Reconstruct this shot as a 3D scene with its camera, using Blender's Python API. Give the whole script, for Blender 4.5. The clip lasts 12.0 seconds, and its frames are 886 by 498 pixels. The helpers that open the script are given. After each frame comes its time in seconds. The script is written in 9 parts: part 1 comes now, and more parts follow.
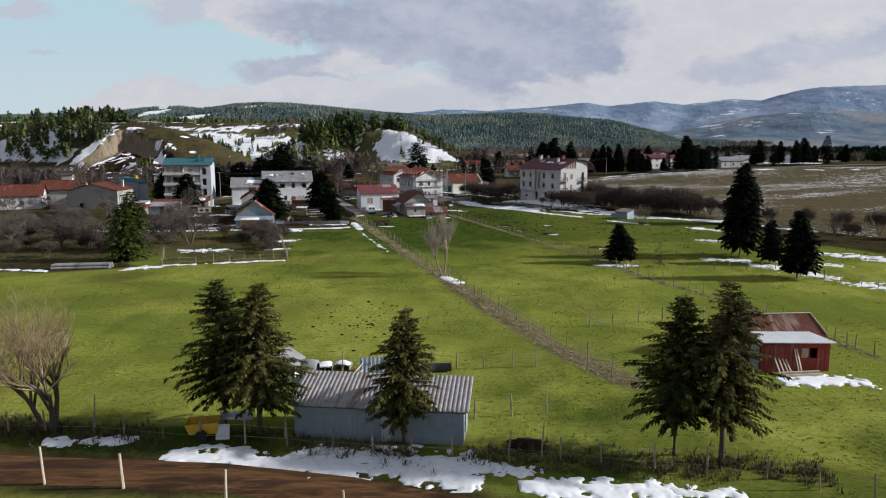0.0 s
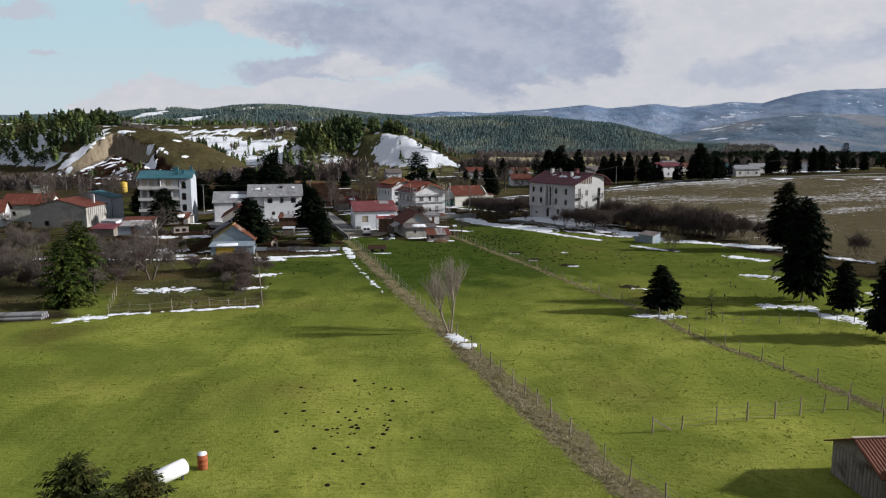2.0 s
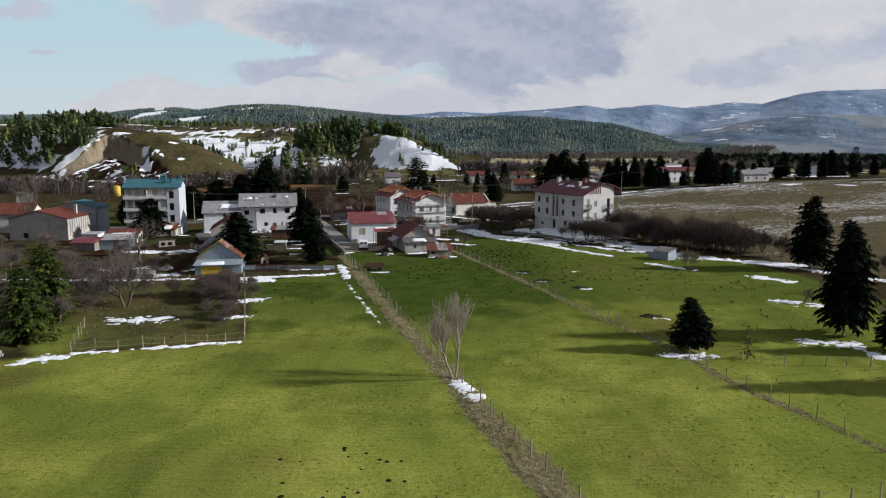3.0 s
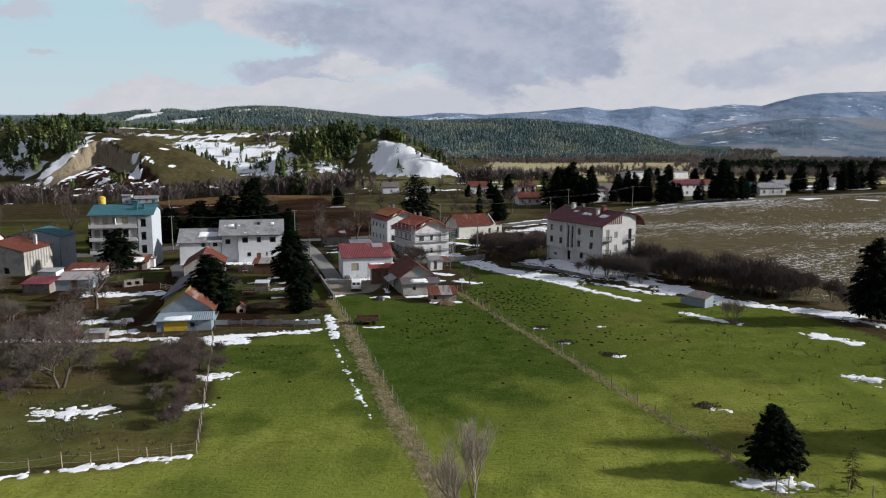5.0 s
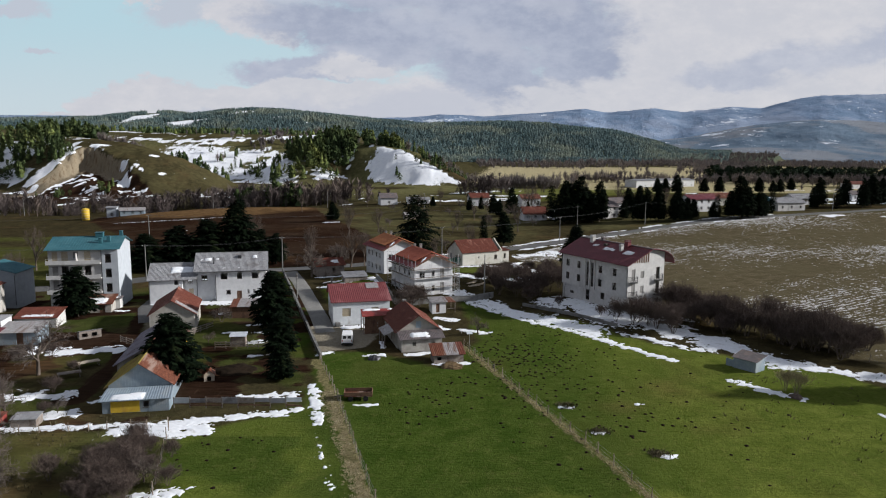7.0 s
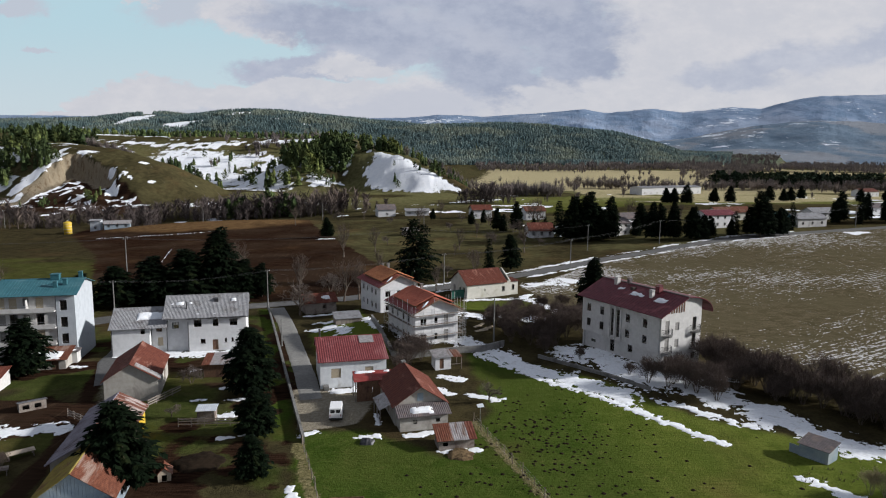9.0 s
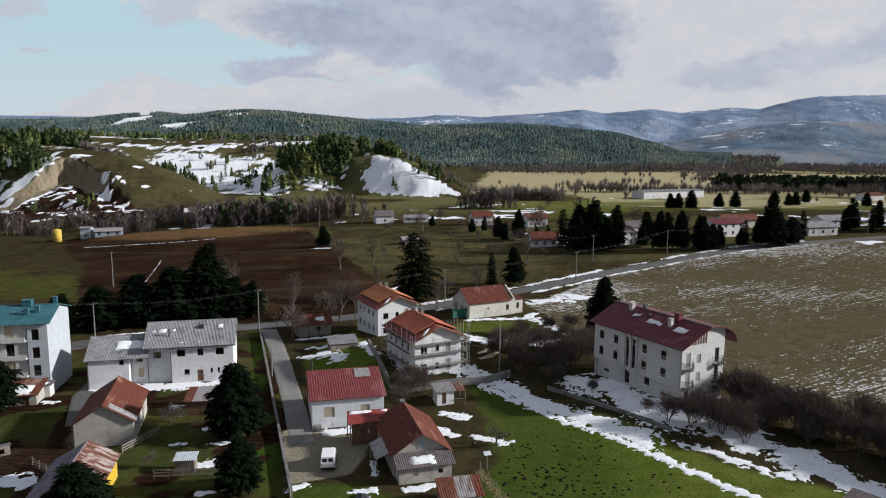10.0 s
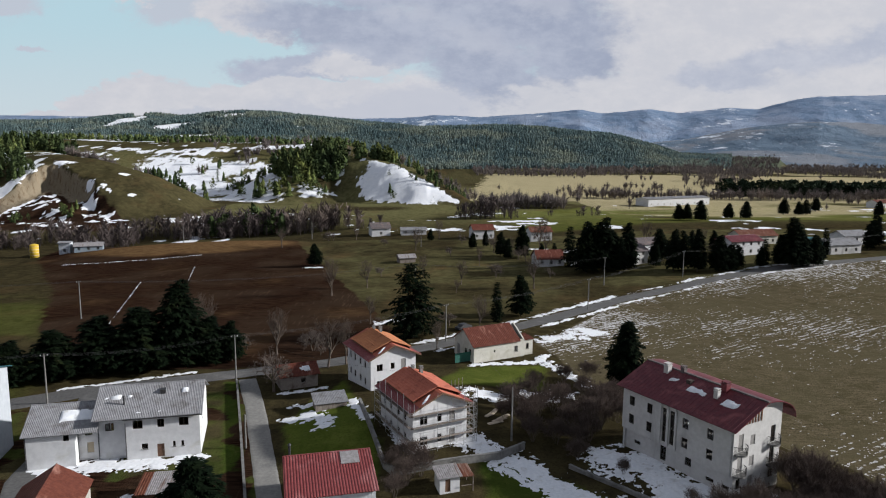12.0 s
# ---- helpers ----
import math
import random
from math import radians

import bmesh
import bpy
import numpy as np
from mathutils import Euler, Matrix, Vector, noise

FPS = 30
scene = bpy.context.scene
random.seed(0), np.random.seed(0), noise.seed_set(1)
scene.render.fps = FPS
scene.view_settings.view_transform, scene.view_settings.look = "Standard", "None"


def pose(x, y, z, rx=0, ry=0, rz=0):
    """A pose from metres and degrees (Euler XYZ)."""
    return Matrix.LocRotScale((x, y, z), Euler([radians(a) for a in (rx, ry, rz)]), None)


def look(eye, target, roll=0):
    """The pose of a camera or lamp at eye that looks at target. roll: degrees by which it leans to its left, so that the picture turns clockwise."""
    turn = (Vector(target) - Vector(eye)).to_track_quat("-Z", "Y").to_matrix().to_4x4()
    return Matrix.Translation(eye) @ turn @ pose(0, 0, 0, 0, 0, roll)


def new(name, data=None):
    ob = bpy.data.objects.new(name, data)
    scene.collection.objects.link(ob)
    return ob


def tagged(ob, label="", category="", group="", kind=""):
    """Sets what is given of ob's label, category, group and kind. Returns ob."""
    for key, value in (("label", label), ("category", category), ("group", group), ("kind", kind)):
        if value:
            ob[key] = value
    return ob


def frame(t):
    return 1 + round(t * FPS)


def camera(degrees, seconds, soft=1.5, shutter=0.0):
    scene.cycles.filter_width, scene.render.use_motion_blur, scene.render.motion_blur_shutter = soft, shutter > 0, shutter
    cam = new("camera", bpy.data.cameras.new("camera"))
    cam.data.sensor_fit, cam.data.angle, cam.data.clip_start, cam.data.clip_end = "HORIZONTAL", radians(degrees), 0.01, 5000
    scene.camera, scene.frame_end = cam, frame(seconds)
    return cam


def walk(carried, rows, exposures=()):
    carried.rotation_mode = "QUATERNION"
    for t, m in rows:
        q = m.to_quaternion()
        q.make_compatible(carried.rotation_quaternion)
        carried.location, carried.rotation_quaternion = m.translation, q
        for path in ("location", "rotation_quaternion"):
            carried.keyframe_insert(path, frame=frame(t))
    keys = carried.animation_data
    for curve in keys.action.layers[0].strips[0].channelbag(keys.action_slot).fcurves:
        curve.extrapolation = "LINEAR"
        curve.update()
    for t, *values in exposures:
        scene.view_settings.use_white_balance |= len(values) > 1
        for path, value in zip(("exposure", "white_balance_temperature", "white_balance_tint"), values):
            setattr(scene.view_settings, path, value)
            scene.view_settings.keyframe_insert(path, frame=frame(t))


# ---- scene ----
cam = camera(65.2, 12.0, soft=1.1)
METRES, EYE, TILT, LEAN, TURN = 108.0, 16.3, -8.55, 0.0, 0.0
ROWS = [
    (0.0, 0.0, 0.0, 0.0, 0.0, 0.0, -0.0),
    (0.5, -0.0016, 0.0373, 0.016, 0.02, 0.09, -0.03),
    (1.0, -0.0035, 0.0753, 0.0313, -0.01, 0.1, -0.07),
    (1.5, -0.0053, 0.1136, 0.04, -0.03, 0.12, -0.13),
    (2.0, -0.0069, 0.1528, 0.047, -0.06, 0.13, -0.16),
    (2.5, -0.0087, 0.1923, 0.0601, -0.07, 0.11, -0.19),
    (3.0, -0.0106, 0.2312, 0.0761, -0.1, 0.13, -0.23),
    (5.0, -0.0188, 0.3832, 0.1434, -0.24, 0.18, -0.34),
    (5.5, -0.0208, 0.4218, 0.16, -0.27, 0.21, -0.36),
    (6.0, -0.023, 0.46, 0.1766, -0.31, 0.23, -0.4),
    (6.5, -0.0255, 0.4985, 0.1936, -0.35, 0.26, -0.46),
    (7.0, -0.0278, 0.537, 0.2111, -0.39, 0.25, -0.47),
    (9.0, -0.0368, 0.6893, 0.2815, -0.53, 0.22, -0.49),
    (9.5, -0.0392, 0.7283, 0.2993, -0.57, 0.23, -0.48),
    (10.0, -0.0414, 0.7662, 0.3167, -0.65, 0.22, -0.46),
    (10.5, -0.0427, 0.8044, 0.3341, -0.7, 0.21, -0.46),
    (11.0, -0.0445, 0.8423, 0.3513, -0.77, 0.2, -0.46),
    (11.5, -0.0461, 0.8814, 0.368, -0.82, 0.2, -0.46),
    (12.0, -0.0478, 0.9196, 0.3848, -0.89, 0.17, -0.45),
]
EXPOSURES = [(0.0, 0.5, 6200, 11), (12.0, 0.5, 6200, 11)]
walk(cam, [(t, pose(0, 0, EYE, TILT, LEAN, TURN) @ pose(METRES * x, METRES * y, METRES * z, 90 + pitch, roll, yaw)) for t, x, y, z, yaw, pitch, roll in ROWS], EXPOSURES)

# ---- light ----
SUN_AZ, SUN_EL = 88.5, 22.0
sun_dir = Vector((math.sin(radians(SUN_AZ)) * math.cos(radians(SUN_EL)), math.cos(radians(SUN_AZ)) * math.cos(radians(SUN_EL)), math.sin(radians(SUN_EL))))
sun = new("sun", bpy.data.lights.new("sun", "SUN"))
sun.data.energy, sun.data.angle, sun.data.color = 4.4, radians(2.5), (1.0, 0.965, 0.905)
sun.matrix_world = look(sun_dir * 300, (0, 0, 0))

world = bpy.data.worlds.new("sky")
scene.world = world
world.use_nodes = True
wt = world.node_tree
wt.nodes.clear()


def wn(kind, **kw):
    n = wt.nodes.new(kind)
    for k, v in kw.items():
        n.inputs[k].default_value = v
    return n


def wmath(op, a, b=0.0, c=0.0):
    n = wt.nodes.new("ShaderNodeMath")
    n.operation = op
    for i, v in enumerate((a, b, c)):
        if isinstance(v, (int, float)):
            n.inputs[i].default_value = v
        else:
            wt.links.new(v, n.inputs[i])
    return n.outputs[0]


sky = wt.nodes.new("ShaderNodeTexSky")
sky.sky_type = "NISHITA"
sky.sun_disc = False
sky.sun_elevation, sky.sun_rotation = radians(SUN_EL), radians(SUN_AZ)
sky.air_density, sky.dust_density = 1.0, 1.5
wtc = wt.nodes.new("ShaderNodeTexCoord")
wsep = wt.nodes.new("ShaderNodeSeparateXYZ")
wt.links.new(wtc.outputs["Generated"], wsep.inputs[0])
dx, dy, dz = wsep.outputs
up = wmath("MAXIMUM", dz, 0.0)
den = wmath("ADD", up, 0.48)
px, py = wmath("DIVIDE", dx, den), wmath("DIVIDE", dy, den)
comb = wt.nodes.new("ShaderNodeCombineXYZ")
wt.links.new(px, comb.inputs[0])
wt.links.new(py, comb.inputs[1])
comb.inputs[2].default_value = 3.7


def wnoise(scale, detail, rough, dist=0.0):
    n = wn("ShaderNodeTexNoise", Scale=scale, Detail=detail, Roughness=rough, Distortion=dist)
    wt.links.new(comb.outputs[0], n.inputs["Vector"])
    return n.outputs["Fac"]


def wramp(v, a, b):
    n = wt.nodes.new("ShaderNodeMapRange")
    n.interpolation_type = "SMOOTHSTEP"
    n.inputs["From Min"].default_value, n.inputs["From Max"].default_value = a, b
    wt.links.new(v, n.inputs["Value"])
    return n.outputs["Result"]


def wmix(f, a, b):
    n = wt.nodes.new("ShaderNodeMix")
    n.data_type = "RGBA"
    for s, v in ((n.inputs["Factor"], f), (n.inputs[6], a), (n.inputs[7], b)):
        if isinstance(v, (tuple, float)):
            s.default_value = v
        else:
            wt.links.new(v, s)
    return n.outputs[2]


big, mid_n, fine = wnoise(1.5, 4, 0.5, 0.6), wnoise(3.4, 8, 0.55, 0.5), wnoise(8.0, 7, 0.58, 0.4)
# broken cloud over the whole dome, with blue gaps between
cover = wramp(wmath("ADD", wmath("MULTIPLY", mid_n, 0.75), wmath("MULTIPLY", fine, 0.25)), 0.34, 0.48)
thick = wramp(wmath("ADD", wmath("MULTIPLY", big, 0.6), wmath("MULTIPLY", mid_n, 0.4)), 0.40, 0.60)
skys = wt.nodes.new("ShaderNodeVectorMath")
skys.operation = "SCALE"
skys.inputs["Scale"].default_value = 0.07
wt.links.new(sky.outputs[0], skys.inputs[0])
dome = wmix(cover, skys.outputs[0], wmix(thick, (0.44, 0.45, 0.48, 1), (0.26, 0.285, 0.34, 1)))

# the clouds over the valley's end, by bearing and slope above the horizon, in thousandths
ahead = wmath("MAXIMUM", dy, 0.15)
bear, rise = wmath("DIVIDE", dx, ahead), wmath("DIVIDE", dz, ahead)
flat = wt.nodes.new("ShaderNodeCombineXYZ")
wt.links.new(bear, flat.inputs[0])
wt.links.new(wmath("MULTIPLY", rise, 1.7), flat.inputs[1])


def fray(scale, detail, rough, z):
    m = wt.nodes.new("ShaderNodeVectorMath")
    m.operation = "ADD"
    m.inputs[1].default_value = (z, 2 * z, z)
    wt.links.new(flat.outputs[0], m.inputs[0])
    n = wn("ShaderNodeTexNoise", Scale=scale, Detail=detail, Roughness=rough)
    wt.links.new(m.outputs[0], n.inputs["Vector"])
    return wmath("SUBTRACT", n.outputs["Fac"], 0.5)


puff, curl, wisp, lace = fray(11, 6, 0.62, 1.3), fray(30, 7, 0.65, 4.1), fray(5, 5, 0.55, 7.7), fray(75, 6, 0.65, 2.2)
b_soft = wmath("ADD", bear, wmath("MULTIPLY", puff, 0.11))
r_soft = wmath("ADD", rise, wmath("ADD", wmath("MULTIPLY", fray(10, 6, 0.6, 9.2), 0.07), wmath("MULTIPLY", curl, 0.022)))


def blob(cx, cy, rx, ry, turn=0.0):
    """A cloud bank: 1 in its middle, 0 at its frayed rim."""
    c, s = math.cos(radians(turn)), math.sin(radians(turn))
    a, b = wmath("SUBTRACT", b_soft, cx / 1000), wmath("SUBTRACT", r_soft, cy / 1000)
    u = wmath("ADD", wmath("MULTIPLY", a, c * 1000 / rx), wmath("MULTIPLY", b, s * 1000 / rx))
    v = wmath("ADD", wmath("MULTIPLY", a, -s * 1000 / ry), wmath("MULTIPLY", b, c * 1000 / ry))
    return wmath("SUBTRACT", 1.0, wmath("SQRT", wmath("ADD", wmath("MULTIPLY", u, u), wmath("MULTIPLY", v, v))))


def bank(blobs, edge_, amount=1.0):
    m = blob(*blobs[0])
    for q in blobs[1:]:
        m = wmath("MAXIMUM", m, blob(*q))
    m = wramp(wmath("ADD", m, wmath("ADD", wmath("MULTIPLY", curl, 0.5), wmath("MULTIPLY", lace, 0.35))), -0.04, edge_)
    return wmath("MULTIPLY", m, amount) if amount < 1 else m


mottle = wramp(wmath("ADD", wmath("MULTIPLY", puff, 0.6), wmath("ADD", wmath("MULTIPLY", curl, 0.6), wmath("MULTIPLY", wisp, 0.5))), -0.16, 0.2)
PALE = (0.545, 0.56, 0.615, 1)
WHITE = wmix(mottle, (0.61, 0.61, 0.635, 1), (0.685, 0.67, 0.675, 1))
GREY = wmix(mottle, (0.365, 0.40, 0.495, 1), (0.475, 0.505, 0.585, 1))
MIDGREY = wmix(mottle, (0.445, 0.475, 0.56, 1), (0.55, 0.57, 0.63, 1))
blue = wmix(wramp(rise, 0.02, 0.2), (0.60, 0.68, 0.70, 1), (0.485, 0.665, 0.715, 1))
view = wmix(wmath("MULTIPLY", wramp(wisp, -0.02, 0.22), 0.35), blue, PALE)
# milky cloud to the east, cumulus on the western horizon, then the grey bank with its bright rims
view = wmix(bank([(520, 150, 420, 140), (230, 60, 520, 50), (640, 220, 420, 150), (330, 260, 260, 90)], 0.30), view, WHITE)
view = wmix(bank([(-405, 62, 82, 38), (-470, 48, 60, 26), (-290, 66, 74, 26), (-220, 58, 90, 40), (-545, 30, 50, 14), (-100, 60, 140, 30)], 0.16), view, WHITE)
view = wmix(bank([(-130, 46, 190, 24), (-20, 60, 120, 30), (-330, 40, 70, 14)], 0.5, amount=0.75), view, PALE)
view = wmix(bank([(-330, 190, 110, 40), (-250, 215, 130, 40), (-590, 185, 70, 16), (-560, 130, 26, 6)], 0.5, amount=0.85), view, PALE)
view = wmix(bank([(-270, 180, 62, 34), (-215, 165, 46, 26), (-400, 208, 40, 16)], 0.35), view, WHITE)
view = wmix(bank([(-190, 107, 120, 22), (-90, 125, 90, 26)], 0.35), view, MIDGREY)
view = wmix(bank([(-120, 106, 74, 17)], 0.4), view, WHITE)
view = wmix(bank([(-110, 165, 190, 42, -6), (60, 130, 130, 66, -24), (110, 175, 190, 60), (190, 125, 80, 55, -20), (0, 215, 210, 50)], 0.42), view, GREY)
view = wmix(bank([(70, 150, 90, 26, -20), (-20, 180, 60, 16), (150, 190, 60, 20)], 0.8, amount=0.45), view, PALE)
view = wmix(bank([(470, 120, 150, 26, 14), (620, 150, 170, 30, 16), (400, 95, 90, 22)], 0.55, amount=0.8), view, MIDGREY)
view = wmix(bank([(150, 66, 60, 14, -25), (260, 84, 70, 22), (420, 68, 190, 16)], 0.5, amount=0.9), view, WHITE)
seen = wmath("MULTIPLY", wramp(dy, 0.35, 0.65), wramp(wmath("MULTIPLY", rise, -1.0), -0.34, -0.24))
final = wmix(seen, dome, view)
wbg = wn("ShaderNodeBackground", Strength=0.69)
wt.links.new(final, wbg.inputs["Color"])
wout = wt.nodes.new("ShaderNodeOutputWorld")
wt.links.new(wbg.outputs[0], wout.inputs[0])


# ---- materials ----
class Nodes:
    def __init__(self, name):
        self.mat = bpy.data.materials.new(name)
        self.mat.use_nodes = True
        self.t = self.mat.node_tree
        self.b = self.t.nodes["Principled BSDF"]
        self.tc = self.t.nodes.new("ShaderNodeTexCoord")

    def link(self, a, b):
        self.t.links.new(a, b)

    def noise(self, scale, detail=6, rough=0.6, stretch=None, dist=0.0):
        n = self.t.nodes.new("ShaderNodeTexNoise")
        n.inputs["Scale"].default_value, n.inputs["Detail"].default_value = scale, detail
        n.inputs["Roughness"].default_value, n.inputs["Distortion"].default_value = rough, dist
        src = self.tc.outputs["Object"]
        if stretch:
            m = self.t.nodes.new("ShaderNodeMapping")
            m.inputs["Scale"].default_value = stretch
            self.link(src, m.inputs["Vector"])
            src = m.outputs[0]
        self.link(src, n.inputs["Vector"])
        return n.outputs["Fac"]

    def ramp(self, v, a, b):
        n = self.t.nodes.new("ShaderNodeMapRange")
        n.interpolation_type = "SMOOTHSTEP"
        n.inputs["From Min"].default_value, n.inputs["From Max"].default_value = a, b
        self.link(v, n.inputs["Value"])
        return n.outputs["Result"]

    def math(self, op, a, b=0.0):
        n = self.t.nodes.new("ShaderNodeMath")
        n.operation = op
        for i, v in enumerate((a, b)):
            if isinstance(v, (int, float)):
                n.inputs[i].default_value = v
            else:
                self.link(v, n.inputs[i])
        return n.outputs[0]

    def mix(self, f, a, b, blend="MIX"):
        n = self.t.nodes.new("ShaderNodeMix")
        n.data_type = "RGBA"
        n.blend_type = blend
        for s, v in ((n.inputs["Factor"], f), (n.inputs[6], a), (n.inputs[7], b)):
            if isinstance(v, (int, float)):
                s.default_value = v
            elif isinstance(v, tuple):
                s.default_value = (*v[:3], 1)
            else:
                self.link(v, s)
        return n.outputs[2]

    def bump(self, v, strength, distance):
        n = self.t.nodes.new("ShaderNodeBump")
        n.inputs["Strength"].default_value, n.inputs["Distance"].default_value = strength, distance
        self.link(v, n.inputs["Height"])
        self.link(n.outputs[0], self.b.inputs["Normal"])

    def attr(self, name):
        n = self.t.nodes.new("ShaderNodeAttribute")
        n.attribute_name = name
        return n

    def done(self, color, rough=0.9, metal=0.0, spec=0.3):
        if isinstance(color, tuple):
            self.b.inputs["Base Color"].default_value = (*color, 1)
        else:
            self.link(color, self.b.inputs["Base Color"])
        if isinstance(rough, float):
            self.b.inputs["Roughness"].default_value = rough
        else:
            self.link(rough, self.b.inputs["Roughness"])
        self.b.inputs["Metallic"].default_value = metal
        self.b.inputs["Specular IOR Level"].default_value = spec
        return self.mat


def surf(name, c1, c2, scale, c3=None, scale3=0.5, lo3=0.5, hi3=0.7, rough=0.9, metal=0.0, spec=0.12, bump=0.0, dist=0.02, island=0.0, each=0.0, stretch=None, stretch3=None):
    """A surface of two mottled tones, with patches of a third, and chance brightness by island or by object."""
    m = Nodes(name)
    n = m.noise(scale, 8, 0.65, stretch)
    col = m.mix(m.ramp(n, 0.3, 0.7), c1, c2)
    if c3:
        col = m.mix(m.ramp(m.noise(scale3, 8, 0.65, stretch3, 0.5), lo3, hi3), col, c3)
    if island:
        g = m.t.nodes.new("ShaderNodeNewGeometry")
        v = m.math("MULTIPLY_ADD", g.outputs["Random Per Island"], 2 * island)
        v.node.inputs[2].default_value = 1 - island
        col = m.mix(1.0, col, v, "MULTIPLY")
    if each:
        o = m.t.nodes.new("ShaderNodeObjectInfo")
        v = m.math("MULTIPLY_ADD", o.outputs["Random"], 2 * each)
        v.node.inputs[2].default_value = 1 - each
        col = m.mix(1.0, col, v, "MULTIPLY")
    if bump:
        m.bump(n, bump, dist)
    return m.done(col, rough, metal, spec)


M = {}
M["plaster_white"] = surf("plaster_white", (0.55, 0.55, 0.56), (0.64, 0.64, 0.645), 1.2, (0.50, 0.49, 0.46), 0.35, 0.52, 0.75, bump=0.15)
M["plaster_grey"] = surf("plaster_grey", (0.45, 0.44, 0.425), (0.53, 0.52, 0.505), 1.4, (0.32, 0.31, 0.295), 0.3, 0.5, 0.78, bump=0.15, stretch3=(1, 1, 0.4))
M["plaster_blue"] = surf("plaster_blue", (0.36, 0.385, 0.415), (0.42, 0.445, 0.47), 1.0, (0.30, 0.32, 0.34), 0.3, 0.55, 0.8, bump=0.1)
M["plaster_cream"] = surf("plaster_cream", (0.47, 0.455, 0.40), (0.54, 0.525, 0.47), 1.0, (0.40, 0.38, 0.31), 0.4, 0.5, 0.75, bump=0.15)
M["render_raw"] = surf("render_raw", (0.33, 0.31, 0.275), (0.40, 0.38, 0.345), 1.6, (0.23, 0.21, 0.19), 0.4, 0.48, 0.7, bump=0.3)
M["concrete"] = surf("concrete", (0.15, 0.147, 0.14), (0.22, 0.215, 0.205), 2.0, (0.085, 0.082, 0.076), 0.4, 0.5, 0.7, bump=0.3)
M["roof_red"] = surf("roof_red", (0.15, 0.028, 0.028), (0.21, 0.048, 0.046), 2.0, (0.34, 0.15, 0.145), 0.35, 0.48, 0.70, rough=0.5, spec=0.4, bump=0.1, stretch3=(1, 0.3, 1))
M["roof_maroon"] = surf("roof_maroon", (0.088, 0.016, 0.022), (0.130, 0.024, 0.031), 1.2, (0.21, 0.06, 0.062), 0.4, 0.5, 0.7, rough=0.5, spec=0.3, bump=0.05)
M["roof_rust"] = surf("roof_rust", (0.085, 0.030, 0.018), (0.16, 0.060, 0.036), 2.5, (0.24, 0.17, 0.14), 0.5, 0.52, 0.66, rough=0.75, bump=0.2, stretch=(2, 0.5, 1), stretch3=(2, 0.25, 1))
M["roof_rust_red"] = surf("roof_rust_red", (0.085, 0.026, 0.018), (0.135, 0.044, 0.028), 2.0, (0.26, 0.13, 0.10), 0.6, 0.55, 0.72, rough=0.7, bump=0.15, stretch3=(1.5, 0.3, 1))
M["roof_grey"] = surf("roof_grey", (0.19, 0.19, 0.20), (0.27, 0.27, 0.275), 1.5, (0.14, 0.13, 0.13), 0.5, 0.5, 0.7, rough=0.7, bump=0.2)
M["roof_zinc"] = surf("roof_zinc", (0.25, 0.235, 0.23), (0.40, 0.38, 0.375), 2.0, (0.17, 0.11, 0.085), 0.7, 0.52, 0.68, rough=0.5, metal=0.35, bump=0.15, stretch3=(2, 0.3, 1))
M["roof_brown"] = surf("roof_brown", (0.10, 0.085, 0.085), (0.15, 0.13, 0.13), 2.0, (0.20, 0.15, 0.13), 0.6, 0.5, 0.7, rough=0.7, bump=0.2)
M["roof_slate"] = surf("roof_slate", (0.16, 0.145, 0.17), (0.24, 0.22, 0.25), 1.2, (0.10, 0.075, 0.08), 0.6, 0.5, 0.66, rough=0.6, bump=0.2, stretch3=(0.3, 1.6, 1))
M["roof_streaked"] = surf("roof_streaked", (0.10, 0.040, 0.028), (0.17, 0.080, 0.058), 1.6, (0.36, 0.30, 0.28), 0.75, 0.50, 0.60, rough=0.7, bump=0.2, stretch=(0.6, 2.2, 1), stretch3=(0.25, 2.2, 1))
M["roof_teal"] = surf("roof_teal", (0.030, 0.098, 0.118), (0.046, 0.132, 0.155), 1.0, (0.085, 0.17, 0.19), 0.3, 0.5, 0.8, rough=0.5, bump=0.05)
M["roof_tile"] = surf("roof_tile", (0.33, 0.13, 0.06), (0.46, 0.20, 0.10), 3.0, (0.24, 0.09, 0.05), 0.5, 0.5, 0.7, rough=0.85, bump=0.2, island=0.15)
M["roof_tile_new"] = surf("roof_tile_new", (0.36, 0.108, 0.068), (0.44, 0.148, 0.098), 2.0, (0.22, 0.07, 0.05), 0.5, 0.5, 0.7, rough=0.8, bump=0.1)
M["roof_moss"] = surf("roof_moss", (0.20, 0.16, 0.04), (0.28, 0.22, 0.06), 1.5, (0.16, 0.09, 0.05), 0.6, 0.5, 0.7, rough=0.9, bump=0.3)
M["tin_blue"] = surf("tin_blue", (0.21, 0.265, 0.31), (0.28, 0.335, 0.38), 1.5, (0.30, 0.33, 0.35), 0.5, 0.5, 0.7, rough=0.5, metal=0.2, spec=0.4, bump=0.1)
M["tin_pale"] = surf("tin_pale", (0.45, 0.48, 0.52), (0.58, 0.61, 0.64), 1.5, (0.36, 0.34, 0.33), 0.5, 0.55, 0.75, rough=0.45, metal=0.2, bump=0.1)
M["tin_white"] = surf("tin_white", (0.60, 0.62, 0.64), (0.70, 0.72, 0.73), 1.5, (0.45, 0.44, 0.42), 0.6, 0.58, 0.75, rough=0.5, bump=0.1)
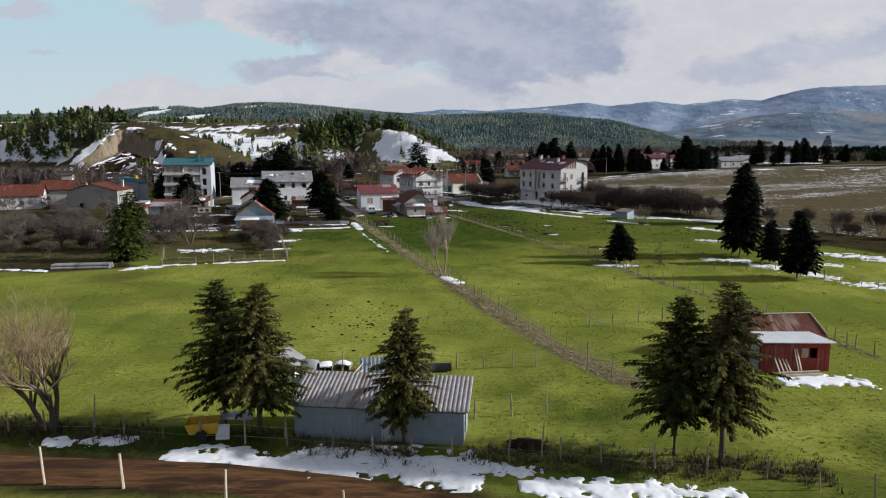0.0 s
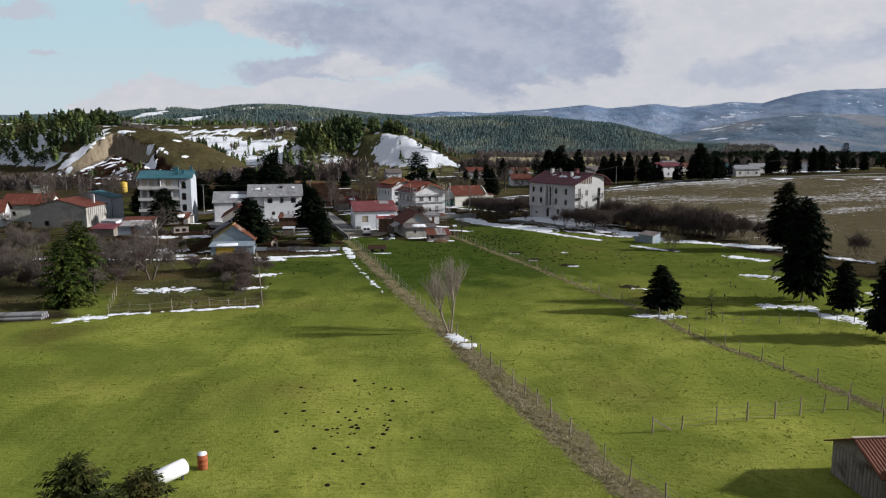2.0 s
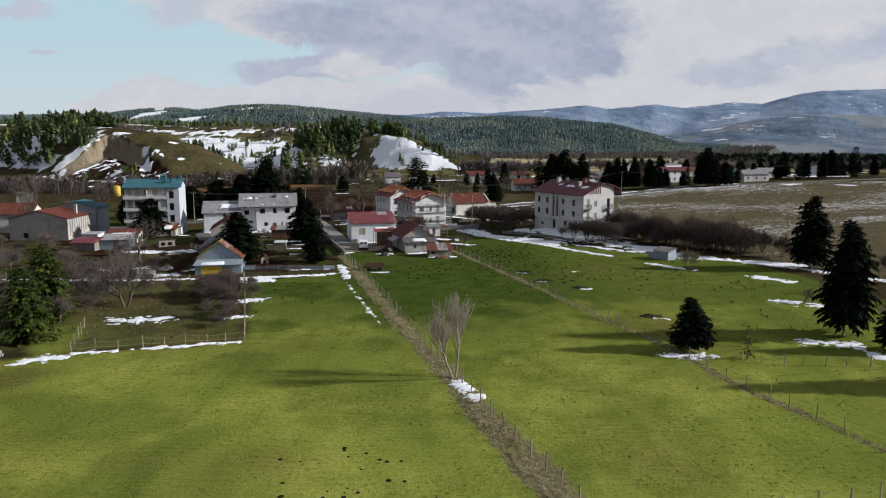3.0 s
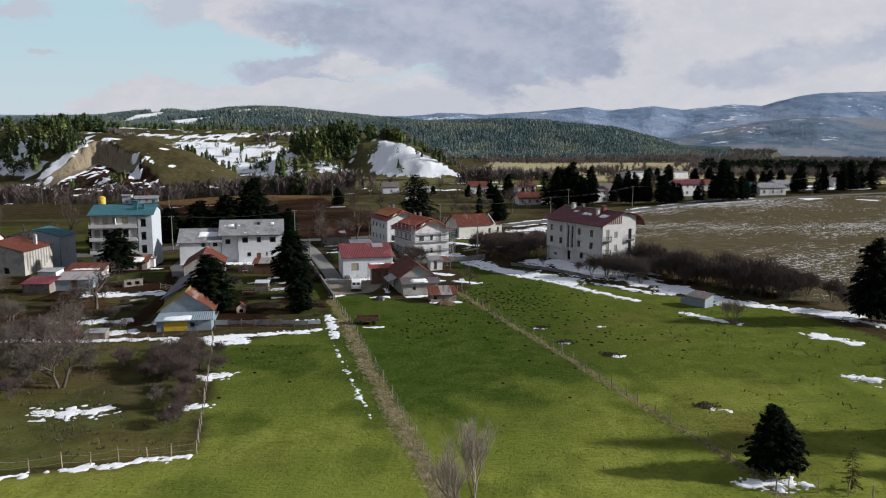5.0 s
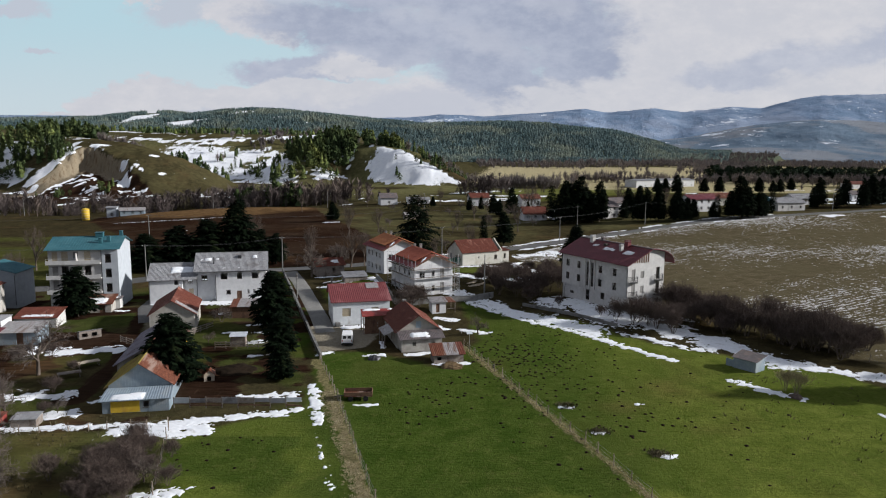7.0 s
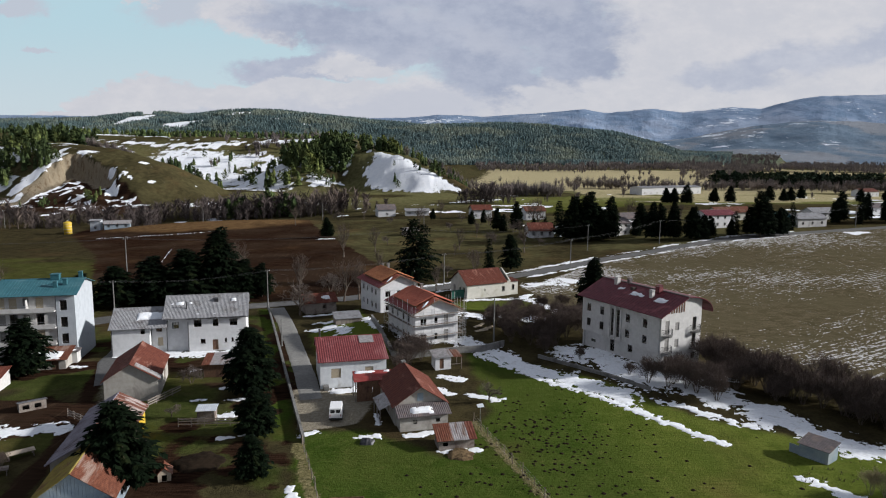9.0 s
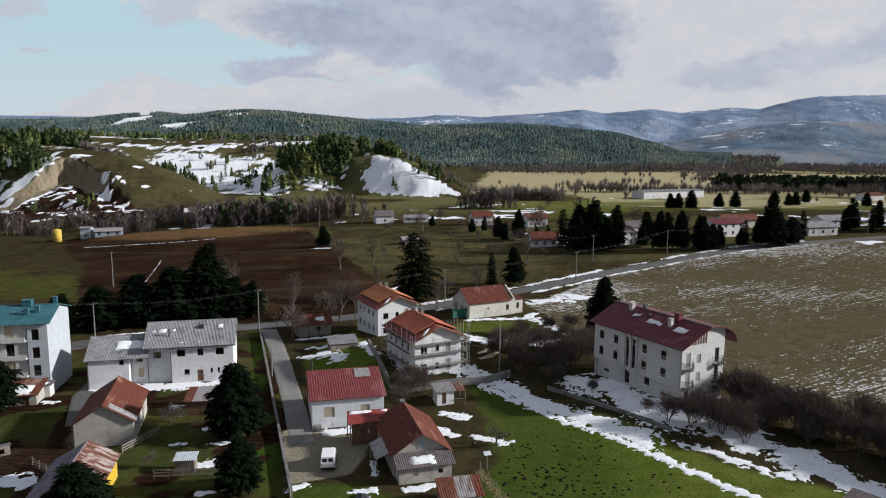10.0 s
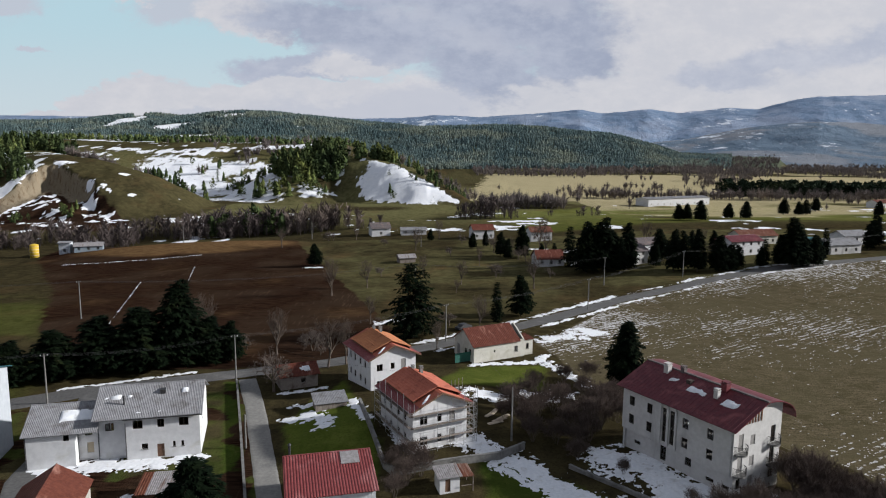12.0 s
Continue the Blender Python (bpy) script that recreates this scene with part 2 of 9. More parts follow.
M["tin_red"] = surf("tin_red", (0.19, 0.035, 0.03), (0.26, 0.05, 0.045), 1.5, (0.22, 0.11, 0.08), 0.6, 0.52, 0.7, rough=0.6, bump=0.1, stretch3=(2, 2, 0.4))
M["yellow_paint"] = surf("yellow_paint", (0.50, 0.33, 0.03), (0.58, 0.40, 0.05), 1.5, (0.40, 0.25, 0.06), 0.7, 0.5, 0.75, rough=0.6, bump=0.1)
M["wood_grey"] = surf("wood_grey", (0.17, 0.14, 0.12), (0.28, 0.25, 0.22), 3.0, (0.12, 0.09, 0.075), 0.8, 0.5, 0.7, rough=0.9, bump=0.4, stretch=(6, 6, 0.8), each=0.15)
M["wood_pale"] = surf("wood_pale", (0.42, 0.34, 0.25), (0.52, 0.45, 0.36), 3.0, (0.32, 0.26, 0.20), 0.8, 0.5, 0.7, rough=0.85, bump=0.3, stretch=(6, 6, 0.8), each=0.12)
M["wood_brown"] = surf("wood_brown", (0.12, 0.07, 0.045), (0.20, 0.12, 0.08), 3.0, (0.09, 0.05, 0.04), 0.8, 0.5, 0.7, rough=0.9, bump=0.4, stretch=(6, 6, 0.8))
M["frame_dark"] = surf("frame_dark", (0.05, 0.04, 0.035), (0.08, 0.065, 0.055), 4.0, rough=0.6)
M["frame_white"] = surf("frame_white", (0.60, 0.60, 0.58), (0.68, 0.68, 0.66), 4.0, rough=0.5)
M["shutter"] = surf("shutter", (0.20, 0.19, 0.18), (0.27, 0.26, 0.25), 6.0, rough=0.7, bump=0.2, stretch=(1, 1, 8))
M["tan_blind"] = surf("tan_blind", (0.38, 0.32, 0.23), (0.46, 0.40, 0.30), 3.0, rough=0.8, bump=0.2, stretch=(1, 1, 8))
M["metal_dark"] = surf("metal_dark", (0.05, 0.05, 0.055), (0.09, 0.09, 0.09), 5.0, rough=0.5, metal=0.6)
M["steel"] = surf("steel", (0.42, 0.43, 0.45), (0.55, 0.56, 0.57), 4.0, (0.3, 0.22, 0.17), 1.0, 0.55, 0.75, rough=0.4, metal=0.8)
M["wire"] = surf("wire", (0.30, 0.30, 0.30), (0.40, 0.40, 0.40), 5.0, rough=0.5, metal=0.6)
M["cable"] = surf("cable", (0.06, 0.06, 0.06), (0.10, 0.10, 0.10), 5.0, rough=0.6)
M["post"] = surf("post", (0.22, 0.17, 0.13), (0.36, 0.30, 0.24), 4.0, (0.14, 0.10, 0.08), 1.0, 0.5, 0.7, rough=0.95, bump=0.4, stretch=(5, 5, 0.7), each=0.25)
M["snow"] = surf("snow", (0.70, 0.72, 0.75), (0.82, 0.83, 0.85), 2.2, (0.52, 0.51, 0.49), 0.7, 0.52, 0.75, rough=0.8, spec=0.12, bump=0.3, dist=0.02)
M["snow_field"] = surf("snow_field", (0.32, 0.31, 0.305), (0.54, 0.53, 0.53), 0.8, rough=0.8, bump=0.4, dist=0.05)
M["asphalt"] = surf("asphalt", (0.085, 0.083, 0.082), (0.12, 0.118, 0.115), 2.5, (0.16, 0.155, 0.15), 0.25, 0.5, 0.75, rough=0.9, bump=0.2)
M["lane"] = surf("lane", (0.17, 0.165, 0.155), (0.23, 0.225, 0.21), 2.0, (0.28, 0.27, 0.25), 0.2, 0.5, 0.75, rough=0.95, bump=0.3)
M["gravel"] = surf("gravel", (0.26, 0.23, 0.18), (0.34, 0.31, 0.26), 3.0, (0.18, 0.16, 0.11), 0.3, 0.5, 0.7, rough=0.95, bump=0.5)
M["mud"] = surf("mud", (0.068, 0.033, 0.015), (0.15, 0.082, 0.040), 2.6, (0.045, 0.026, 0.016), 0.8, 0.46, 0.60, stretch3=(0.25, 1.6, 1), rough=0.8, bump=0.8, dist=0.08, stretch=(0.22, 2.2, 1), spec=0.03)
M["soil"] = surf("soil", (0.012, 0.009, 0.006), (0.026, 0.018, 0.012), 2.0, rough=0.95, bump=0.6, dist=0.05, spec=0.03)
# yellowish patches put sunlit branch tips into the needle colour
M["needles"] = surf("needles", (0.012, 0.019, 0.006), (0.038, 0.050, 0.014), 0.8, (0.15, 0.14, 0.040), 0.35, 0.46, 0.66, rough=0.9, spec=0.03, island=0.45)
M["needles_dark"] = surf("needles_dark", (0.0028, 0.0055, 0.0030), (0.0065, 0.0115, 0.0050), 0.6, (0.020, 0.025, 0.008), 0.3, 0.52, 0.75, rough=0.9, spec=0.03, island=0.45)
# yellow-green patches: sunlight on the hill pines, put into their colour
M["needles_hill"] = surf("needles_hill", (0.030, 0.046, 0.022), (0.062, 0.082, 0.030), 0.08, (0.13, 0.145, 0.042), 0.03, 0.48, 0.7, rough=0.95, spec=0.02, island=0.45)
M["needles_plain"] = surf("needles_plain", (0.012, 0.021, 0.014), (0.028, 0.040, 0.024), 0.1, (0.05, 0.062, 0.03), 0.04, 0.5, 0.7, rough=0.95, spec=0.02, island=0.4)
M["needles_dry"] = surf("needles_dry", (0.026, 0.033, 0.010), (0.080, 0.078, 0.023), 0.8, (0.19, 0.15, 0.05), 0.5, 0.48, 0.7, rough=0.9, spec=0.03, island=0.5)
# ridge conifers: haze put into a paler, bluer needle colour
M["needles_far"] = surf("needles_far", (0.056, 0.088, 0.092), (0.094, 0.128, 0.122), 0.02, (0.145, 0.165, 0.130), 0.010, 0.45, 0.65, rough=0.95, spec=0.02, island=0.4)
M["needles_green"] = surf("needles_green", (0.012, 0.024, 0.005), (0.034, 0.052, 0.010), 0.8, (0.085, 0.10, 0.020), 0.5, 0.45, 0.7, rough=0.9, spec=0.03, island=0.5)
M["twigs_plum"] = surf("twigs_plum", (0.076, 0.062, 0.054), (0.142, 0.118, 0.103), 1.0, rough=0.95, island=0.4, spec=0.03)
M["bark"] = surf("bark", (0.07, 0.055, 0.043), (0.135, 0.11, 0.09), 3.0, (0.19, 0.17, 0.145), 1.0, 0.55, 0.75, rough=0.95, bump=0.6, stretch=(3, 3, 0.5))
M["bark_pale"] = surf("bark_pale", (0.20, 0.16, 0.12), (0.32, 0.27, 0.21), 3.0, (0.12, 0.095, 0.075), 1.0, 0.5, 0.7, rough=0.95, bump=0.5, stretch=(3, 3, 0.5))
M["twigs_rust"] = surf("twigs_rust", (0.20, 0.15, 0.085), (0.32, 0.25, 0.15), 1.0, rough=0.9, island=0.3, spec=0.03)
M["twigs"] = surf("twigs", (0.066, 0.052, 0.042), (0.12, 0.095, 0.078), 1.0, rough=0.95, island=0.35, spec=0.03)
M["twigs_pale"] = surf("twigs_pale", (0.24, 0.20, 0.165), (0.36, 0.31, 0.265), 1.0, rough=0.95, island=0.3, spec=0.03)
M["twigs_dark"] = surf("twigs_dark", (0.062, 0.047, 0.041), (0.125, 0.097, 0.083), 1.0, rough=0.95, island=0.4, spec=0.03)
M["twigs_river"] = surf("twigs_river", (0.066, 0.053, 0.051), (0.112, 0.092, 0.086), 0.06, (0.19, 0.150, 0.125), 0.02, 0.52, 0.7, rough=0.95, island=0.35, spec=0.03)
# far leafless woods: haze put into a paler, greyer twig colour
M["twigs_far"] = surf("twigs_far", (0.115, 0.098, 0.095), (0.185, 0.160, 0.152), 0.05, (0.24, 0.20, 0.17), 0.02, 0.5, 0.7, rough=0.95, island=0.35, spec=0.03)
M["dry_grass"] = surf("dry_grass", (0.28, 0.23, 0.13), (0.42, 0.36, 0.23), 0.8, (0.13, 0.12, 0.05), 0.3, 0.5, 0.7, rough=0.95, island=0.35, spec=0.03)
M["rough_heap"] = surf("rough_heap", (0.060, 0.052, 0.032), (0.105, 0.095, 0.055), 3.0, (0.03, 0.024, 0.016), 1.2, 0.45, 0.65, rough=0.95, bump=0.8, dist=0.08, spec=0.03)
M["old_straw"] = surf("old_straw", (0.11, 0.075, 0.040), (0.19, 0.135, 0.075), 3.0, (0.06, 0.04, 0.024), 1.2, 0.45, 0.65, rough=0.95, bump=0.8, dist=0.08, spec=0.03)
M["weeds"] = surf("weeds", (0.075, 0.064, 0.036), (0.13, 0.115, 0.066), 0.8, (0.05, 0.052, 0.02), 0.3, 0.5, 0.7, rough=0.95, island=0.35, spec=0.03)
M["tussock"] = surf("tussock", (0.105, 0.135, 0.020), (0.16, 0.18, 0.030), 0.5, (0.24, 0.22, 0.07), 0.2, 0.5, 0.72, rough=0.95, island=0.3, spec=0.03)
M["plastic_black"] = surf("plastic_black", (0.02, 0.02, 0.02), (0.035, 0.035, 0.035), 6.0, rough=0.6)
M["car_white"] = surf("car_white", (0.72, 0.72, 0.72), (0.78, 0.78, 0.78), 1.0, (0.6, 0.59, 0.56), 1.0, 0.6, 0.8, rough=0.3, spec=0.5)
M["fabric_orange"] = surf("fabric_orange", (0.45, 0.13, 0.04), (0.55, 0.17, 0.06), 3.0, rough=0.9)
M["barrel_rust"] = surf("barrel_rust", (0.26, 0.075, 0.035), (0.36, 0.115, 0.05), 3.0, (0.15, 0.055, 0.03), 2.0, 0.5, 0.7, rough=0.8, bump=0.2)
M["green_net"] = surf("green_net", (0.03, 0.10, 0.08), (0.05, 0.14, 0.11), 4.0, rough=0.9)

glass = bpy.data.materials.new("window_glass")
glass.use_nodes = True
gb = glass.node_tree.nodes["Principled BSDF"]
gb.inputs["Base Color"].default_value = (0.8, 0.85, 0.86, 1)
gb.inputs["Transmission Weight"].default_value, gb.inputs["Roughness"].default_value, gb.inputs["IOR"].default_value = 1.0, 0.02, 1.45
M["glass"] = glass


# ---- builders ----
class MB:
    """Gathers vertices and faces for one mesh."""

    def __init__(self):
        self.v, self.f = [], []

    def add(self, vs, fs):
        k = len(self.v)
        self.v += [tuple(p) for p in vs]
        self.f += [tuple(i + k for i in q) for q in fs]
        return self

    def quad(self, *pts):
        return self.add(pts, [tuple(range(len(pts)))])

    def box(self, x0, y0, z0, x1, y1, z1, m=None):
        vs = [Vector((x, y, z)) for z in (z0, z1) for y in (y0, y1) for x in (x0, x1)]
        if m:
            vs = [m @ p for p in vs]
        return self.add(vs, [(0, 2, 3, 1), (4, 5, 7, 6), (0, 1, 5, 4), (2, 6, 7, 3), (0, 4, 6, 2), (1, 3, 7, 5)])

    def beam(self, a, b, w, h):
        """A square bar from a to b."""
        a, b = Vector(a), Vector(b)
        d = b - a
        m = Matrix.Translation(a) @ d.to_track_quat("X", "Z").to_matrix().to_4x4()
        return self.box(0, -w / 2, -h / 2, d.length, w / 2, h / 2, m)

    def tube(self, a, b, r0, r1=None, n=6, caps=True):
        a, b = Vector(a), Vector(b)
        r1 = r0 if r1 is None else r1
        q = (b - a).to_track_quat("Z", "Y")
        vs = []
        for p, r in ((a, r0), (b, r1)):
            for i in range(n):
                t = 2 * math.pi * i / n
                vs.append(p + q @ Vector((r * math.cos(t), r * math.sin(t), 0)))
        fs = [(i, (i + 1) % n, n + (i + 1) % n, n + i) for i in range(n)]
        if caps:
            fs += [tuple(range(n - 1, -1, -1)), tuple(range(n, 2 * n))]
        return self.add(vs, fs)

    def path(self, pts, rs, n=5):
        """A bent tube through pts with the radii rs."""
        k, vs, fs = len(pts), [], []
        for i, p in enumerate(pts):
            d = Vector(pts[min(i + 1, k - 1)]) - Vector(pts[max(i - 1, 0)])
            q = d.to_track_quat("Z", "Y")
            for j in range(n):
                t = 2 * math.pi * j / n
                vs.append(Vector(p) + q @ Vector((rs[i] * math.cos(t), rs[i] * math.sin(t), 0)))
        for i in range(k - 1):
            for j in range(n):
                fs.append((i * n + j, i * n + (j + 1) % n, (i + 1) * n + (j + 1) % n, (i + 1) * n + j))
        fs.append(tuple(range((k - 1) * n, k * n)))
        return self.add(vs, fs)

    def mesh(self, name, mat, smooth=False):
        me = bpy.data.meshes.new(name)
        me.from_pydata(self.v, [], self.f)
        if mat:
            me.materials.append(mat)
        if smooth:
            me.polygons.foreach_set("use_smooth", [True] * len(me.polygons))
        me.update()
        return me


def part(name, mb, mat, parent=None, label="", smooth=False):
    me = mb.mesh(name, M[mat] if isinstance(mat, str) else mat, smooth) if isinstance(mb, MB) else mb
    ob = new(name, me)
    if parent:
        ob.parent = parent
    if label:
        ob["label"] = label
    return ob


def thing(name, label, category, x, y, z=0.0, rz=0.0, group="", kind=""):
    ob = new(name)
    ob.matrix_basis = pose(x, y, z, 0, 0, rz)
    return tagged(ob, label, category, group, kind)


def smooth01(a, b, v):
    t = np.clip((v - a) / (b - a), 0, 1)
    return t * t * (3 - 2 * t)


class Field:
    """Smooth chance field over the plane, from a few octaves of a random lattice."""

    def __init__(self, seed):
        self.g = np.random.RandomState(seed).rand(256, 256)

    def one(self, x, y):
        xi, yi = np.floor(x).astype(int), np.floor(y).astype(int)
        fx, fy = x - xi, y - yi
        fx, fy = fx * fx * (3 - 2 * fx), fy * fy * (3 - 2 * fy)
        a, b = self.g[xi % 256, yi % 256], self.g[(xi + 1) % 256, yi % 256]
        c, d = self.g[xi % 256, (yi + 1) % 256], self.g[(xi + 1) % 256, (yi + 1) % 256]
        return (a * (1 - fx) + b * fx) * (1 - fy) + (c * (1 - fx) + d * fx) * fy

    def at(self, x, y, size, octaves=4):
        x, y = np.asarray(x, float) / size, np.asarray(y, float) / size
        s, amp, tot = 0, 1.0, 0.0
        for k in range(octaves):
            s = s + amp * self.one(x * 2 ** k + 17.3 * k, y * 2 ** k + 9.1 * k)
            tot += amp
            amp *= 0.5
        return s / tot


FA, FB, FC = Field(1), Field(2), Field(3)


def inside(poly, x, y):
    """Signed distance to a polygon's edge, plus within."""
    d2, sign = np.full(x.shape, 1e18), np.zeros(x.shape, bool)
    n = len(poly)
    for i in range(n):
        (ax, ay), (bx, by) = poly[i], poly[(i + 1) % n]
        ex, ey = bx - ax, by - ay
        t = np.clip(((x - ax) * ex + (y - ay) * ey) / (ex * ex + ey * ey), 0, 1)
        d2 = np.minimum(d2, (x - ax - t * ex) ** 2 + (y - ay - t * ey) ** 2)
        cross = (ay > y) != (by > y)
        if ay != by:
            sign ^= cross & (x < (bx - ax) * (y - ay) / (by - ay) + ax)
    d = np.sqrt(d2)
    return np.where(sign, d, -d)


def line_distance(pts, x, y):
    d2 = np.full(x.shape, 1e18)
    for (ax, ay), (bx, by) in zip(pts, pts[1:]):
        ex, ey = bx - ax, by - ay
        t = np.clip(((x - ax) * ex + (y - ay) * ey) / (ex * ex + ey * ey), 0, 1)
        d2 = np.minimum(d2, (x - ax - t * ex) ** 2 + (y - ay - t * ey) ** 2)
    return np.sqrt(d2)


def grid_mesh(name, xs, ys, z, mat, keep=None, smooth=True):
    """A sheet over the lines xs and ys with the heights z[ix, iy]; keep: which cells."""
    nx, ny = len(xs), len(ys)
    co = np.empty((nx * ny, 3), np.float32)
    gx, gy = np.meshgrid(xs, ys, indexing="ij")
    co[:, 0], co[:, 1], co[:, 2] = gx.ravel(), gy.ravel(), z.ravel()
    i, j = np.meshgrid(np.arange(nx - 1), np.arange(ny - 1), indexing="ij")
    a = (i * ny + j)
    q = np.stack([a, a + ny, a + ny + 1, a + 1], -1).reshape(-1, 4)
    if keep is not None:
        q = q[keep.ravel()]
        used = np.unique(q)
        remap = np.zeros(nx * ny, int)
        remap[used] = np.arange(len(used))
        co, q = co[used], remap[q]
    me = bpy.data.meshes.new(name)
    me.vertices.add(len(co))
    me.vertices.foreach_set("co", co.ravel())
    me.loops.add(len(q) * 4)
    me.loops.foreach_set("vertex_index", q.ravel().astype(np.int32))
    me.polygons.add(len(q))
    me.polygons.foreach_set("loop_start", np.arange(0, len(q) * 4, 4, dtype=np.int32))
    me.polygons.foreach_set("loop_total", np.full(len(q), 4, np.int32))
    me.update(calc_edges=True)
    if smooth:
        me.polygons.foreach_set("use_smooth", np.ones(len(q), bool))
    me.materials.append(mat)
    return me


def tri_mesh(name, co, tri, mat):
    me = bpy.data.meshes.new(name)
    co, tri = np.asarray(co, np.float32), np.asarray(tri, np.int32)
    me.vertices.add(len(co))
    me.vertices.foreach_set("co", co.ravel())
    me.loops.add(tri.size)
    me.loops.foreach_set("vertex_index", tri.ravel())
    me.polygons.add(len(tri))
    me.polygons.foreach_set("loop_start", np.arange(0, tri.size, 3, dtype=np.int32))
    me.polygons.foreach_set("loop_total", np.full(len(tri), 3, np.int32))
    me.update(calc_edges=True)
    me.materials.append(mat)
    return me


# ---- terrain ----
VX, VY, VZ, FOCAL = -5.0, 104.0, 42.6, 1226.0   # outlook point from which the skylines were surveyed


def skyline(rows):
    """Survey rows (across, above) as bearings and slopes."""
    return np.array([(a - 765) / FOCAL for a, b in rows]), np.array([(260 - b) / FOCAL for a, b in rows])


SKY_A = skyline([(-400, 214), (-100, 216), (60, 217), (130, 214), (280, 207), (330, 208), (430, 197), (500, 199), (600, 207), (690, 214), (760, 220), (850, 240), (950, 262)])
SKY_B = skyline([(480, 262), (560, 240), (690, 227), (760, 222), (870, 219), (960, 223), (1080, 235), (1160, 254), (1230, 275), (1280, 290), (1330, 300)])


def bump_hill(x, y, cx, cy, rx, ry, h, turn=0.0):
    c, s = math.cos(radians(turn)), math.sin(radians(turn))
    u, v = ((x - cx) * c + (y - cy) * s) / rx, (-(x - cx) * s + (y - cy) * c) / ry
    return h * np.clip(1 - u * u - v * v, 0, 1) ** 1.3 * 1.0


WEST_RIDGE = [(-400, 690, 40), (-330, 650, 38), (-290, 620, 36), (-255, 592, 33), (-225, 583, 28.5), (-204, 572, 23), (-183, 561, 14), (-170, 554, 6), (-160, 549, 0)]
SNOWY_RIDGE = [(-110, 740, 36), (-53, 694, 31), (-29, 664, 27), (-5, 642, 16), (20, 624, 4), (28, 618, 0)]
SLIP = [(-233, 561), (-224, 552), (-210, 540), (-178, 508), (-188, 494), (-275, 494), (-286, 525), (-270, 546), (-266, 566), (-260, 573), (-247, 568)]


def ridge(x, y, pts, wide, power):
    """A long hill whose crest runs along pts, and the distance from that crest (minus on the near side)."""
    best, top, side = np.full(x.shape, 1e9), np.zeros(x.shape), np.ones(x.shape)
    for (ax, ay, az), (bx, by, bz) in zip(pts, pts[1:]):
        ex, ey = bx - ax, by - ay
        t = np.clip(((x - ax) * ex + (y - ay) * ey) / (ex * ex + ey * ey), 0, 1)
        d = np.hypot(x - ax - t * ex, y - ay - t * ey)
        near = d < best
        best, top = np.where(near, d, best), np.where(near, az + (bz - az) * t, top)
        side = np.where(near, np.where(ex * (y - ay) - ey * (x - ax) < 0, -1.0, 1.0), side)
    return top * np.clip(1 - (best / (wide * np.clip(top / 14, 0.2, 1) + 1.1 * top + 0.1)) ** 2, 0, 1) ** power, best * side


def slip_depth(x, y):
    """How far a place lies within the landslip, with a gullied rim."""
    return inside(SLIP, x, y) + (FA.at(x, y, 9, 4) - 0.5) * 7 + (FB.at(x + y, y * 0.3, 3.5, 3) - 0.5) * 4


def tilt(x, y):
    """How far the land beyond the village road lies below or above it: down to the river, up to the hamlet."""
    g = np.interp(x, [-400, -180, -165, -100, -50, 0, 40, 105, 200, 500], [-8.5, -7.5, -6.0, -3.5, -1.8, -0.4, 0.6, 5.0, 6.0, 6.0])
    return g * smooth01(235, 385, y) * (1 - smooth01(445, 575, y))


def settle(x, y):
    """Slides a far place, sighted over level ground from the outlook point, along its line of sight to the sloping ground."""
    k = 1.0
    for _ in range(8):
        k = 1 - float(tilt(VX + (x - VX) * k, VY + (y - VY) * k)) / VZ
    return VX + (x - VX) * k, VY + (y - VY) * k, k


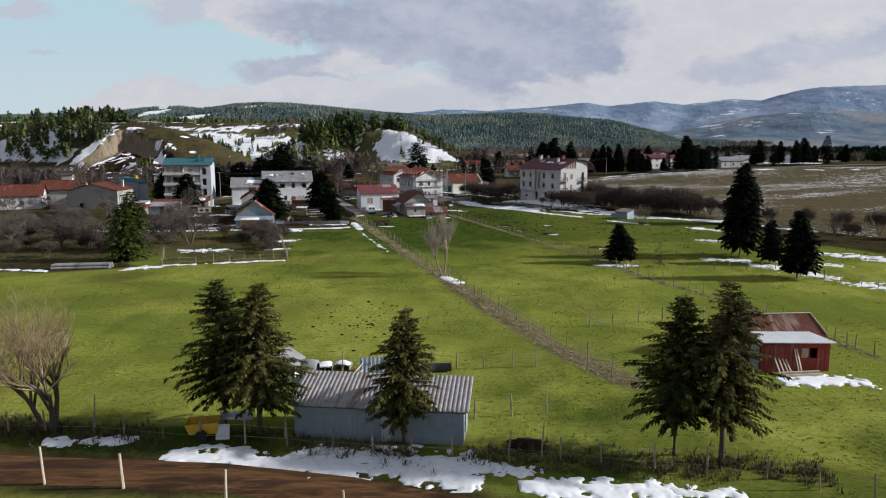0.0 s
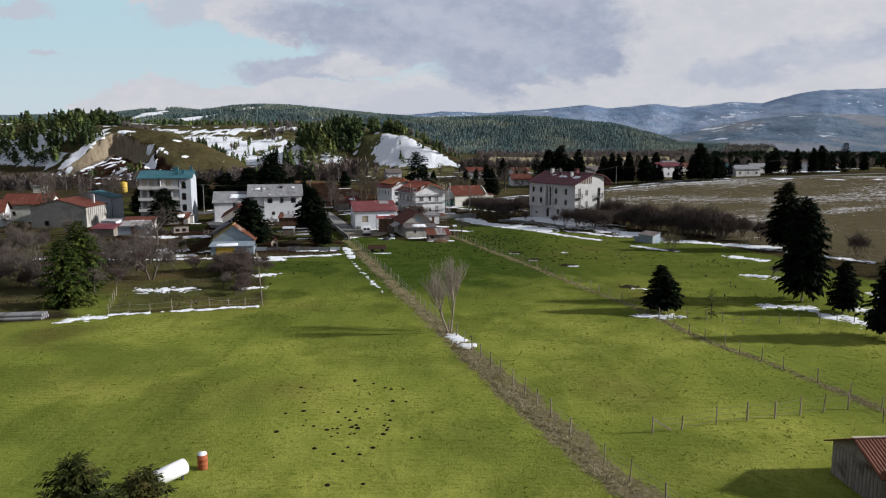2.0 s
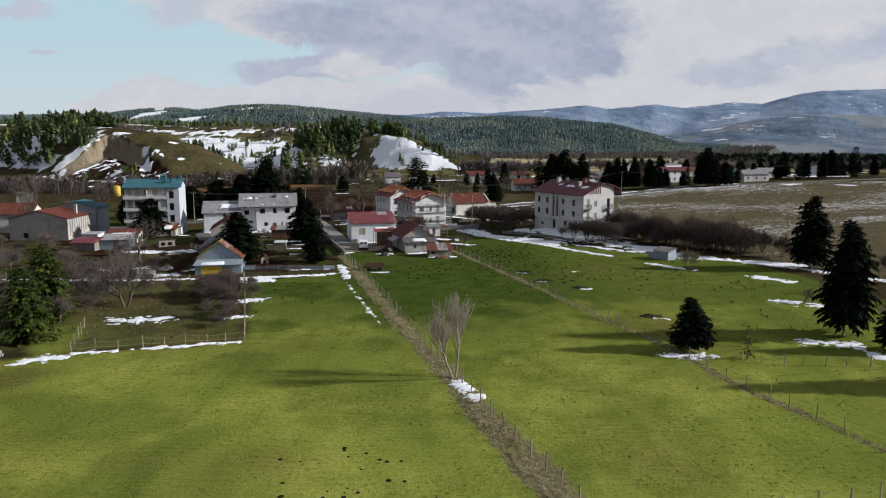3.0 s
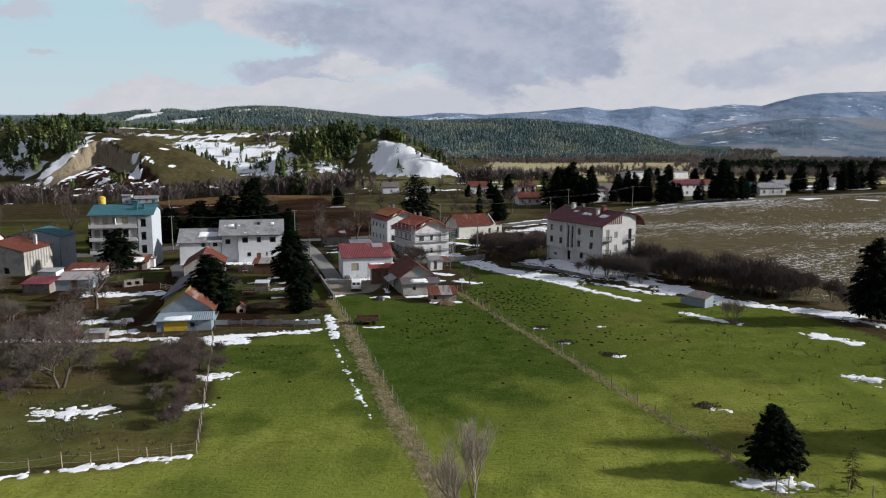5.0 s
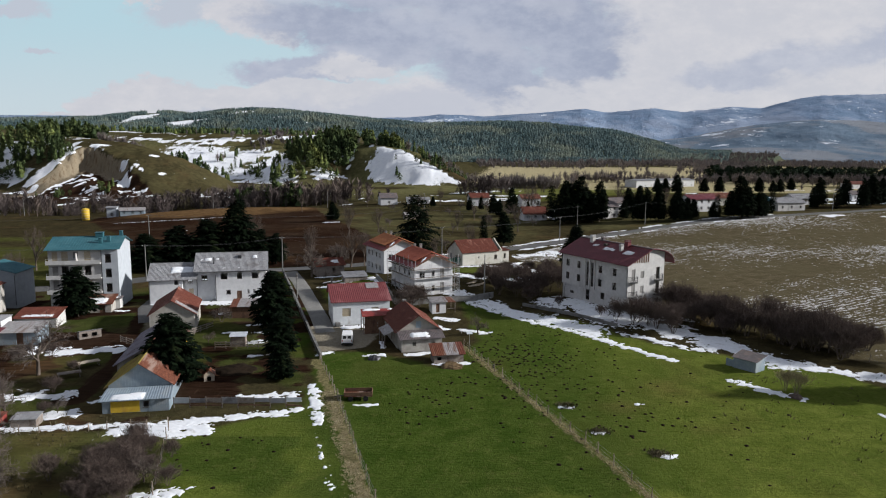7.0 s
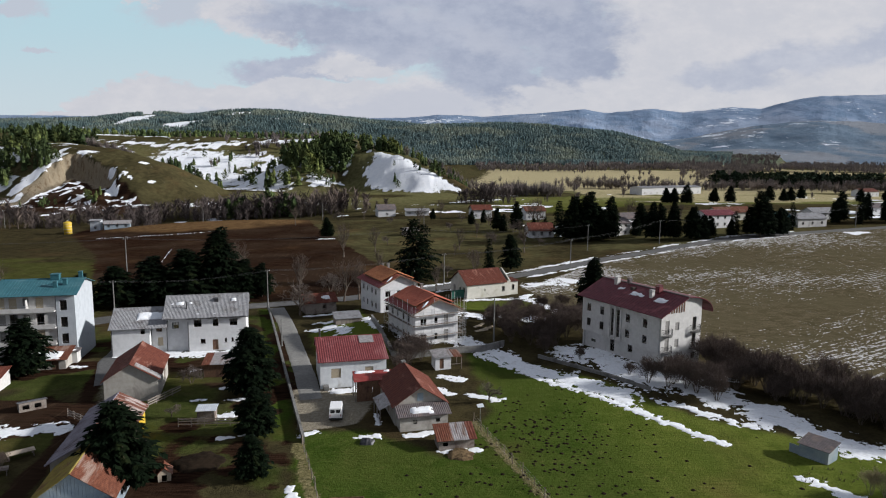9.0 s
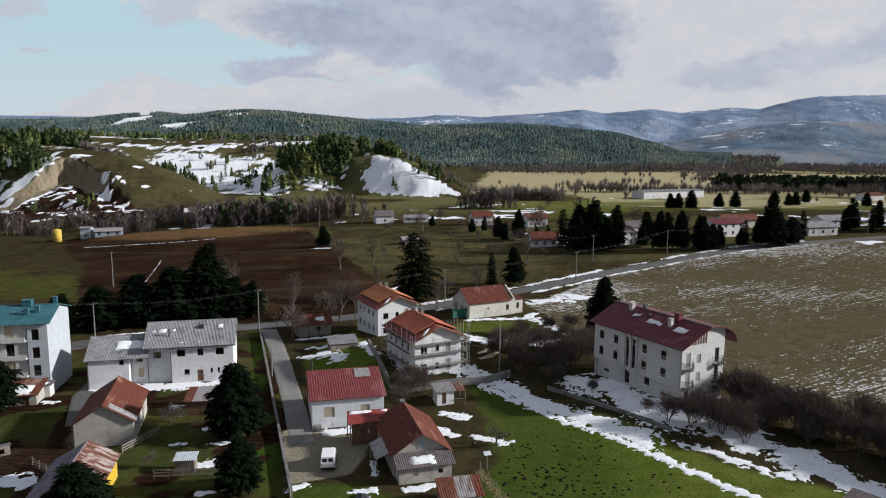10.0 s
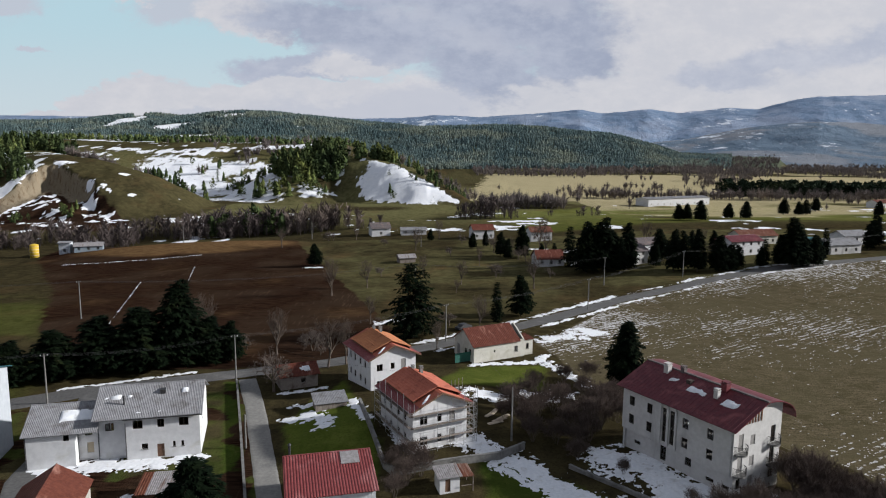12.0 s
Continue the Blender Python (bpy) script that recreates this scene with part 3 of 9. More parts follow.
def height(x, y):
    x, y = np.asarray(x, float), np.asarray(y, float)
    h = np.zeros(np.broadcast(x, y).shape)
    roll = (FA.at(x, y, 18, 3) - 0.5) * 0.35 + (FB.at(x, y, 3.2, 2) - 0.5) * 0.07
    # west ridge with the landslip in its flank, the wooded spur and the snowy hill
    west, _ = ridge(x, y, WEST_RIDGE, 34, 1.15)
    snowy, _ = ridge(x, y, SNOWY_RIDGE, 16, 1.25)
    spur = bump_hill(x, y, -112, 715, 72, 85, 25)
    hills = np.maximum(west, np.maximum(snowy, spur))
    hills = hills + ((FA.at(x, y, 30, 4) - 0.5) * 5 + (FB.at(x, y, 9, 3) - 0.5) * 1.6) * smooth01(3, 15, hills)
    scar = slip_depth(x, y)
    floor = 1.0 + 11 * smooth01(505, 572, y) * smooth01(-180, -235, x) + (FB.at(x, y, 6, 4) - 0.5) * 4.5
    hills = np.where(scar > 0, np.minimum(hills, hills + (floor - hills) * smooth01(0, 6.5, scar)), hills)
    h = np.maximum(h, hills)
    # plateau behind, then the wooded ridges
    dist = np.maximum(y - VY, 1.0)
    u = (x - VX) / dist
    plateau = (46 + 12 * (FB.at(x, y, 160, 3) - 0.5)) * smooth01(690, 900, y) * (1 - smooth01(-0.13, -0.02, u))
    h = np.maximum(h, plateau)
    wave = (FA.at(x, y, 260, 4) - 0.5)
    ca = VZ + np.interp(u, *SKY_A) * 2000 - 14
    a = ca * (1 - 0.0) * smooth01(950, 2000, dist) + wave * 26 * smooth01(950, 1500, dist)
    cb = VZ + np.interp(u, *SKY_B) * 1750 - 9
    b = cb * smooth01(1080 + 500 * np.clip(u, 0, 1), 1750, dist) + wave * 14 * smooth01(1150, 1500, dist)
    far = np.where((u > -1.2) & (u < 0.5), np.maximum(a, np.where(u > -0.25, b, 0)), 0)
    h = np.maximum(h, far * (dist < 2600))
    # the ploughed rise behind the main road, the ditch below the flats
    h = h + bump_hill(x, y, -113, 416, 62, 19, 2.5, 9)
    h = h - 2.5 * smooth01(428, 448, y) * (1 - smooth01(478, 515, y)) * (1 - smooth01(-90, -40, x)) * smooth01(-420, -300, x) + tilt(x, y)
    h = h + bump_hill(x, y, -6, 209, 24, 26, 2.0) + bump_hill(x, y, 31, 192, 19, 21, 1.2) + bump_hill(x, y, -84, 203, 34, 22, -1.6)
    h = h + roll * (1 + 6 * smooth01(300, 900, y))
    return h


def ground_z(x, y):
    return float(height(np.array([x]), np.array([y]))[0])


def lines(*runs):
    out = []
    for a, b, step in runs:
        out.append(np.arange(a, b - 1e-6, step))
    return np.concatenate(out + [np.array([runs[-1][1]])])


GX = lines((-4400, -2000, 150), (-2000, -500, 30), (-500, -350, 8), (-350, -280, 3), (-280, -170, 1.3), (-170, -100, 3), (-100, 90, 0.75), (90, 250, 2.5), (250, 500, 8), (500, 2000, 30), (2000, 4400, 150))
GY = lines((-600, 0, 30), (0, 27, 3), (27, 245, 0.75), (245, 420, 1.75), (420, 495, 3.5), (495, 585, 1.5), (585, 760, 3.5), (760, 1000, 8), (1000, 2400, 22), (2400, 4800, 120))
gx, gy = np.meshgrid(GX, GY, indexing="ij")
gz = height(gx, gy)

MEADOW = [(-160, 37.5), (-160, 86), (-52, 88), (-44, 91), (-38.2, 93), (-22.3, 97.6), (-31.3, 131), (-18.8, 137.4), (-20.3, 160), (-14, 161), (-3, 154), (4, 168), (1, 193),
          (10, 189.5), (22, 178.5), (30, 167), (42, 159), (53, 152), (58, 138), (60, 120), (70, 95), (95, 70), (95, 12), (40, 21.5), (16, 27), (3, 30.6), (-6, 33.6), (-22, 35)]
GARDEN = [(-75, 95), (-44, 94), (-38, 93.4), (-22.4, 98), (-31.4, 131), (-80, 131)]
YARDS = [(-80, 131), (-31.4, 131), (-18.8, 137.8), (-24, 180), (-37, 222), (-75, 214), (-110, 190), (-110, 131)]
VERGE = [(-24, 158), (-20.8, 158), (-39.5, 226), (-42.5, 226)]
PLOUGH = [(-19, 240), (-14, 262), (-41, 345), (-72, 436), (-182, 428), (-172, 396), (-120, 312), (-96, 262), (-78, 232), (-44, 233)]
STUBBLE = [(18, 252), (24, 224), (42, 202), (52, 192), (58, 160), (66, 138), (85, 112), (130, 80), (600, 60), (600, 395), *[settle(*q)[:2] for q in ((180, 380), (112, 344), (80, 322), (46, 292))]]
PLAIN = [(45, 440), (150, 470), (600, 470), (700, 640), (330, 640), (120, 610), (30, 560)]
STRAW = [(20, 660), (330, 680), (700, 660), (900, 1250), (80, 1180)]
STREAM = [(0, 200), (10, 192), (20, 181), (30, 170), (44, 158), (60, 150), (75, 138), (85, 118), (90, 200), (60, 200), (30, 225), (5, 232)]
LEFT_GREEN = [(-200, 300), (-112, 308), (-96, 262), (-78, 232), (-75, 216), (-130, 200), (-260, 260)]
edge = (FC.at(gx, gy, 4.0, 4) - 0.5) * 3.0
far_edge = edge * (1 + 5 * smooth01(300, 700, gy))


def zone(poly, soft=0.8, e=edge):
    return smooth01(-soft, soft, inside(poly, gx, gy) + e)


uu = (gx - VX) / np.maximum(gy - VY, 1)
lush = np.maximum(zone(MEADOW), np.maximum(zone(VERGE, 0.5, edge * 0.3), 0.42 * zone(PLAIN, 6, far_edge) * smooth01(0.36, 0.56, FB.at(gx, gy * 3, 70, 3) + 0.08)))
lush = np.maximum(lush, 0.55 * smooth01(0.44, 0.62, FB.at(gx, gy, 6, 4)) * zone(YARDS))
lush = np.maximum(lush, zone([(-19, 180), (-28, 205), (-21, 226), (-13, 200), (-12, 184)], 0.6))
lush = np.maximum(lush, 0.8 * zone([(-5, 222), (15, 222), (17, 236), (2, 236)], 1.0))
lush = np.maximum(lush, 0.38 * zone(GARDEN) * smooth01(0.3, 0.55, FA.at(gx, gy, 6, 4)) * smooth01(-56, -42, gx))
lush = np.maximum(lush, 0.95 * zone([(-42.5, 93), (-38.6, 93.6), (-42.4, 104), (-46, 103)], 0.6))
lush = np.maximum(lush, 0.35 * zone(LEFT_GREEN, 4) * smooth01(0.4, 0.6, FA.at(gx, gy, 25, 4)))

lush = np.maximum(lush, zone([(-4400, -700), (-4400, 34), (-60, 32), (-23, 31.2), (-5, 29), (3, 26), (16, 22), (40, 16), (160, -15), (160, -700)], 0.8))
soil = zone(PLOUGH, 1.5)
soil = np.maximum(soil, 0.9 * zone([(-37, 139), (-23, 140), (-25, 158), (-36, 160)], 1.2) * smooth01(0.35, 0.55, FB.at(gx, gy, 5, 4)))
soil = np.maximum(soil, 0.85 * smooth01(0.46, 0.56, FC.at(gx, gy, 6, 4)) * zone(YARDS))
soil = np.maximum(soil, 0.95 * smooth01(1.7, 0.8, line_distance([(-46, 140), (-48, 155), (-53, 172), (-57, 186)], gx, gy) + 0.3 * edge))
stubble = zone(STUBBLE, 1.0)
straw = np.maximum(zone(STRAW, 10, far_edge), 0.62 * smooth01(0.42, 0.6, FC.at(gx, gy * 2, 110, 4)) * (gx > 110) * smooth01(470, 520, gy) * (gy < 2600))
scar = slip_depth(gx, gy)
cliff = line_distance([(-227, 554), (-233, 561), (-247, 568), (-260, 573), (-266, 566), (-270, 546), (-280, 525)], gx, gy)
rock = smooth01(-0.5, 1.5, scar) * (1 - smooth01(9, 16, cliff + 5 * (FA.at(gx, gy, 8, 3) - 0.5)))
slopes = smooth01(1.0, 5.0, gz) * (gy > 440)
patch = FA.at(gx, gy, 60, 5)
ragged = 0.45 * FB.at(gx, gy, 26, 5) + 0.55 * FA.at(gx + 90, gy, 8, 5)
_, off = ridge(gx, gy, SNOWY_RIDGE, 16, 1.25)
_, west_off = ridge(gx, gy, WEST_RIDGE, 34, 1.15)
face = smooth01(5, 8, -off + 9 * (ragged - 0.5)) * (1 - smooth01(38, 46, -off + 20 * (ragged - 0.5))) * smooth01(-64, -54, gx + 50 * (ragged - 0.5)) * (gx < 32) * smooth01(0.5, 1.5, gz)
snowm = 0.92 * face
# snow below the pines, in the slip, over the slope behind it and on the spur's foot
snowm = np.maximum(snowm, 0.9 * smooth01(0.44, 0.56, ragged + 0.08 * smooth01(-300, -330, gx)) * slopes * (gx < -236) * (gy < 628) * (scar < 0.5) * smooth01(-236, -256, gx + 30 * (patch - 0.5)))
snowm = np.maximum(snowm, smooth01(0.565, 0.60, 0.3 * ragged + 0.7 * FC.at(gx, gy, 5, 4)) * (scar > 2) * (cliff > 11) * (gy > 500))
snowm = np.maximum(snowm, 0.85 * smooth01(0.44, 0.60, 0.45 * FB.at(gx, gy, 45, 5) + 0.55 * ragged + 0.06) * zone([(-215, 650), (-120, 620), (-128, 690), (-150, 800), (-300, 830), (-290, 760)], 12, far_edge))
snowm = np.maximum(snowm, smooth01(0.52, 0.58, ragged) * slopes * (gx > -160) * (gx < -60) * (gy < 700) * (gy > 620))
snowm = np.maximum(snowm, smooth01(0.49, 0.54, ragged) * slopes * (off > 9) * (gx > -60) * (gx < 60) * (gy < 720))
snowm = np.maximum(snowm, smooth01(0.555, 0.60, 0.6 * FB.at(gx, gy * 3.0, 90, 5) + 0.4 * ragged) * (gy > 800) * (gy < 1500) * (uu < -0.13))
snowm = np.maximum(snowm, 0.9 * smooth01(0.44, 0.41, FA.at(gx, gy * 0.6, 85, 4) + 0.10 * smooth01(-0.34, -0.2, uu)) * (gy > 1000) * (gy < 2000) * (uu < -0.10))
snowm = np.maximum(snowm, 0.9 * smooth01(0.57, 0.61, ragged) * slopes * (gy < 570) * (gy > 525) * (gx > -215) * (gx < -170) * (scar < -2))
snowm = np.maximum(snowm, smooth01(0.62, 0.66, 0.5 * FB.at(gx * 0.35, gy, 14, 4) + 0.5 * ragged) * (gy > 330) * (gy < 640) * (gx > 20))
snowm = np.maximum(snowm, smooth01(0.60, 0.64, ragged) * (gy > 455) * (gy < 560) * (gx > -300) * (gx < 60))
soil = np.maximum(soil, 0.95 * smooth01(0, 2, scar) * (gy > 495))
wood = np.where(uu > -0.2, smooth01(1080, 1120, gy - VY) * smooth01(4, 12, gz), smooth01(1150, 1250, gy - VY)) * (gy > 1000)
gravel = zone([(-21, 161), (-14, 163), (-12.5, 172.5), (-20.5, 176.5), (-25, 176)], 0.5, edge * 0.4)
gravel = np.maximum(gravel, 0.6 * zone([(-50, 170), (-46, 170), (-54, 186), (-58, 186)], 0.8))

# one sheet, with the ground cover in two attributes
m = Nodes("ground")
a1, a2 = m.attr("cover_a"), m.attr("cover_b")
s1, s2 = m.t.nodes.new("ShaderNodeSeparateColor"), m.t.nodes.new("ShaderNodeSeparateColor")
m.link(a1.outputs["Color"], s1.inputs[0])
m.link(a2.outputs["Color"], s2.inputs[0])
n_tuft, n_mid, n_wide = m.noise(2.6, 8, 0.72), m.noise(0.33, 7, 0.62, None, 0.4), m.noise(0.045, 5, 0.55, None, 0.6)
n_fur, n_fine = m.noise(0.9, 6, 0.6, (0.35, 2.6, 1)), m.noise(7.0, 6, 0.7)
dull = m.mix(m.ramp(n_mid, 0.32, 0.68), (0.032, 0.026, 0.014), (0.060, 0.050, 0.023))
dull = m.mix(m.ramp(n_tuft, 0.45, 0.75), dull, (0.016, 0.012, 0.008))
green = m.mix(m.ramp(n_mid, 0.3, 0.7), (0.198, 0.222, 0.036), (0.300, 0.312, 0.064))
green = m.mix(m.ramp(n_wide, 0.38, 0.64), green, (0.168, 0.200, 0.034))
green = m.mix(m.math("MULTIPLY", m.ramp(n_tuft, 0.46, 0.72), 0.8), green, (0.118, 0.132, 0.018))
green = m.mix(m.math("MULTIPLY", m.ramp(n_fine, 0.55, 0.75), 0.5), green, (0.33, 0.31, 0.11))
# deeper green paddock grass, with cloud shade put into the colour as well
dark_shaded = m.mix(m.ramp(n_mid, 0.3, 0.7), (0.036, 0.060, 0.0095), (0.061, 0.086, 0.016))
dark_shaded = m.mix(m.math("MULTIPLY", m.ramp(n_tuft, 0.46, 0.72), 0.8), dark_shaded, (0.018, 0.032, 0.006))
dark_shaded = m.mix(m.math("MULTIPLY", m.ramp(n_wide, 0.45, 0.65), 0.5), dark_shaded, (0.064, 0.080, 0.017))
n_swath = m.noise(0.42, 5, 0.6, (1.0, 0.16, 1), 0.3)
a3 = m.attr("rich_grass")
green = m.mix(a3.outputs["Fac"], green, dark_shaded)
green = m.mix(m.math("MULTIPLY", m.ramp(n_swath, 0.50, 0.66), 0.33), green, m.mix(0.5, green, (0.030, 0.058, 0.008)))
green = m.mix(m.math("MULTIPLY", m.ramp(m.noise(0.75, 7, 0.7), 0.52, 0.70), 0.40), green, m.mix(0.5, green, (0.20, 0.165, 0.060)))
brown = m.mix(m.ramp(n_fur, 0.3, 0.7), (0.009, 0.0050, 0.0036), (0.040, 0.0215, 0.0135))
brown = m.mix(m.ramp(n_wide, 0.4, 0.65), brown, (0.036, 0.023, 0.015))
brown = m.mix(m.ramp(m.math("ADD", m.math("MULTIPLY", m.noise(0.5, 6, 0.65, (3.2, 0.30, 1)), 0.7), m.math("MULTIPLY", n_wide, 0.3)), 0.56, 0.66), brown, (0.062, 0.040, 0.026))
stub = m.mix(m.ramp(n_fur, 0.3, 0.7), (0.088, 0.070, 0.040), (0.160, 0.130, 0.082))
stub = m.mix(m.math("MULTIPLY", m.ramp(n_tuft, 0.42, 0.66), 0.85), stub, (0.036, 0.033, 0.018))
stub = m.mix(m.ramp(n_mid, 0.42, 0.7), stub, (0.068, 0.058, 0.030))
stub = m.mix(m.math("MULTIPLY", m.ramp(n_wide, 0.4, 0.6), 0.6), stub, (0.092, 0.078, 0.045))
stub = m.mix(m.ramp(m.math("ADD", m.math("MULTIPLY", n_fine, 0.6), m.math("MULTIPLY", m.noise(0.16, 5, 0.6), 0.4)), 0.615, 0.66), stub, (0.30, 0.29, 0.28))
strawc = m.mix(m.ramp(n_mid, 0.3, 0.7), (0.31, 0.265, 0.145), (0.40, 0.345, 0.21))
rockc = m.mix(m.ramp(n_tuft, 0.3, 0.7), (0.16, 0.130, 0.088), (0.27, 0.226, 0.160))
rockc = m.mix(m.ramp(m.noise(0.5, 6, 0.7, (1.2, 1.2, 0.15)), 0.5, 0.65), rockc, (0.13, 0.09, 0.055))
# forest floor lightened to match the haze-coloured ridge needles
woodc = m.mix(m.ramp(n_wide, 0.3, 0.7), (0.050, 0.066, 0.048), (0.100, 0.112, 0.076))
gravc = m.mix(m.ramp(n_tuft, 0.3, 0.7), (0.17, 0.148, 0.108), (0.28, 0.248, 0.192))
snowc = m.mix(m.ramp(n_mid, 0.3, 0.7), (0.74, 0.76, 0.80), (0.84, 0.85, 0.87))


def cover(base, weight, colour, sharp=0.25):
    """Lays colour over base where weight, frayed by the grass's own grain, passes a half."""
    frayed = m.math("ADD", weight, m.math("MULTIPLY", m.math("SUBTRACT", n_tuft, 0.5), 0.9))
    return m.mix(m.ramp(frayed, 0.5 - sharp, 0.5 + sharp), base, colour)


pale = m.mix(m.ramp(n_mid, 0.3, 0.7), (0.085, 0.082, 0.034), (0.145, 0.135, 0.062))
a4 = m.attr("hill_grass")
col = m.mix(a4.outputs["Fac"], dull, pale)
col = m.mix(s1.outputs[0], col, green)
col = cover(col, s1.outputs[1], brown)
a6 = m.attr("verge_grass")
col = m.mix(m.ramp(m.math("ADD", a6.outputs["Fac"], m.math("MULTIPLY", m.math("SUBTRACT", n_tuft, 0.5), 0.9)), 0.3, 0.7), col, m.mix(m.ramp(n_tuft, 0.35, 0.65), (0.085, 0.078, 0.030), (0.21, 0.18, 0.092)))
a5 = m.attr("ochre_soil")
col = m.mix(a5.outputs["Fac"], col, m.mix(m.ramp(n_fur, 0.3, 0.7), (0.072, 0.042, 0.020), (0.165, 0.100, 0.046)))
col = cover(col, s1.outputs[2], stub)
col = cover(col, a1.outputs["Alpha"], strawc)
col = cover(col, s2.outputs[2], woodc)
col = cover(col, s2.outputs[1], rockc)
col = cover(col, a2.outputs["Alpha"], gravc)
drift = m.math("ADD", m.math("MULTIPLY", m.math("SUBTRACT", m.noise(0.13, 6, 0.65, (1, 1, 0.4), 0.6), 0.5), 1.9), m.math("MULTIPLY", m.math("SUBTRACT", n_mid, 0.5), 0.9))
col = cover(col, m.math("ADD", s2.outputs[0], m.math("MULTIPLY", drift, m.ramp(s2.outputs[0], 0.0, 0.15))), snowc, 0.12)
m.bump(m.math("ADD", n_tuft, m.math("MULTIPLY", n_fur, 0.6)), 0.9, 0.16)
M["ground"] = m.done(col, 1.0, 0.0, 0.0)
ground_mesh = grid_mesh("ground", GX, GY, gz, M["ground"])
for nm, chans in (("cover_a", (lush, soil, stubble, straw)), ("cover_b", (snowm, rock, wood, gravel))):
    at = ground_mesh.attributes.new(nm, "FLOAT_COLOR", "POINT")
    at.data.foreach_set("color", np.stack(chans, -1).astype(np.float32).reshape(-1))
SHADED_PADDOCK = [(-19.6, 158), (-16.4, 146), (-8.4, 117), (-3, 112), (6, 122), (20, 120), (42, 124), (60, 110), (60, 160), (30, 165), (8, 190), (-4, 200)]
# long fir shadows on the bank, put into the grass colour
track_bank_shade = smooth01(3.6, 2.2, line_distance([(-60, 37.3), (-23, 36.0), (-12, 35.4)], gx, gy) + 0.3 * edge)
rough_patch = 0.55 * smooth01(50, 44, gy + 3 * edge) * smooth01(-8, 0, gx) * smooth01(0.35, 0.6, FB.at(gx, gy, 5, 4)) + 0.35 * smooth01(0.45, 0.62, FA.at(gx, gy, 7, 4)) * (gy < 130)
# real deeper green plus painted cloud shade, stronger towards the village
dark_shaded_w = np.clip(0.9 * track_bank_shade + rough_patch + np.maximum(smooth01(-7, 7, inside(SHADED_PADDOCK, gx, gy) + edge * 2.5), np.maximum(0.8 * zone(YARDS), zone(VERGE, 0.5, edge * 0.3))) + (0.75 - 0.2 * smooth01(8, 24, gx)) * smooth01(74, 125, gy), 0, 1) * (1 - 0.25 * smooth01(12, 26, gx))
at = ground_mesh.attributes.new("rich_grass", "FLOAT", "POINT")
at.data.foreach_set("value", dark_shaded_w.astype(np.float32).ravel())
at = ground_mesh.attributes.new("ochre_soil", "FLOAT", "POINT")
at.data.foreach_set("value", smooth01(0.05, 0.5, bump_hill(gx, gy, -111, 413, 61, 17, 1.1, 9) + 0.7 * (FA.at(gx, gy, 14, 4) - 0.5)).astype(np.float32).ravel())
FENCE_A = [(13.6, 46.2), (9.9, 54.0), (5.6, 68.0), (0.7, 85.0), (-7.6, 113.8), (-16.4, 146.0), (-19.9, 157.0)]
FENCE_B = [(1.0, 164.0), (8.8, 139.5), (13.2, 126.5), (16.6, 115.0), (19.6, 105.0), (22.2, 97.6), (25.2, 83.4), (28.6, 74.4), (30.6, 68.0), (33.5, 52.0), (40, 38)]
verge = np.maximum(smooth01(1.05, 0.3, -0.55 * smooth01(100, 72, gy) + line_distance([(x_ - 0.5, y_ - 0.15) for x_, y_ in FENCE_A], gx, gy) + 0.4 * edge), 0.75 * smooth01(0.9, 0.2, line_distance(FENCE_B, gx, gy) + 0.2 * edge))
at = ground_mesh.attributes.new("verge_grass", "FLOAT", "POINT")
at.data.foreach_set("value", verge.astype(np.float32).ravel())
at = ground_mesh.attributes.new("hill_grass", "FLOAT", "POINT")
at.data.foreach_set("value", (smooth01(430, 560, gy) * (1 - 0.7 * smooth01(780, 900, gy)) * smooth01(0.3, 0.6, FA.at(gx, gy, 45, 4) + 0.1) * np.where((gx < -150) & (gy < 622), 0.22, 1.0) + 0.5 * smooth01(262, 320, gy) * (gy < 430) * smooth01(-70, -30, gx + 0.3 * (gy - 340)) * smooth01(0.25, 0.6, FA.at(gx, gy, 22, 4)) + 0.3 * zone(GARDEN) + 0.1 * zone(YARDS)).astype(np.float32).ravel())
tagged(new("ground", ground_mesh), "green meadows, brown fields and low hills with snow remains", "ground", kind="structure")


def strip(name, label, pts, width, mat, lift=0.012, step=1.0, crown=0.0, ruts=()):
    """A road along pts, laid on the ground, with an optional pair of ruts."""
    P = [Vector((*p, 0)) for p in pts]
    cs = []
    for a, b in zip(P, P[1:]):
        k = max(1, int((b - a).length / step))
        cs += [a + (b - a) * i / k for i in range(k)]
    cs.append(P[-1])
    offs = np.linspace(-0.5, 0.5, 13)
    mb = MB()
    vs = []
    for i, c in enumerate(cs):
        d = (cs[min(i + 1, len(cs) - 1)] - cs[max(i - 1, 0)]).normalized()
        n = Vector((d.y, -d.x, 0))
        jag = (FC.at(np.array([c.x]), np.array([c.y]), 1.7, 3)[0] - 0.5) * 0.5
        for o in offs:
            w = width * (1 + (jag * 0.35 if abs(o) > 0.45 else 0))
            p = c + n * (o * w)
            z = ground_z(p.x, p.y) + lift + (0 if abs(o) > 0.45 else 0.02)
            for r in ruts:
                z -= 0.10 * math.exp(-((o * width - r) / 0.22) ** 2)
            if abs(o) > 0.49:
                z -= 0.05
            vs.append((p.x, p.y, z + (0.1 if ruts and abs(o) <= 0.45 else 0)))
    k = len(offs)
    mb.add(vs, [(i * k + j, i * k + j + 1, (i + 1) * k + j + 1, (i + 1) * k + j) for i in range(len(cs) - 1) for j in range(k - 1)])
    ob = part(name, mb, mat, None, "", True)
    return tagged(ob, label, "road", kind="structure")


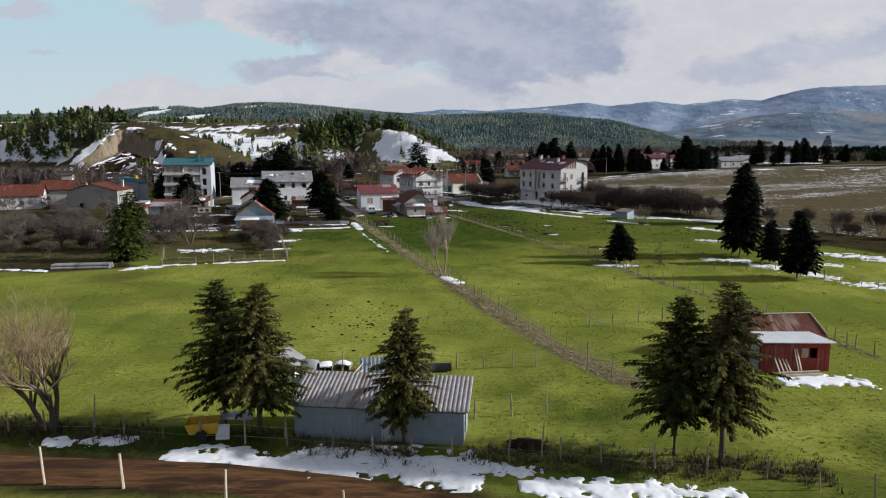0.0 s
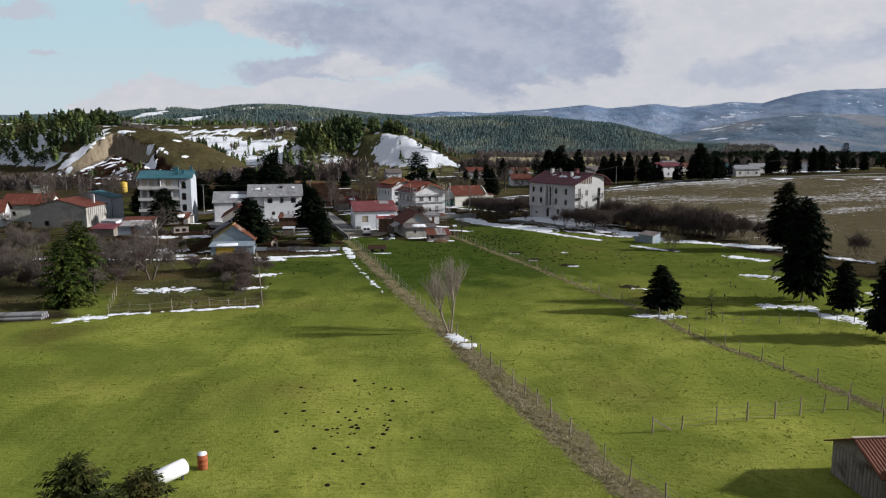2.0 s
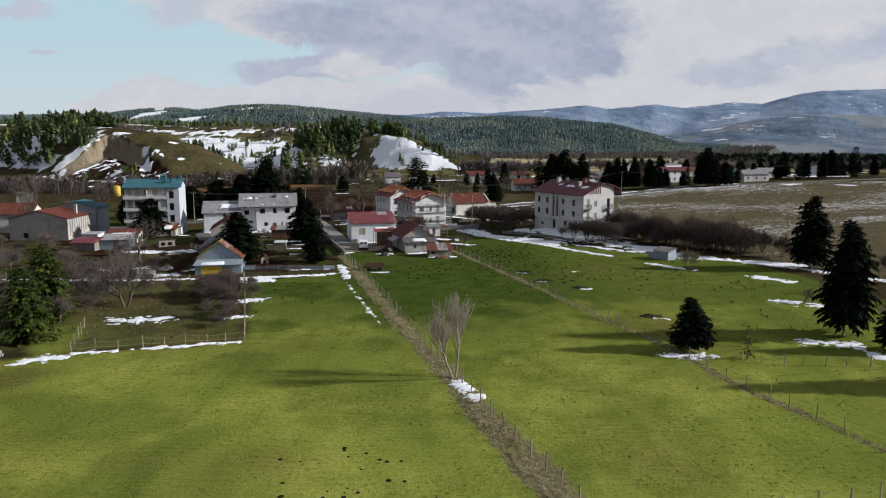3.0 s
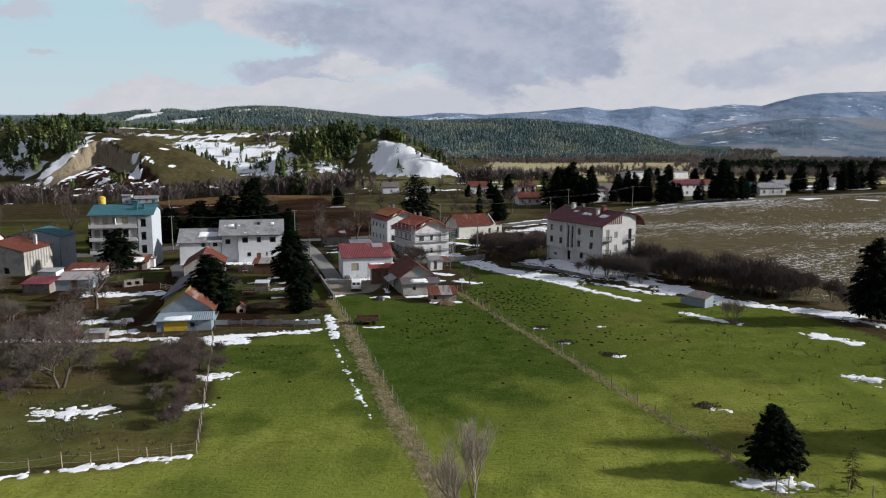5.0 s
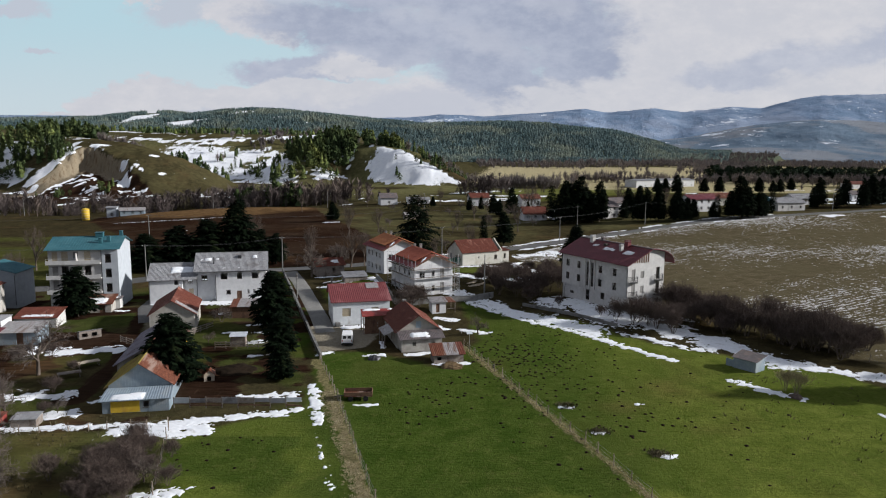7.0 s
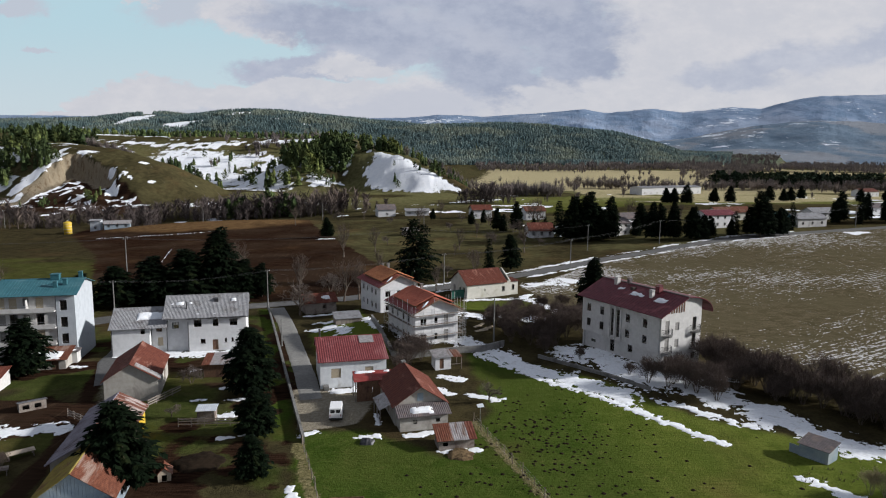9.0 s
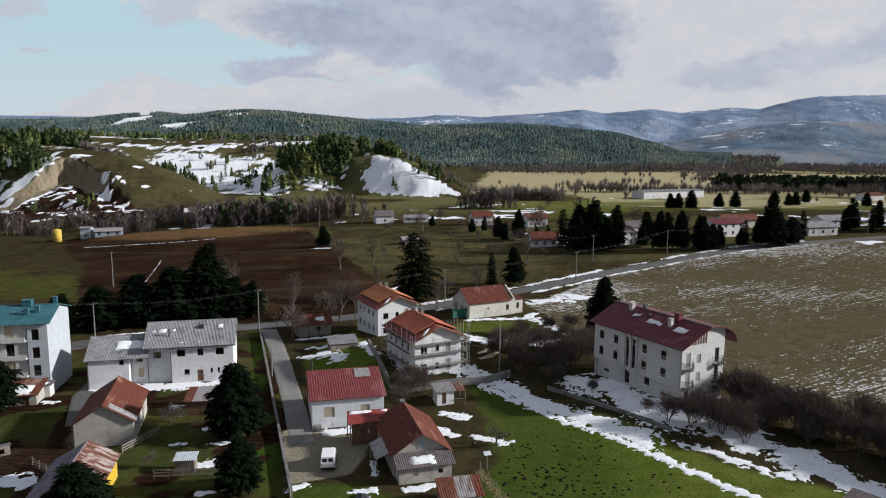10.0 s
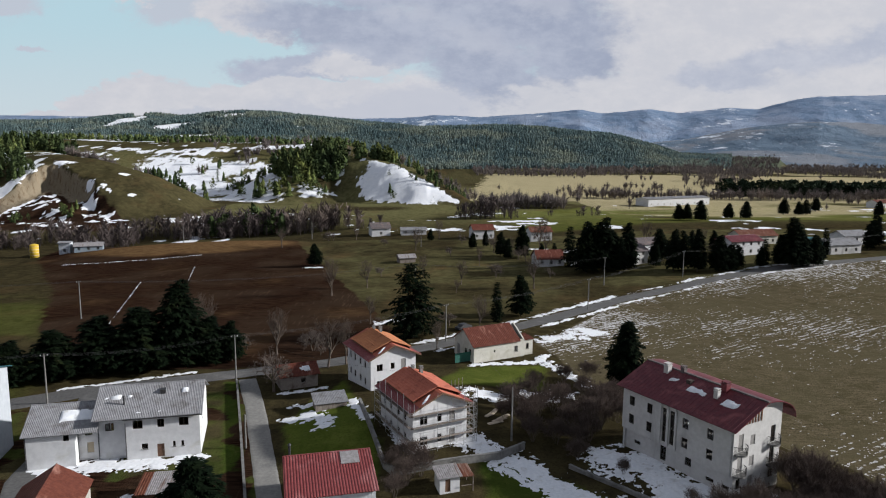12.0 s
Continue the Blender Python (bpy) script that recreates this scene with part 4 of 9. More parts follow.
ROAD = [settle(*q)[:2] for q in [(-130, 196), (-100, 207), (-73, 217.5), (-46, 228.5), (-24, 238.5), (-6, 249), (18, 268.5), (49, 297.8), (85, 327), (114, 348.5), (150, 367), (190, 384), (300, 430), (420, 470)]]
strip("road", "grey asphalt village road with worn edges", ROAD, 5.2, "asphalt", 0.02)
strip("lane", "pale concrete lane between a low wall and houses", [(-39, 227.5), (-34.2, 214), (-29.8, 200), (-24.2, 182), (-21.5, 172)], 3.3, "lane", 0.03)
strip("driveway", "dark worn asphalt drive between two houses", [(-52.6, 177), (-57.4, 188), (-60.6, 203), (-63.5, 220)], 3.6, "asphalt", 0.03)
strip("dirt_track", "muddy brown dirt track with wheel ruts", [(-160, 37), (-60, 34.4), (-23, 33.2), (-11.6, 32.3), (-4.6, 31.0), (3, 28.2), (16, 24.4), (40, 19), (120, 0)], 2.9, "mud", 0.03, 0.5, ruts=(-0.8, 0.8))


# ---- far mountains ----
def range_mesh(name, label, rows, dist, depth, mat, seed, rough_h):
    u, s = skyline(rows)
    us = np.linspace(u[0], u[-1], 420)
    ds = np.linspace(dist - depth, dist + 200, 60)
    F = Field(seed)
    U, D = np.meshgrid(us, ds, indexing="ij")
    X, Y = VX + U * D, VY + D
    crest = VZ + np.interp(U, u, s) * dist
    up = smooth01(dist - depth, dist, D)
    Z = crest * up + (F.at(X, Y, 420, 6) - 0.5) * rough_h * np.sin(np.pi * np.clip(up, 0, 1)) + (F.at(X, Y, 60, 4) - 0.5) * rough_h * 0.12
    Z = np.where(D > dist, Z - (D - dist) * 0.6, Z)
    me = grid_mesh(name, us, ds, Z, mat)
    co = np.stack([X.ravel(), Y.ravel(), Z.ravel()], -1).astype(np.float32)
    me.vertices.foreach_set("co", co.ravel())
    me.update()
    return tagged(new(name, me), label, "mountain", kind="structure")


def hazed_wood(name, c1, c2, c3, lo, hi, snow_lo):
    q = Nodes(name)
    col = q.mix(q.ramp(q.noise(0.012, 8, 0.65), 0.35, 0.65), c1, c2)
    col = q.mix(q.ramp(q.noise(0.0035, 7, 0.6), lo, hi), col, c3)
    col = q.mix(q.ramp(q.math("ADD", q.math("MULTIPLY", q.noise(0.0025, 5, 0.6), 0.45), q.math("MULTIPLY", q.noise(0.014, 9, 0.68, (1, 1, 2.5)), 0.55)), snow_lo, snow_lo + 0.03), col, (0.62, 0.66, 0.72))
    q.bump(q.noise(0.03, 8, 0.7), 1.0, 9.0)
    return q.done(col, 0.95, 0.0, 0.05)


# distance haze is put into these blue base colours
M["mountain_far"] = hazed_wood("mountain_far", (0.125, 0.185, 0.275), (0.185, 0.245, 0.345), (0.235, 0.285, 0.375), 0.48, 0.62, 0.585)
M["mountain_mid"] = hazed_wood("mountain_mid", (0.085, 0.125, 0.175), (0.125, 0.168, 0.22), (0.185, 0.200, 0.225), 0.46, 0.58, 0.575)
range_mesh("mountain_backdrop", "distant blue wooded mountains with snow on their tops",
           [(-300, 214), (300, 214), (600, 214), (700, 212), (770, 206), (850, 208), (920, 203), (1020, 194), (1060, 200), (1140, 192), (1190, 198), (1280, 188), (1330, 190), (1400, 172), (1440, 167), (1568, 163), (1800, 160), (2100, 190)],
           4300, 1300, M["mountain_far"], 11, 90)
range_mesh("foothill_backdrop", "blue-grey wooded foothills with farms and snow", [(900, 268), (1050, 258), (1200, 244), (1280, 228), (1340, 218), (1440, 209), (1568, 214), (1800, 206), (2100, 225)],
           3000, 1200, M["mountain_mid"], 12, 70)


# ---- snow ----
def snow_patch(pts, width, seed, cell=0.28, rag=0.9, thick=0.16, grain=1.6, label="", spots=0.0, name="snow_patch"):
    """Thawing snow along pts, ragged at the rim and raised over the grass."""
    F = Field(seed)
    X = [p[0] for p in pts]
    Y = [p[1] for p in pts]
    xs, ys = np.arange(min(X) - width * 1.6, max(X) + width * 1.6, cell), np.arange(min(Y) - width * 1.6, max(Y) + width * 1.6, cell)
    x, y = np.meshgrid(xs, ys, indexing="ij")
    f = (1.05 if "bank" in label else 0.72) - line_distance(pts, x, y) / (1.4 * width)
    calm = 0.5 if pts[0][1] > 120 and not spots else 1.0
    f = f + (F.at(x, y, grain, 4) - 0.5) * 2 * rag * (0.6 + 0.4 * calm) + (F.at(x + 50, y, 0.9, 4) - 0.5) * 1.7 * calm + (F.at(x, y + 70, 0.36, 2) - 0.5) * 1.5 * calm - spots
    f[0], f[-1], f[:, 0], f[:, -1] = -1, -1, -1, -1
    top = smooth01(0.0, 0.6, f)
    z = height(x, y) + np.where(f > 0, 0.02 + thick * top + (F.at(x, y, 0.5, 3) - 0.5) * 0.05 * top, -0.04)
    k = np.maximum(np.maximum(f[:-1, :-1], f[1:, :-1]), np.maximum(f[:-1, 1:], f[1:, 1:])) > 0
    if not k.any():
        return None
    me = grid_mesh(name, xs, ys, z, M["snow"], k)
    return tagged(new(name, me), label or "ragged patch of thawing snow on the grass", "snow", "snow remains", "stuff")


SNOW = [
    ([(-13.8, 34.7), (-10, 33.9), (-6, 33.4), (-2.5, 33.2), (1.0, 32.0)], 0.72, 0.6, "bank of melting snow along the dirt track"),
    ([(-12.9, 35.7), (-10.4, 35.4)], 0.45, 0.9, ""), ([(-6.4, 35.2), (-3, 34.7), (1.2, 33.9)], 0.8, 0.5, "bank of snow before the metal barn"),
    ([(1.0, 33.4), (4.4, 32.8)], 0.5, 0.9, ""), ([(5.0, 31.2), (7.4, 31.2), (10.0, 31.0)], 0.85, 0.5, "bank of melting snow below the firs"),
    ([(11.2, 31.0), (13.6, 30.4)], 0.5, 0.9, ""),
    ([(-21.5, 36.4), (-17.5, 36.6)], 0.5, 1.2, ""),
    ([(25.0, 46.3), (28.2, 46.6)], 1.0, 0.6, "snow left before the tin shed"),
    ([(0.3, 85.5), (1.8, 81)], 0.55, 0.8, ""),
    ([(-38, 92.9), (-30, 95.2), (-23, 97.4)], 0.42, 0.8, "strip of snow along the garden's edge"),
    ([(-41.5, 90.4), (-39.0, 91.6)], 0.9, 0.7, ""), ([(-62, 90.5), (-52, 88.6)], 0.5, 0.8, ""),
    ([(-40.5, 106.5), (-34.5, 107.5)], 1.2, 0.9, ""), ([(-29, 117), (-25.5, 118)], 0.8, 1.0, ""), ([(-28, 108), (-25, 109)], 0.5, 1.1, ""),
    ([(-68, 131.2), (-52, 131.4), (-40, 132.2), (-32, 133.3)], 0.75, 0.7, "strip of snow along the gardens"),
    ([(-32, 133.4), (-25, 135.6), (-19, 137.6)], 0.85, 0.6, "strip of snow below the garden fence"),
    ([(-31, 131.8), (-29, 132.0)], 1.7, 1.0, ""), ([(-36.8, 130.5), (-32, 131.5)], 1.3, 1.3, ""),
    ([(-18.9, 146), (-17.6, 140.5), (-16.2, 134)], 0.6, 1.1, ""), ([(-15.9, 131), (-12.4, 119), (-8.2, 105)], 0.35, 1.0, "broken line of snow along the fence"),
    ([(-12.6, 139.4), (-10.4, 139.6)], 0.4, 0.5, ""),
    ([(21.6, 93), (25.6, 93.4)], 0.8, 0.6, "snow in the shade of a small fir"), ([(38.2, 98.4), (42.8, 97.2)], 0.9, 0.7, ""), ([(43.0, 94), (45.5, 90), (48, 84)], 1.0, 0.8, ""),
    ([(49, 80), (52, 77), (60, 73)], 1.3, 0.8, ""), ([(48, 97), (54, 93)], 1.0, 1.0, ""), ([(57, 104), (66, 96)], 1.6, 1.0, ""), ([(60, 88), (70, 84)], 1.4, 1.0, ""),
    ([(45, 118), (49, 115)], 1.0, 0.9, ""), ([(50, 136), (53.5, 132.6)], 1.1, 0.8, "snow beside a tall fir"),
    ([(2, 194), (8, 187), (14, 179.5), (21, 172), (27, 163.5), (31, 158)], 0.75, 0.9, "snow along the ditch"),
    ([(1, 197.5), (6, 193), (11, 186.5), (17, 180.5), (23, 173)], 2.1, 0.7, "broad band of snow along the ditch"),
    ([(20.0, 193.4), (24, 187), (29, 179)], 3.5, 0.5, "snow before the apartment house"),
    ([(33, 177.5), (36, 173.5), (40, 168.5), (44, 161), (47, 157)], 3.0, 0.7, "broad band of snow along the thicket"),
    ([(28, 172), (33, 167), (37, 163)], 0.9, 1.1, ""), ([(38, 182.5), (42, 180)], 1.1, 1.0, ""),
    ([(36.5, 148.5), (38.8, 144.6), (42, 142.4)], 0.85, 0.8, "snow round the tin hut"), ([(48, 156), (54, 152), (62, 148.5)], 1.6, 0.9, ""), ([(55, 150.5), (64, 141), (71, 131)], 0.9, 1.2, ""),
    ([(1.5, 173.5), (4.8, 172.2)], 0.95, 0.7, ""), ([(-3.0, 182.2), (0.0, 180.8)], 0.9, 0.7, "snow by the wooden hut"), ([(-3.8, 177), (-1.8, 174.5)], 0.7, 0.9, ""),
    ([(-18.8, 175.4), (-13.6, 176.4)], 0.95, 0.4, "snow below the metal-walled house"), ([(-7.6, 159.5), (-3.4, 160.7)], 0.55, 0.5, ""),
    ([(-3.2, 155), (1.0, 155.4)], 0.6, 0.8, ""), ([(-13.6, 158.8), (-11.4, 159.3)], 0.7, 0.8, ""), ([(-11.9, 166.6), (-11.3, 163.2)], 0.4, 0.5, ""), ([(-20.2, 159.6), (-19.0, 160.6)], 0.65, 0.7, ""),
    ([(-56.6, 194.4), (-57.2, 190.8), (-54, 191)], 0.7, 0.7, ""), ([(-56, 190.8), (-47, 192.4), (-38.6, 194.4)], 2.1, 0.5, "snow before the white house"),
    ([(-49, 195.6), (-48, 195.4)], 0.7, 0.6, ""),
    ([(-39.3, 187), (-38.9, 187.6)], 0.7, 0.8, ""), ([(-42.5, 184), (-41.5, 184.5)], 0.5, 0.8, ""), ([(-35, 176.5), (-32, 177.4)], 0.6, 0.8, ""), ([(-34.4, 164.6), (-28.4, 167)], 0.85, 0.7, ""),
    ([(-33, 171.5), (-30, 172.0)], 0.45, 0.9, ""), ([(-38, 171), (-36.5, 171.3)], 0.4, 0.9, ""), ([(-30, 158.6), (-26.5, 159.8)], 0.5, 1.0, ""),
    ([(-27, 141.5), (-20.5, 143)], 0.7, 1.2, ""), ([(-62, 160), (-55, 159.5), (-51, 161)], 1.5, 0.9, "snow in the orchard"),
    ([(-47.8, 135.2), (-44.6, 136)], 1.1, 0.5, ""), ([(-43.6, 139.5), (-41.8, 144)], 0.7, 0.6, "snow below the blue tin shed"), ([(-58, 140), (-48, 142)], 1.2, 1.2, ""),
    ([(-50.6, 178), (-49.2, 182)], 0.5, 0.9, ""), ([(-52.5, 187), (-51.5, 189)], 0.8, 0.8, ""), ([(-62, 185.5), (-60.4, 185.6)], 0.7, 0.5, ""),
    ([(-27.2, 207.5), (-23.2, 208.5), (-21, 204)], 1.4, 0.8, ""), ([(-27.5, 213.4), (-25.2, 213.2)], 1.1, 0.6, ""), ([(-18.2, 213.5), (-15, 205)], 0.8, 1.0, ""), ([(-31, 220), (-24, 222.6)], 0.7, 0.5, ""),
    ([(-11.4, 205), (-9.4, 196.5)], 0.7, 1.0, ""), ([(-8, 195), (2, 198.5)], 0.6, 0.9, ""),
    ([(3, 236.5), (16, 238.5), (18.5, 243)], 0.9, 0.7, "snow along the low house"), ([(17, 240), (22, 228), (24, 222)], 1.0, 1.2, ""), ([(2, 216), (18, 220)], 2.0, 1.6, ""),
    ([(22, 256), (32, 262)], 3.0, 1.0, ""), ([(-18, 269), (-12, 274)], 1.2, 0.9, ""), ([(-51, 355), (-46.5, 355.5)], 1.1, 0.6, ""), ([(-152, 379), (-136, 382), (-121, 386), (-103, 395)], 0.8, 1.3, "broken line of snow between two fields"), ([(-20, 238), (-12, 244)], 0.4, 0.8, ""),
    ([(-70, 222), (-62, 225), (-50, 231)], 0.5, 1.2, ""), ([settle(-96, 318)[:2], settle(-89, 292)[:2], settle(-82, 266)[:2]], 0.2, 1.0, "broken thin line of snow in a furrow"), ([settle(-88.5, 345)[:2], settle(-77, 300)[:2]], 0.22, 1.0, "broken thin line of snow in a furrow"), ([(19.5, 126), (20.6, 125.8)], 0.45, 0.6, ""), ([(25.2, 108.6), (26.2, 108.2)], 0.45, 0.6, ""), ([(11.8, 139), (12.8, 138.8)], 0.4, 0.6, ""),
    ([(14.2, 131.5), (15, 131.4)], 0.5, 0.6, ""), ([(21, 140), (21.8, 140)], 0.3, 0.6, ""),
]
for i, (pts, w, rag, lab) in enumerate(SNOW):
    far = pts[0][1] > 150
    snow_patch(pts, w, 100 + i, 0.14 if far else (0.09 if pts[0][1] < 50 else 0.13), rag + 0.35, 0.05, 0.4 if "broken" in lab else max(0.8, w * 0.9), lab, 0.75 if "broken" in lab else 0.0)

# broken strips of snow along both edges of the road
for side, w in ((1, 1.0), (-1, 0.8)):
    edge_line = []
    for (ax, ay), (bx, by) in zip(ROAD[5:11], ROAD[6:12]):
        L = math.hypot(bx - ax, by - ay)
        edge_line.append((ax - side * 3.7 * (by - ay) / L, ay + side * 3.7 * (bx - ax) / L))
    snow_patch(edge_line, w, 300 + side, 0.3, 1.3, 0.08, 5.0, "broken strip of snow along the road's edge", 0.42)

# snow caught in the furrows of the stubble field
F = Field(77)
xs, ys = np.arange(16, 240, 0.2), np.arange(120, 385, 0.2)
x, y = np.meshgrid(xs, ys, indexing="ij")
across, along = x * 0.515 - y * 0.857, x * 0.857 + y * 0.515
inner = inside(STUBBLE, x, y)
row = np.cos(across * 4.9 + 2.5 * FB.at(x, y, 14, 2))
f = 0.05 * row + 0.34 * FC.at(across, along * 0.13, 0.36, 3) + 0.42 * FB.at(x, y, 0.34, 2) + 0.46 * FA.at(across, along * 0.3, 12, 5)
near_road = smooth01(30, 4, line_distance(ROAD, x, y))
f = f + 0.14 * near_road + 0.05 * smooth01(60, 15, np.abs(x * 0.72 - y * 0.69 + 95))
f = f - np.quantile(f[inner > 0.5], 0.948)
f = np.where(inner > 0.5, f, -1)
z = height(x, y) + np.where(f > 0, 0.035 + 0.12 * np.clip(f, 0, 0.3), -0.03)
k = np.maximum(np.maximum(f[:-1, :-1], f[1:, :-1]), np.maximum(f[:-1, 1:], f[1:, 1:])) > 0
tagged(new("field_snow", grid_mesh("field_snow", xs, ys, z, M["snow_field"], k)), "thin rows of old snow in the furrows of the stubble field", "snow", kind="stuff")


# ---- house parts ----
def wall(parent, mat, p0, p1, h, openings=(), base=0.0, th=0.28, gable=None, name="wall", frame_mat="frame_dark"):
    """A wall from p0 to p1 with its outer face on that line (outside lies to the right), its openings cut through,
    and a gable (along, height) on top. Openings: (along, sill, width, height, kind)."""
    p0, p1 = Vector((*p0, 0)), Vector((*p1, 0))
    L = (p1 - p0).length
    d = (p1 - p0) / L
    n = Vector((d.y, -d.x, 0))
    at = lambda a, z, i=0.0: p0 + d * a - n * i + Vector((0, 0, z))
    xs = sorted({0, L, *[o[0] for o in openings], *[o[0] + o[2] for o in openings]})
    zs = sorted({base, h, *[o[1] for o in openings], *[o[1] + o[3] for o in openings]})
    hole = lambda a, z: any(o[0] - 1e-6 <= a <= o[0] + o[2] + 1e-6 and o[1] - 1e-6 <= z <= o[1] + o[3] + 1e-6 for o in openings)
    mb = MB()
    for x0, x1 in zip(xs, xs[1:]):
        for z0, z1 in zip(zs, zs[1:]):
            if hole((x0 + x1) / 2, (z0 + z1) / 2):
                continue
            mb.quad(at(x0, z0), at(x1, z0), at(x1, z1), at(x0, z1))
            mb.quad(at(x1, z0, th), at(x0, z0, th), at(x0, z1, th), at(x1, z1, th))
    for x, z, w, k, kind in openings:
        mb.quad(at(x, z), at(x, z, th), at(x + w, z, th), at(x + w, z))
        mb.quad(at(x, z + k, th), at(x, z + k), at(x + w, z + k), at(x + w, z + k, th))
        mb.quad(at(x, z, th), at(x, z), at(x, z + k), at(x, z + k, th))
        mb.quad(at(x + w, z), at(x + w, z, th), at(x + w, z + k, th), at(x + w, z + k))
    mb.quad(at(0, h), at(L, h), at(L, h, th), at(0, h, th))
    mb.quad(at(0, base), at(0, h), at(0, h, th), at(0, base, th))
    mb.quad(at(L, base, th), at(L, h, th), at(L, h), at(L, base))
    if gable:
        for a, b in zip(gable, gable[1:]):
            mb.quad(at(a[0], h), at(b[0], h), at(*b), at(*a)) if a[1] > h and b[1] > h else mb.quad(*[q for q in (at(a[0], h), at(b[0], h), at(*b), at(*a)) if True][: 4])
            mb.quad(at(b[0], h, th), at(a[0], h, th), at(a[0], a[1], th), at(b[0], b[1], th))
            mb.quad(at(*a), at(*b), at(b[0], b[1], th), at(a[0], a[1], th))
    w_ob = part(name, mb, mat, parent)
    for x, z, w, k, kind in openings:
        opening(parent, at, d, n, x, z, w, k, kind, frame_mat)
    return w_ob


def opening(parent, at, d, n, x, z, w, k, kind, frame_mat):
    if kind == "open":
        return
    rec, f = 0.12, 0.07
    fr = MB()

    def bar(x0, z0, x1, z1, i0, i1):
        c = [at(a, b, i) for i in (i0, i1) for b in (z0, z1) for a in (x0, x1)]
        fr.add(c, [(0, 1, 3, 2), (4, 6, 7, 5), (0, 4, 5, 1), (2, 3, 7, 6), (0, 2, 6, 4), (1, 5, 7, 3)])

    if kind in ("door", "garage"):
        bar(x + 0.02, z, x + w - 0.02, z + k - 0.02, 0.10, 0.16)
        door = part("door", fr, "wood_brown" if kind == "door" else "tin_pale", parent)
        hd = MB().beam(at(x + w * 0.82, z + 1.0, 0.06), at(x + w * 0.90, z + 1.0, 0.06), 0.03, 0.03)
        part("handle", hd, "steel", door)
        return
    if kind in ("shut", "blind"):
        bar(x + 0.02, z + 0.02, x + w - 0.02, z + k - 0.02, 0.08, 0.13)
        sl = part("shutter", fr, "shutter" if kind == "shut" else "tan_blind", parent)
        ribs = MB()
        fr2 = max(3, int(k / 0.16))
        for q in range(fr2):
            zz = z + 0.05 + (k - 0.1) * q / fr2
            c = [at(a, b, i) for i in (0.06, 0.082) for b in (zz, zz + 0.05) for a in (x + 0.05, x + w - 0.05)]
            ribs.add(c, [(0, 1, 3, 2), (0, 4, 5, 1), (2, 3, 7, 6)])
        part("slat_panel", ribs, "shutter" if kind == "shut" else "tan_blind", sl)
        return
    bar(x, z, x + f, z + k, rec, rec + 0.06)
    bar(x + w - f, z, x + w, z + k, rec, rec + 0.06)
    bar(x + f, z, x + w - f, z + f, rec, rec + 0.06)
    bar(x + f, z + k - f, x + w - f, z + k, rec, rec + 0.06)
    if w > 0.7:
        bar(x + w / 2 - f / 2, z + f, x + w / 2 + f / 2, z + k - f, rec, rec + 0.06)
    if kind == "grid":
        for q in (1, 2, 3):
            bar(x + f, z + k * q / 4 - 0.03, x + w - f, z + k * q / 4 + 0.03, rec, rec + 0.06)
    win = part("window", fr, frame_mat, parent)
    pane = part("pane", MB().quad(at(x + f, z + f, rec + 0.03), at(x + w - f, z + f, rec + 0.03), at(x + w - f, z + k - f, rec + 0.03), at(x + f, z + k - f, rec + 0.03)), "glass", win)
    pane.visible_shadow = False
    if kind == "win":
        fr = MB()
        bar(x - 0.08, z - 0.07, x + w + 0.08, z, -0.07, 0.02)
        part("sill", fr, "concrete", win)


def slope(parent, mat, e0, e1, r1, r0, style="rib", pitch=0.25, wave=0.035, thick=0.06, name="roof", label=""):
    """One roof plane with its eave from e0 to e1 and its upper edge from r0 to r1."""
    e0, e1, r1, r0 = (Vector(p) for p in (e0, e1, r1, r0))
    nrm = (e1 - e0).cross(r0 - e0).normalized()
    if nrm.z < 0:
        nrm = -nrm
    L = (e1 - e0).length
    k = max(2, int(L / pitch))
    prof = []
    for i in range(k):
        if style == "rib":
            prof += [(i / k, 0), ((i + 0.35) / k, 0), ((i + 0.5) / k, wave), ((i + 0.85) / k, wave)]
        elif style == "seam":
            prof += [(i / k, 0), ((i + 0.06) / k, wave), ((i + 0.12) / k, 0)]
        else:
            prof += [((i + q / 4) / k, wave * (0.5 - 0.5 * math.cos(2 * math.pi * q / 4))) for q in range(4)]
    prof.append((1, 0))
    rows = max(1, int((r0 - e0).length / 0.42)) if style == "tile" else 1
    mb = MB()
    m = len(prof)
    steps = [(0.0, 0.0), (1.0, 0.0)] if rows == 1 else [(0.0, 0.0)] + [q for r in range(rows) for q in ((r / rows, 0.035), ((r + 1) / rows, 0.0))]
    vs = []
    for u, lift in steps:
        for s, hgt in prof:
            vs.append((e0.lerp(r0, u)).lerp(e1.lerp(r1, u), s) + nrm * (hgt + lift + thick))
    mb.add(vs, [(j * m + i, j * m + i + 1, (j + 1) * m + i + 1, (j + 1) * m + i) for j in range(len(steps) - 1) for i in range(m - 1)])
    mb.add([e0, e1, r1, r0, e0 + nrm * thick, e1 + nrm * thick, r1 + nrm * thick, r0 + nrm * thick],
           [(0, 3, 2, 1), (0, 1, 5, 4), (1, 2, 6, 5), (2, 3, 7, 6), (3, 0, 4, 7)])
    return part(name, mb, mat, parent, label)


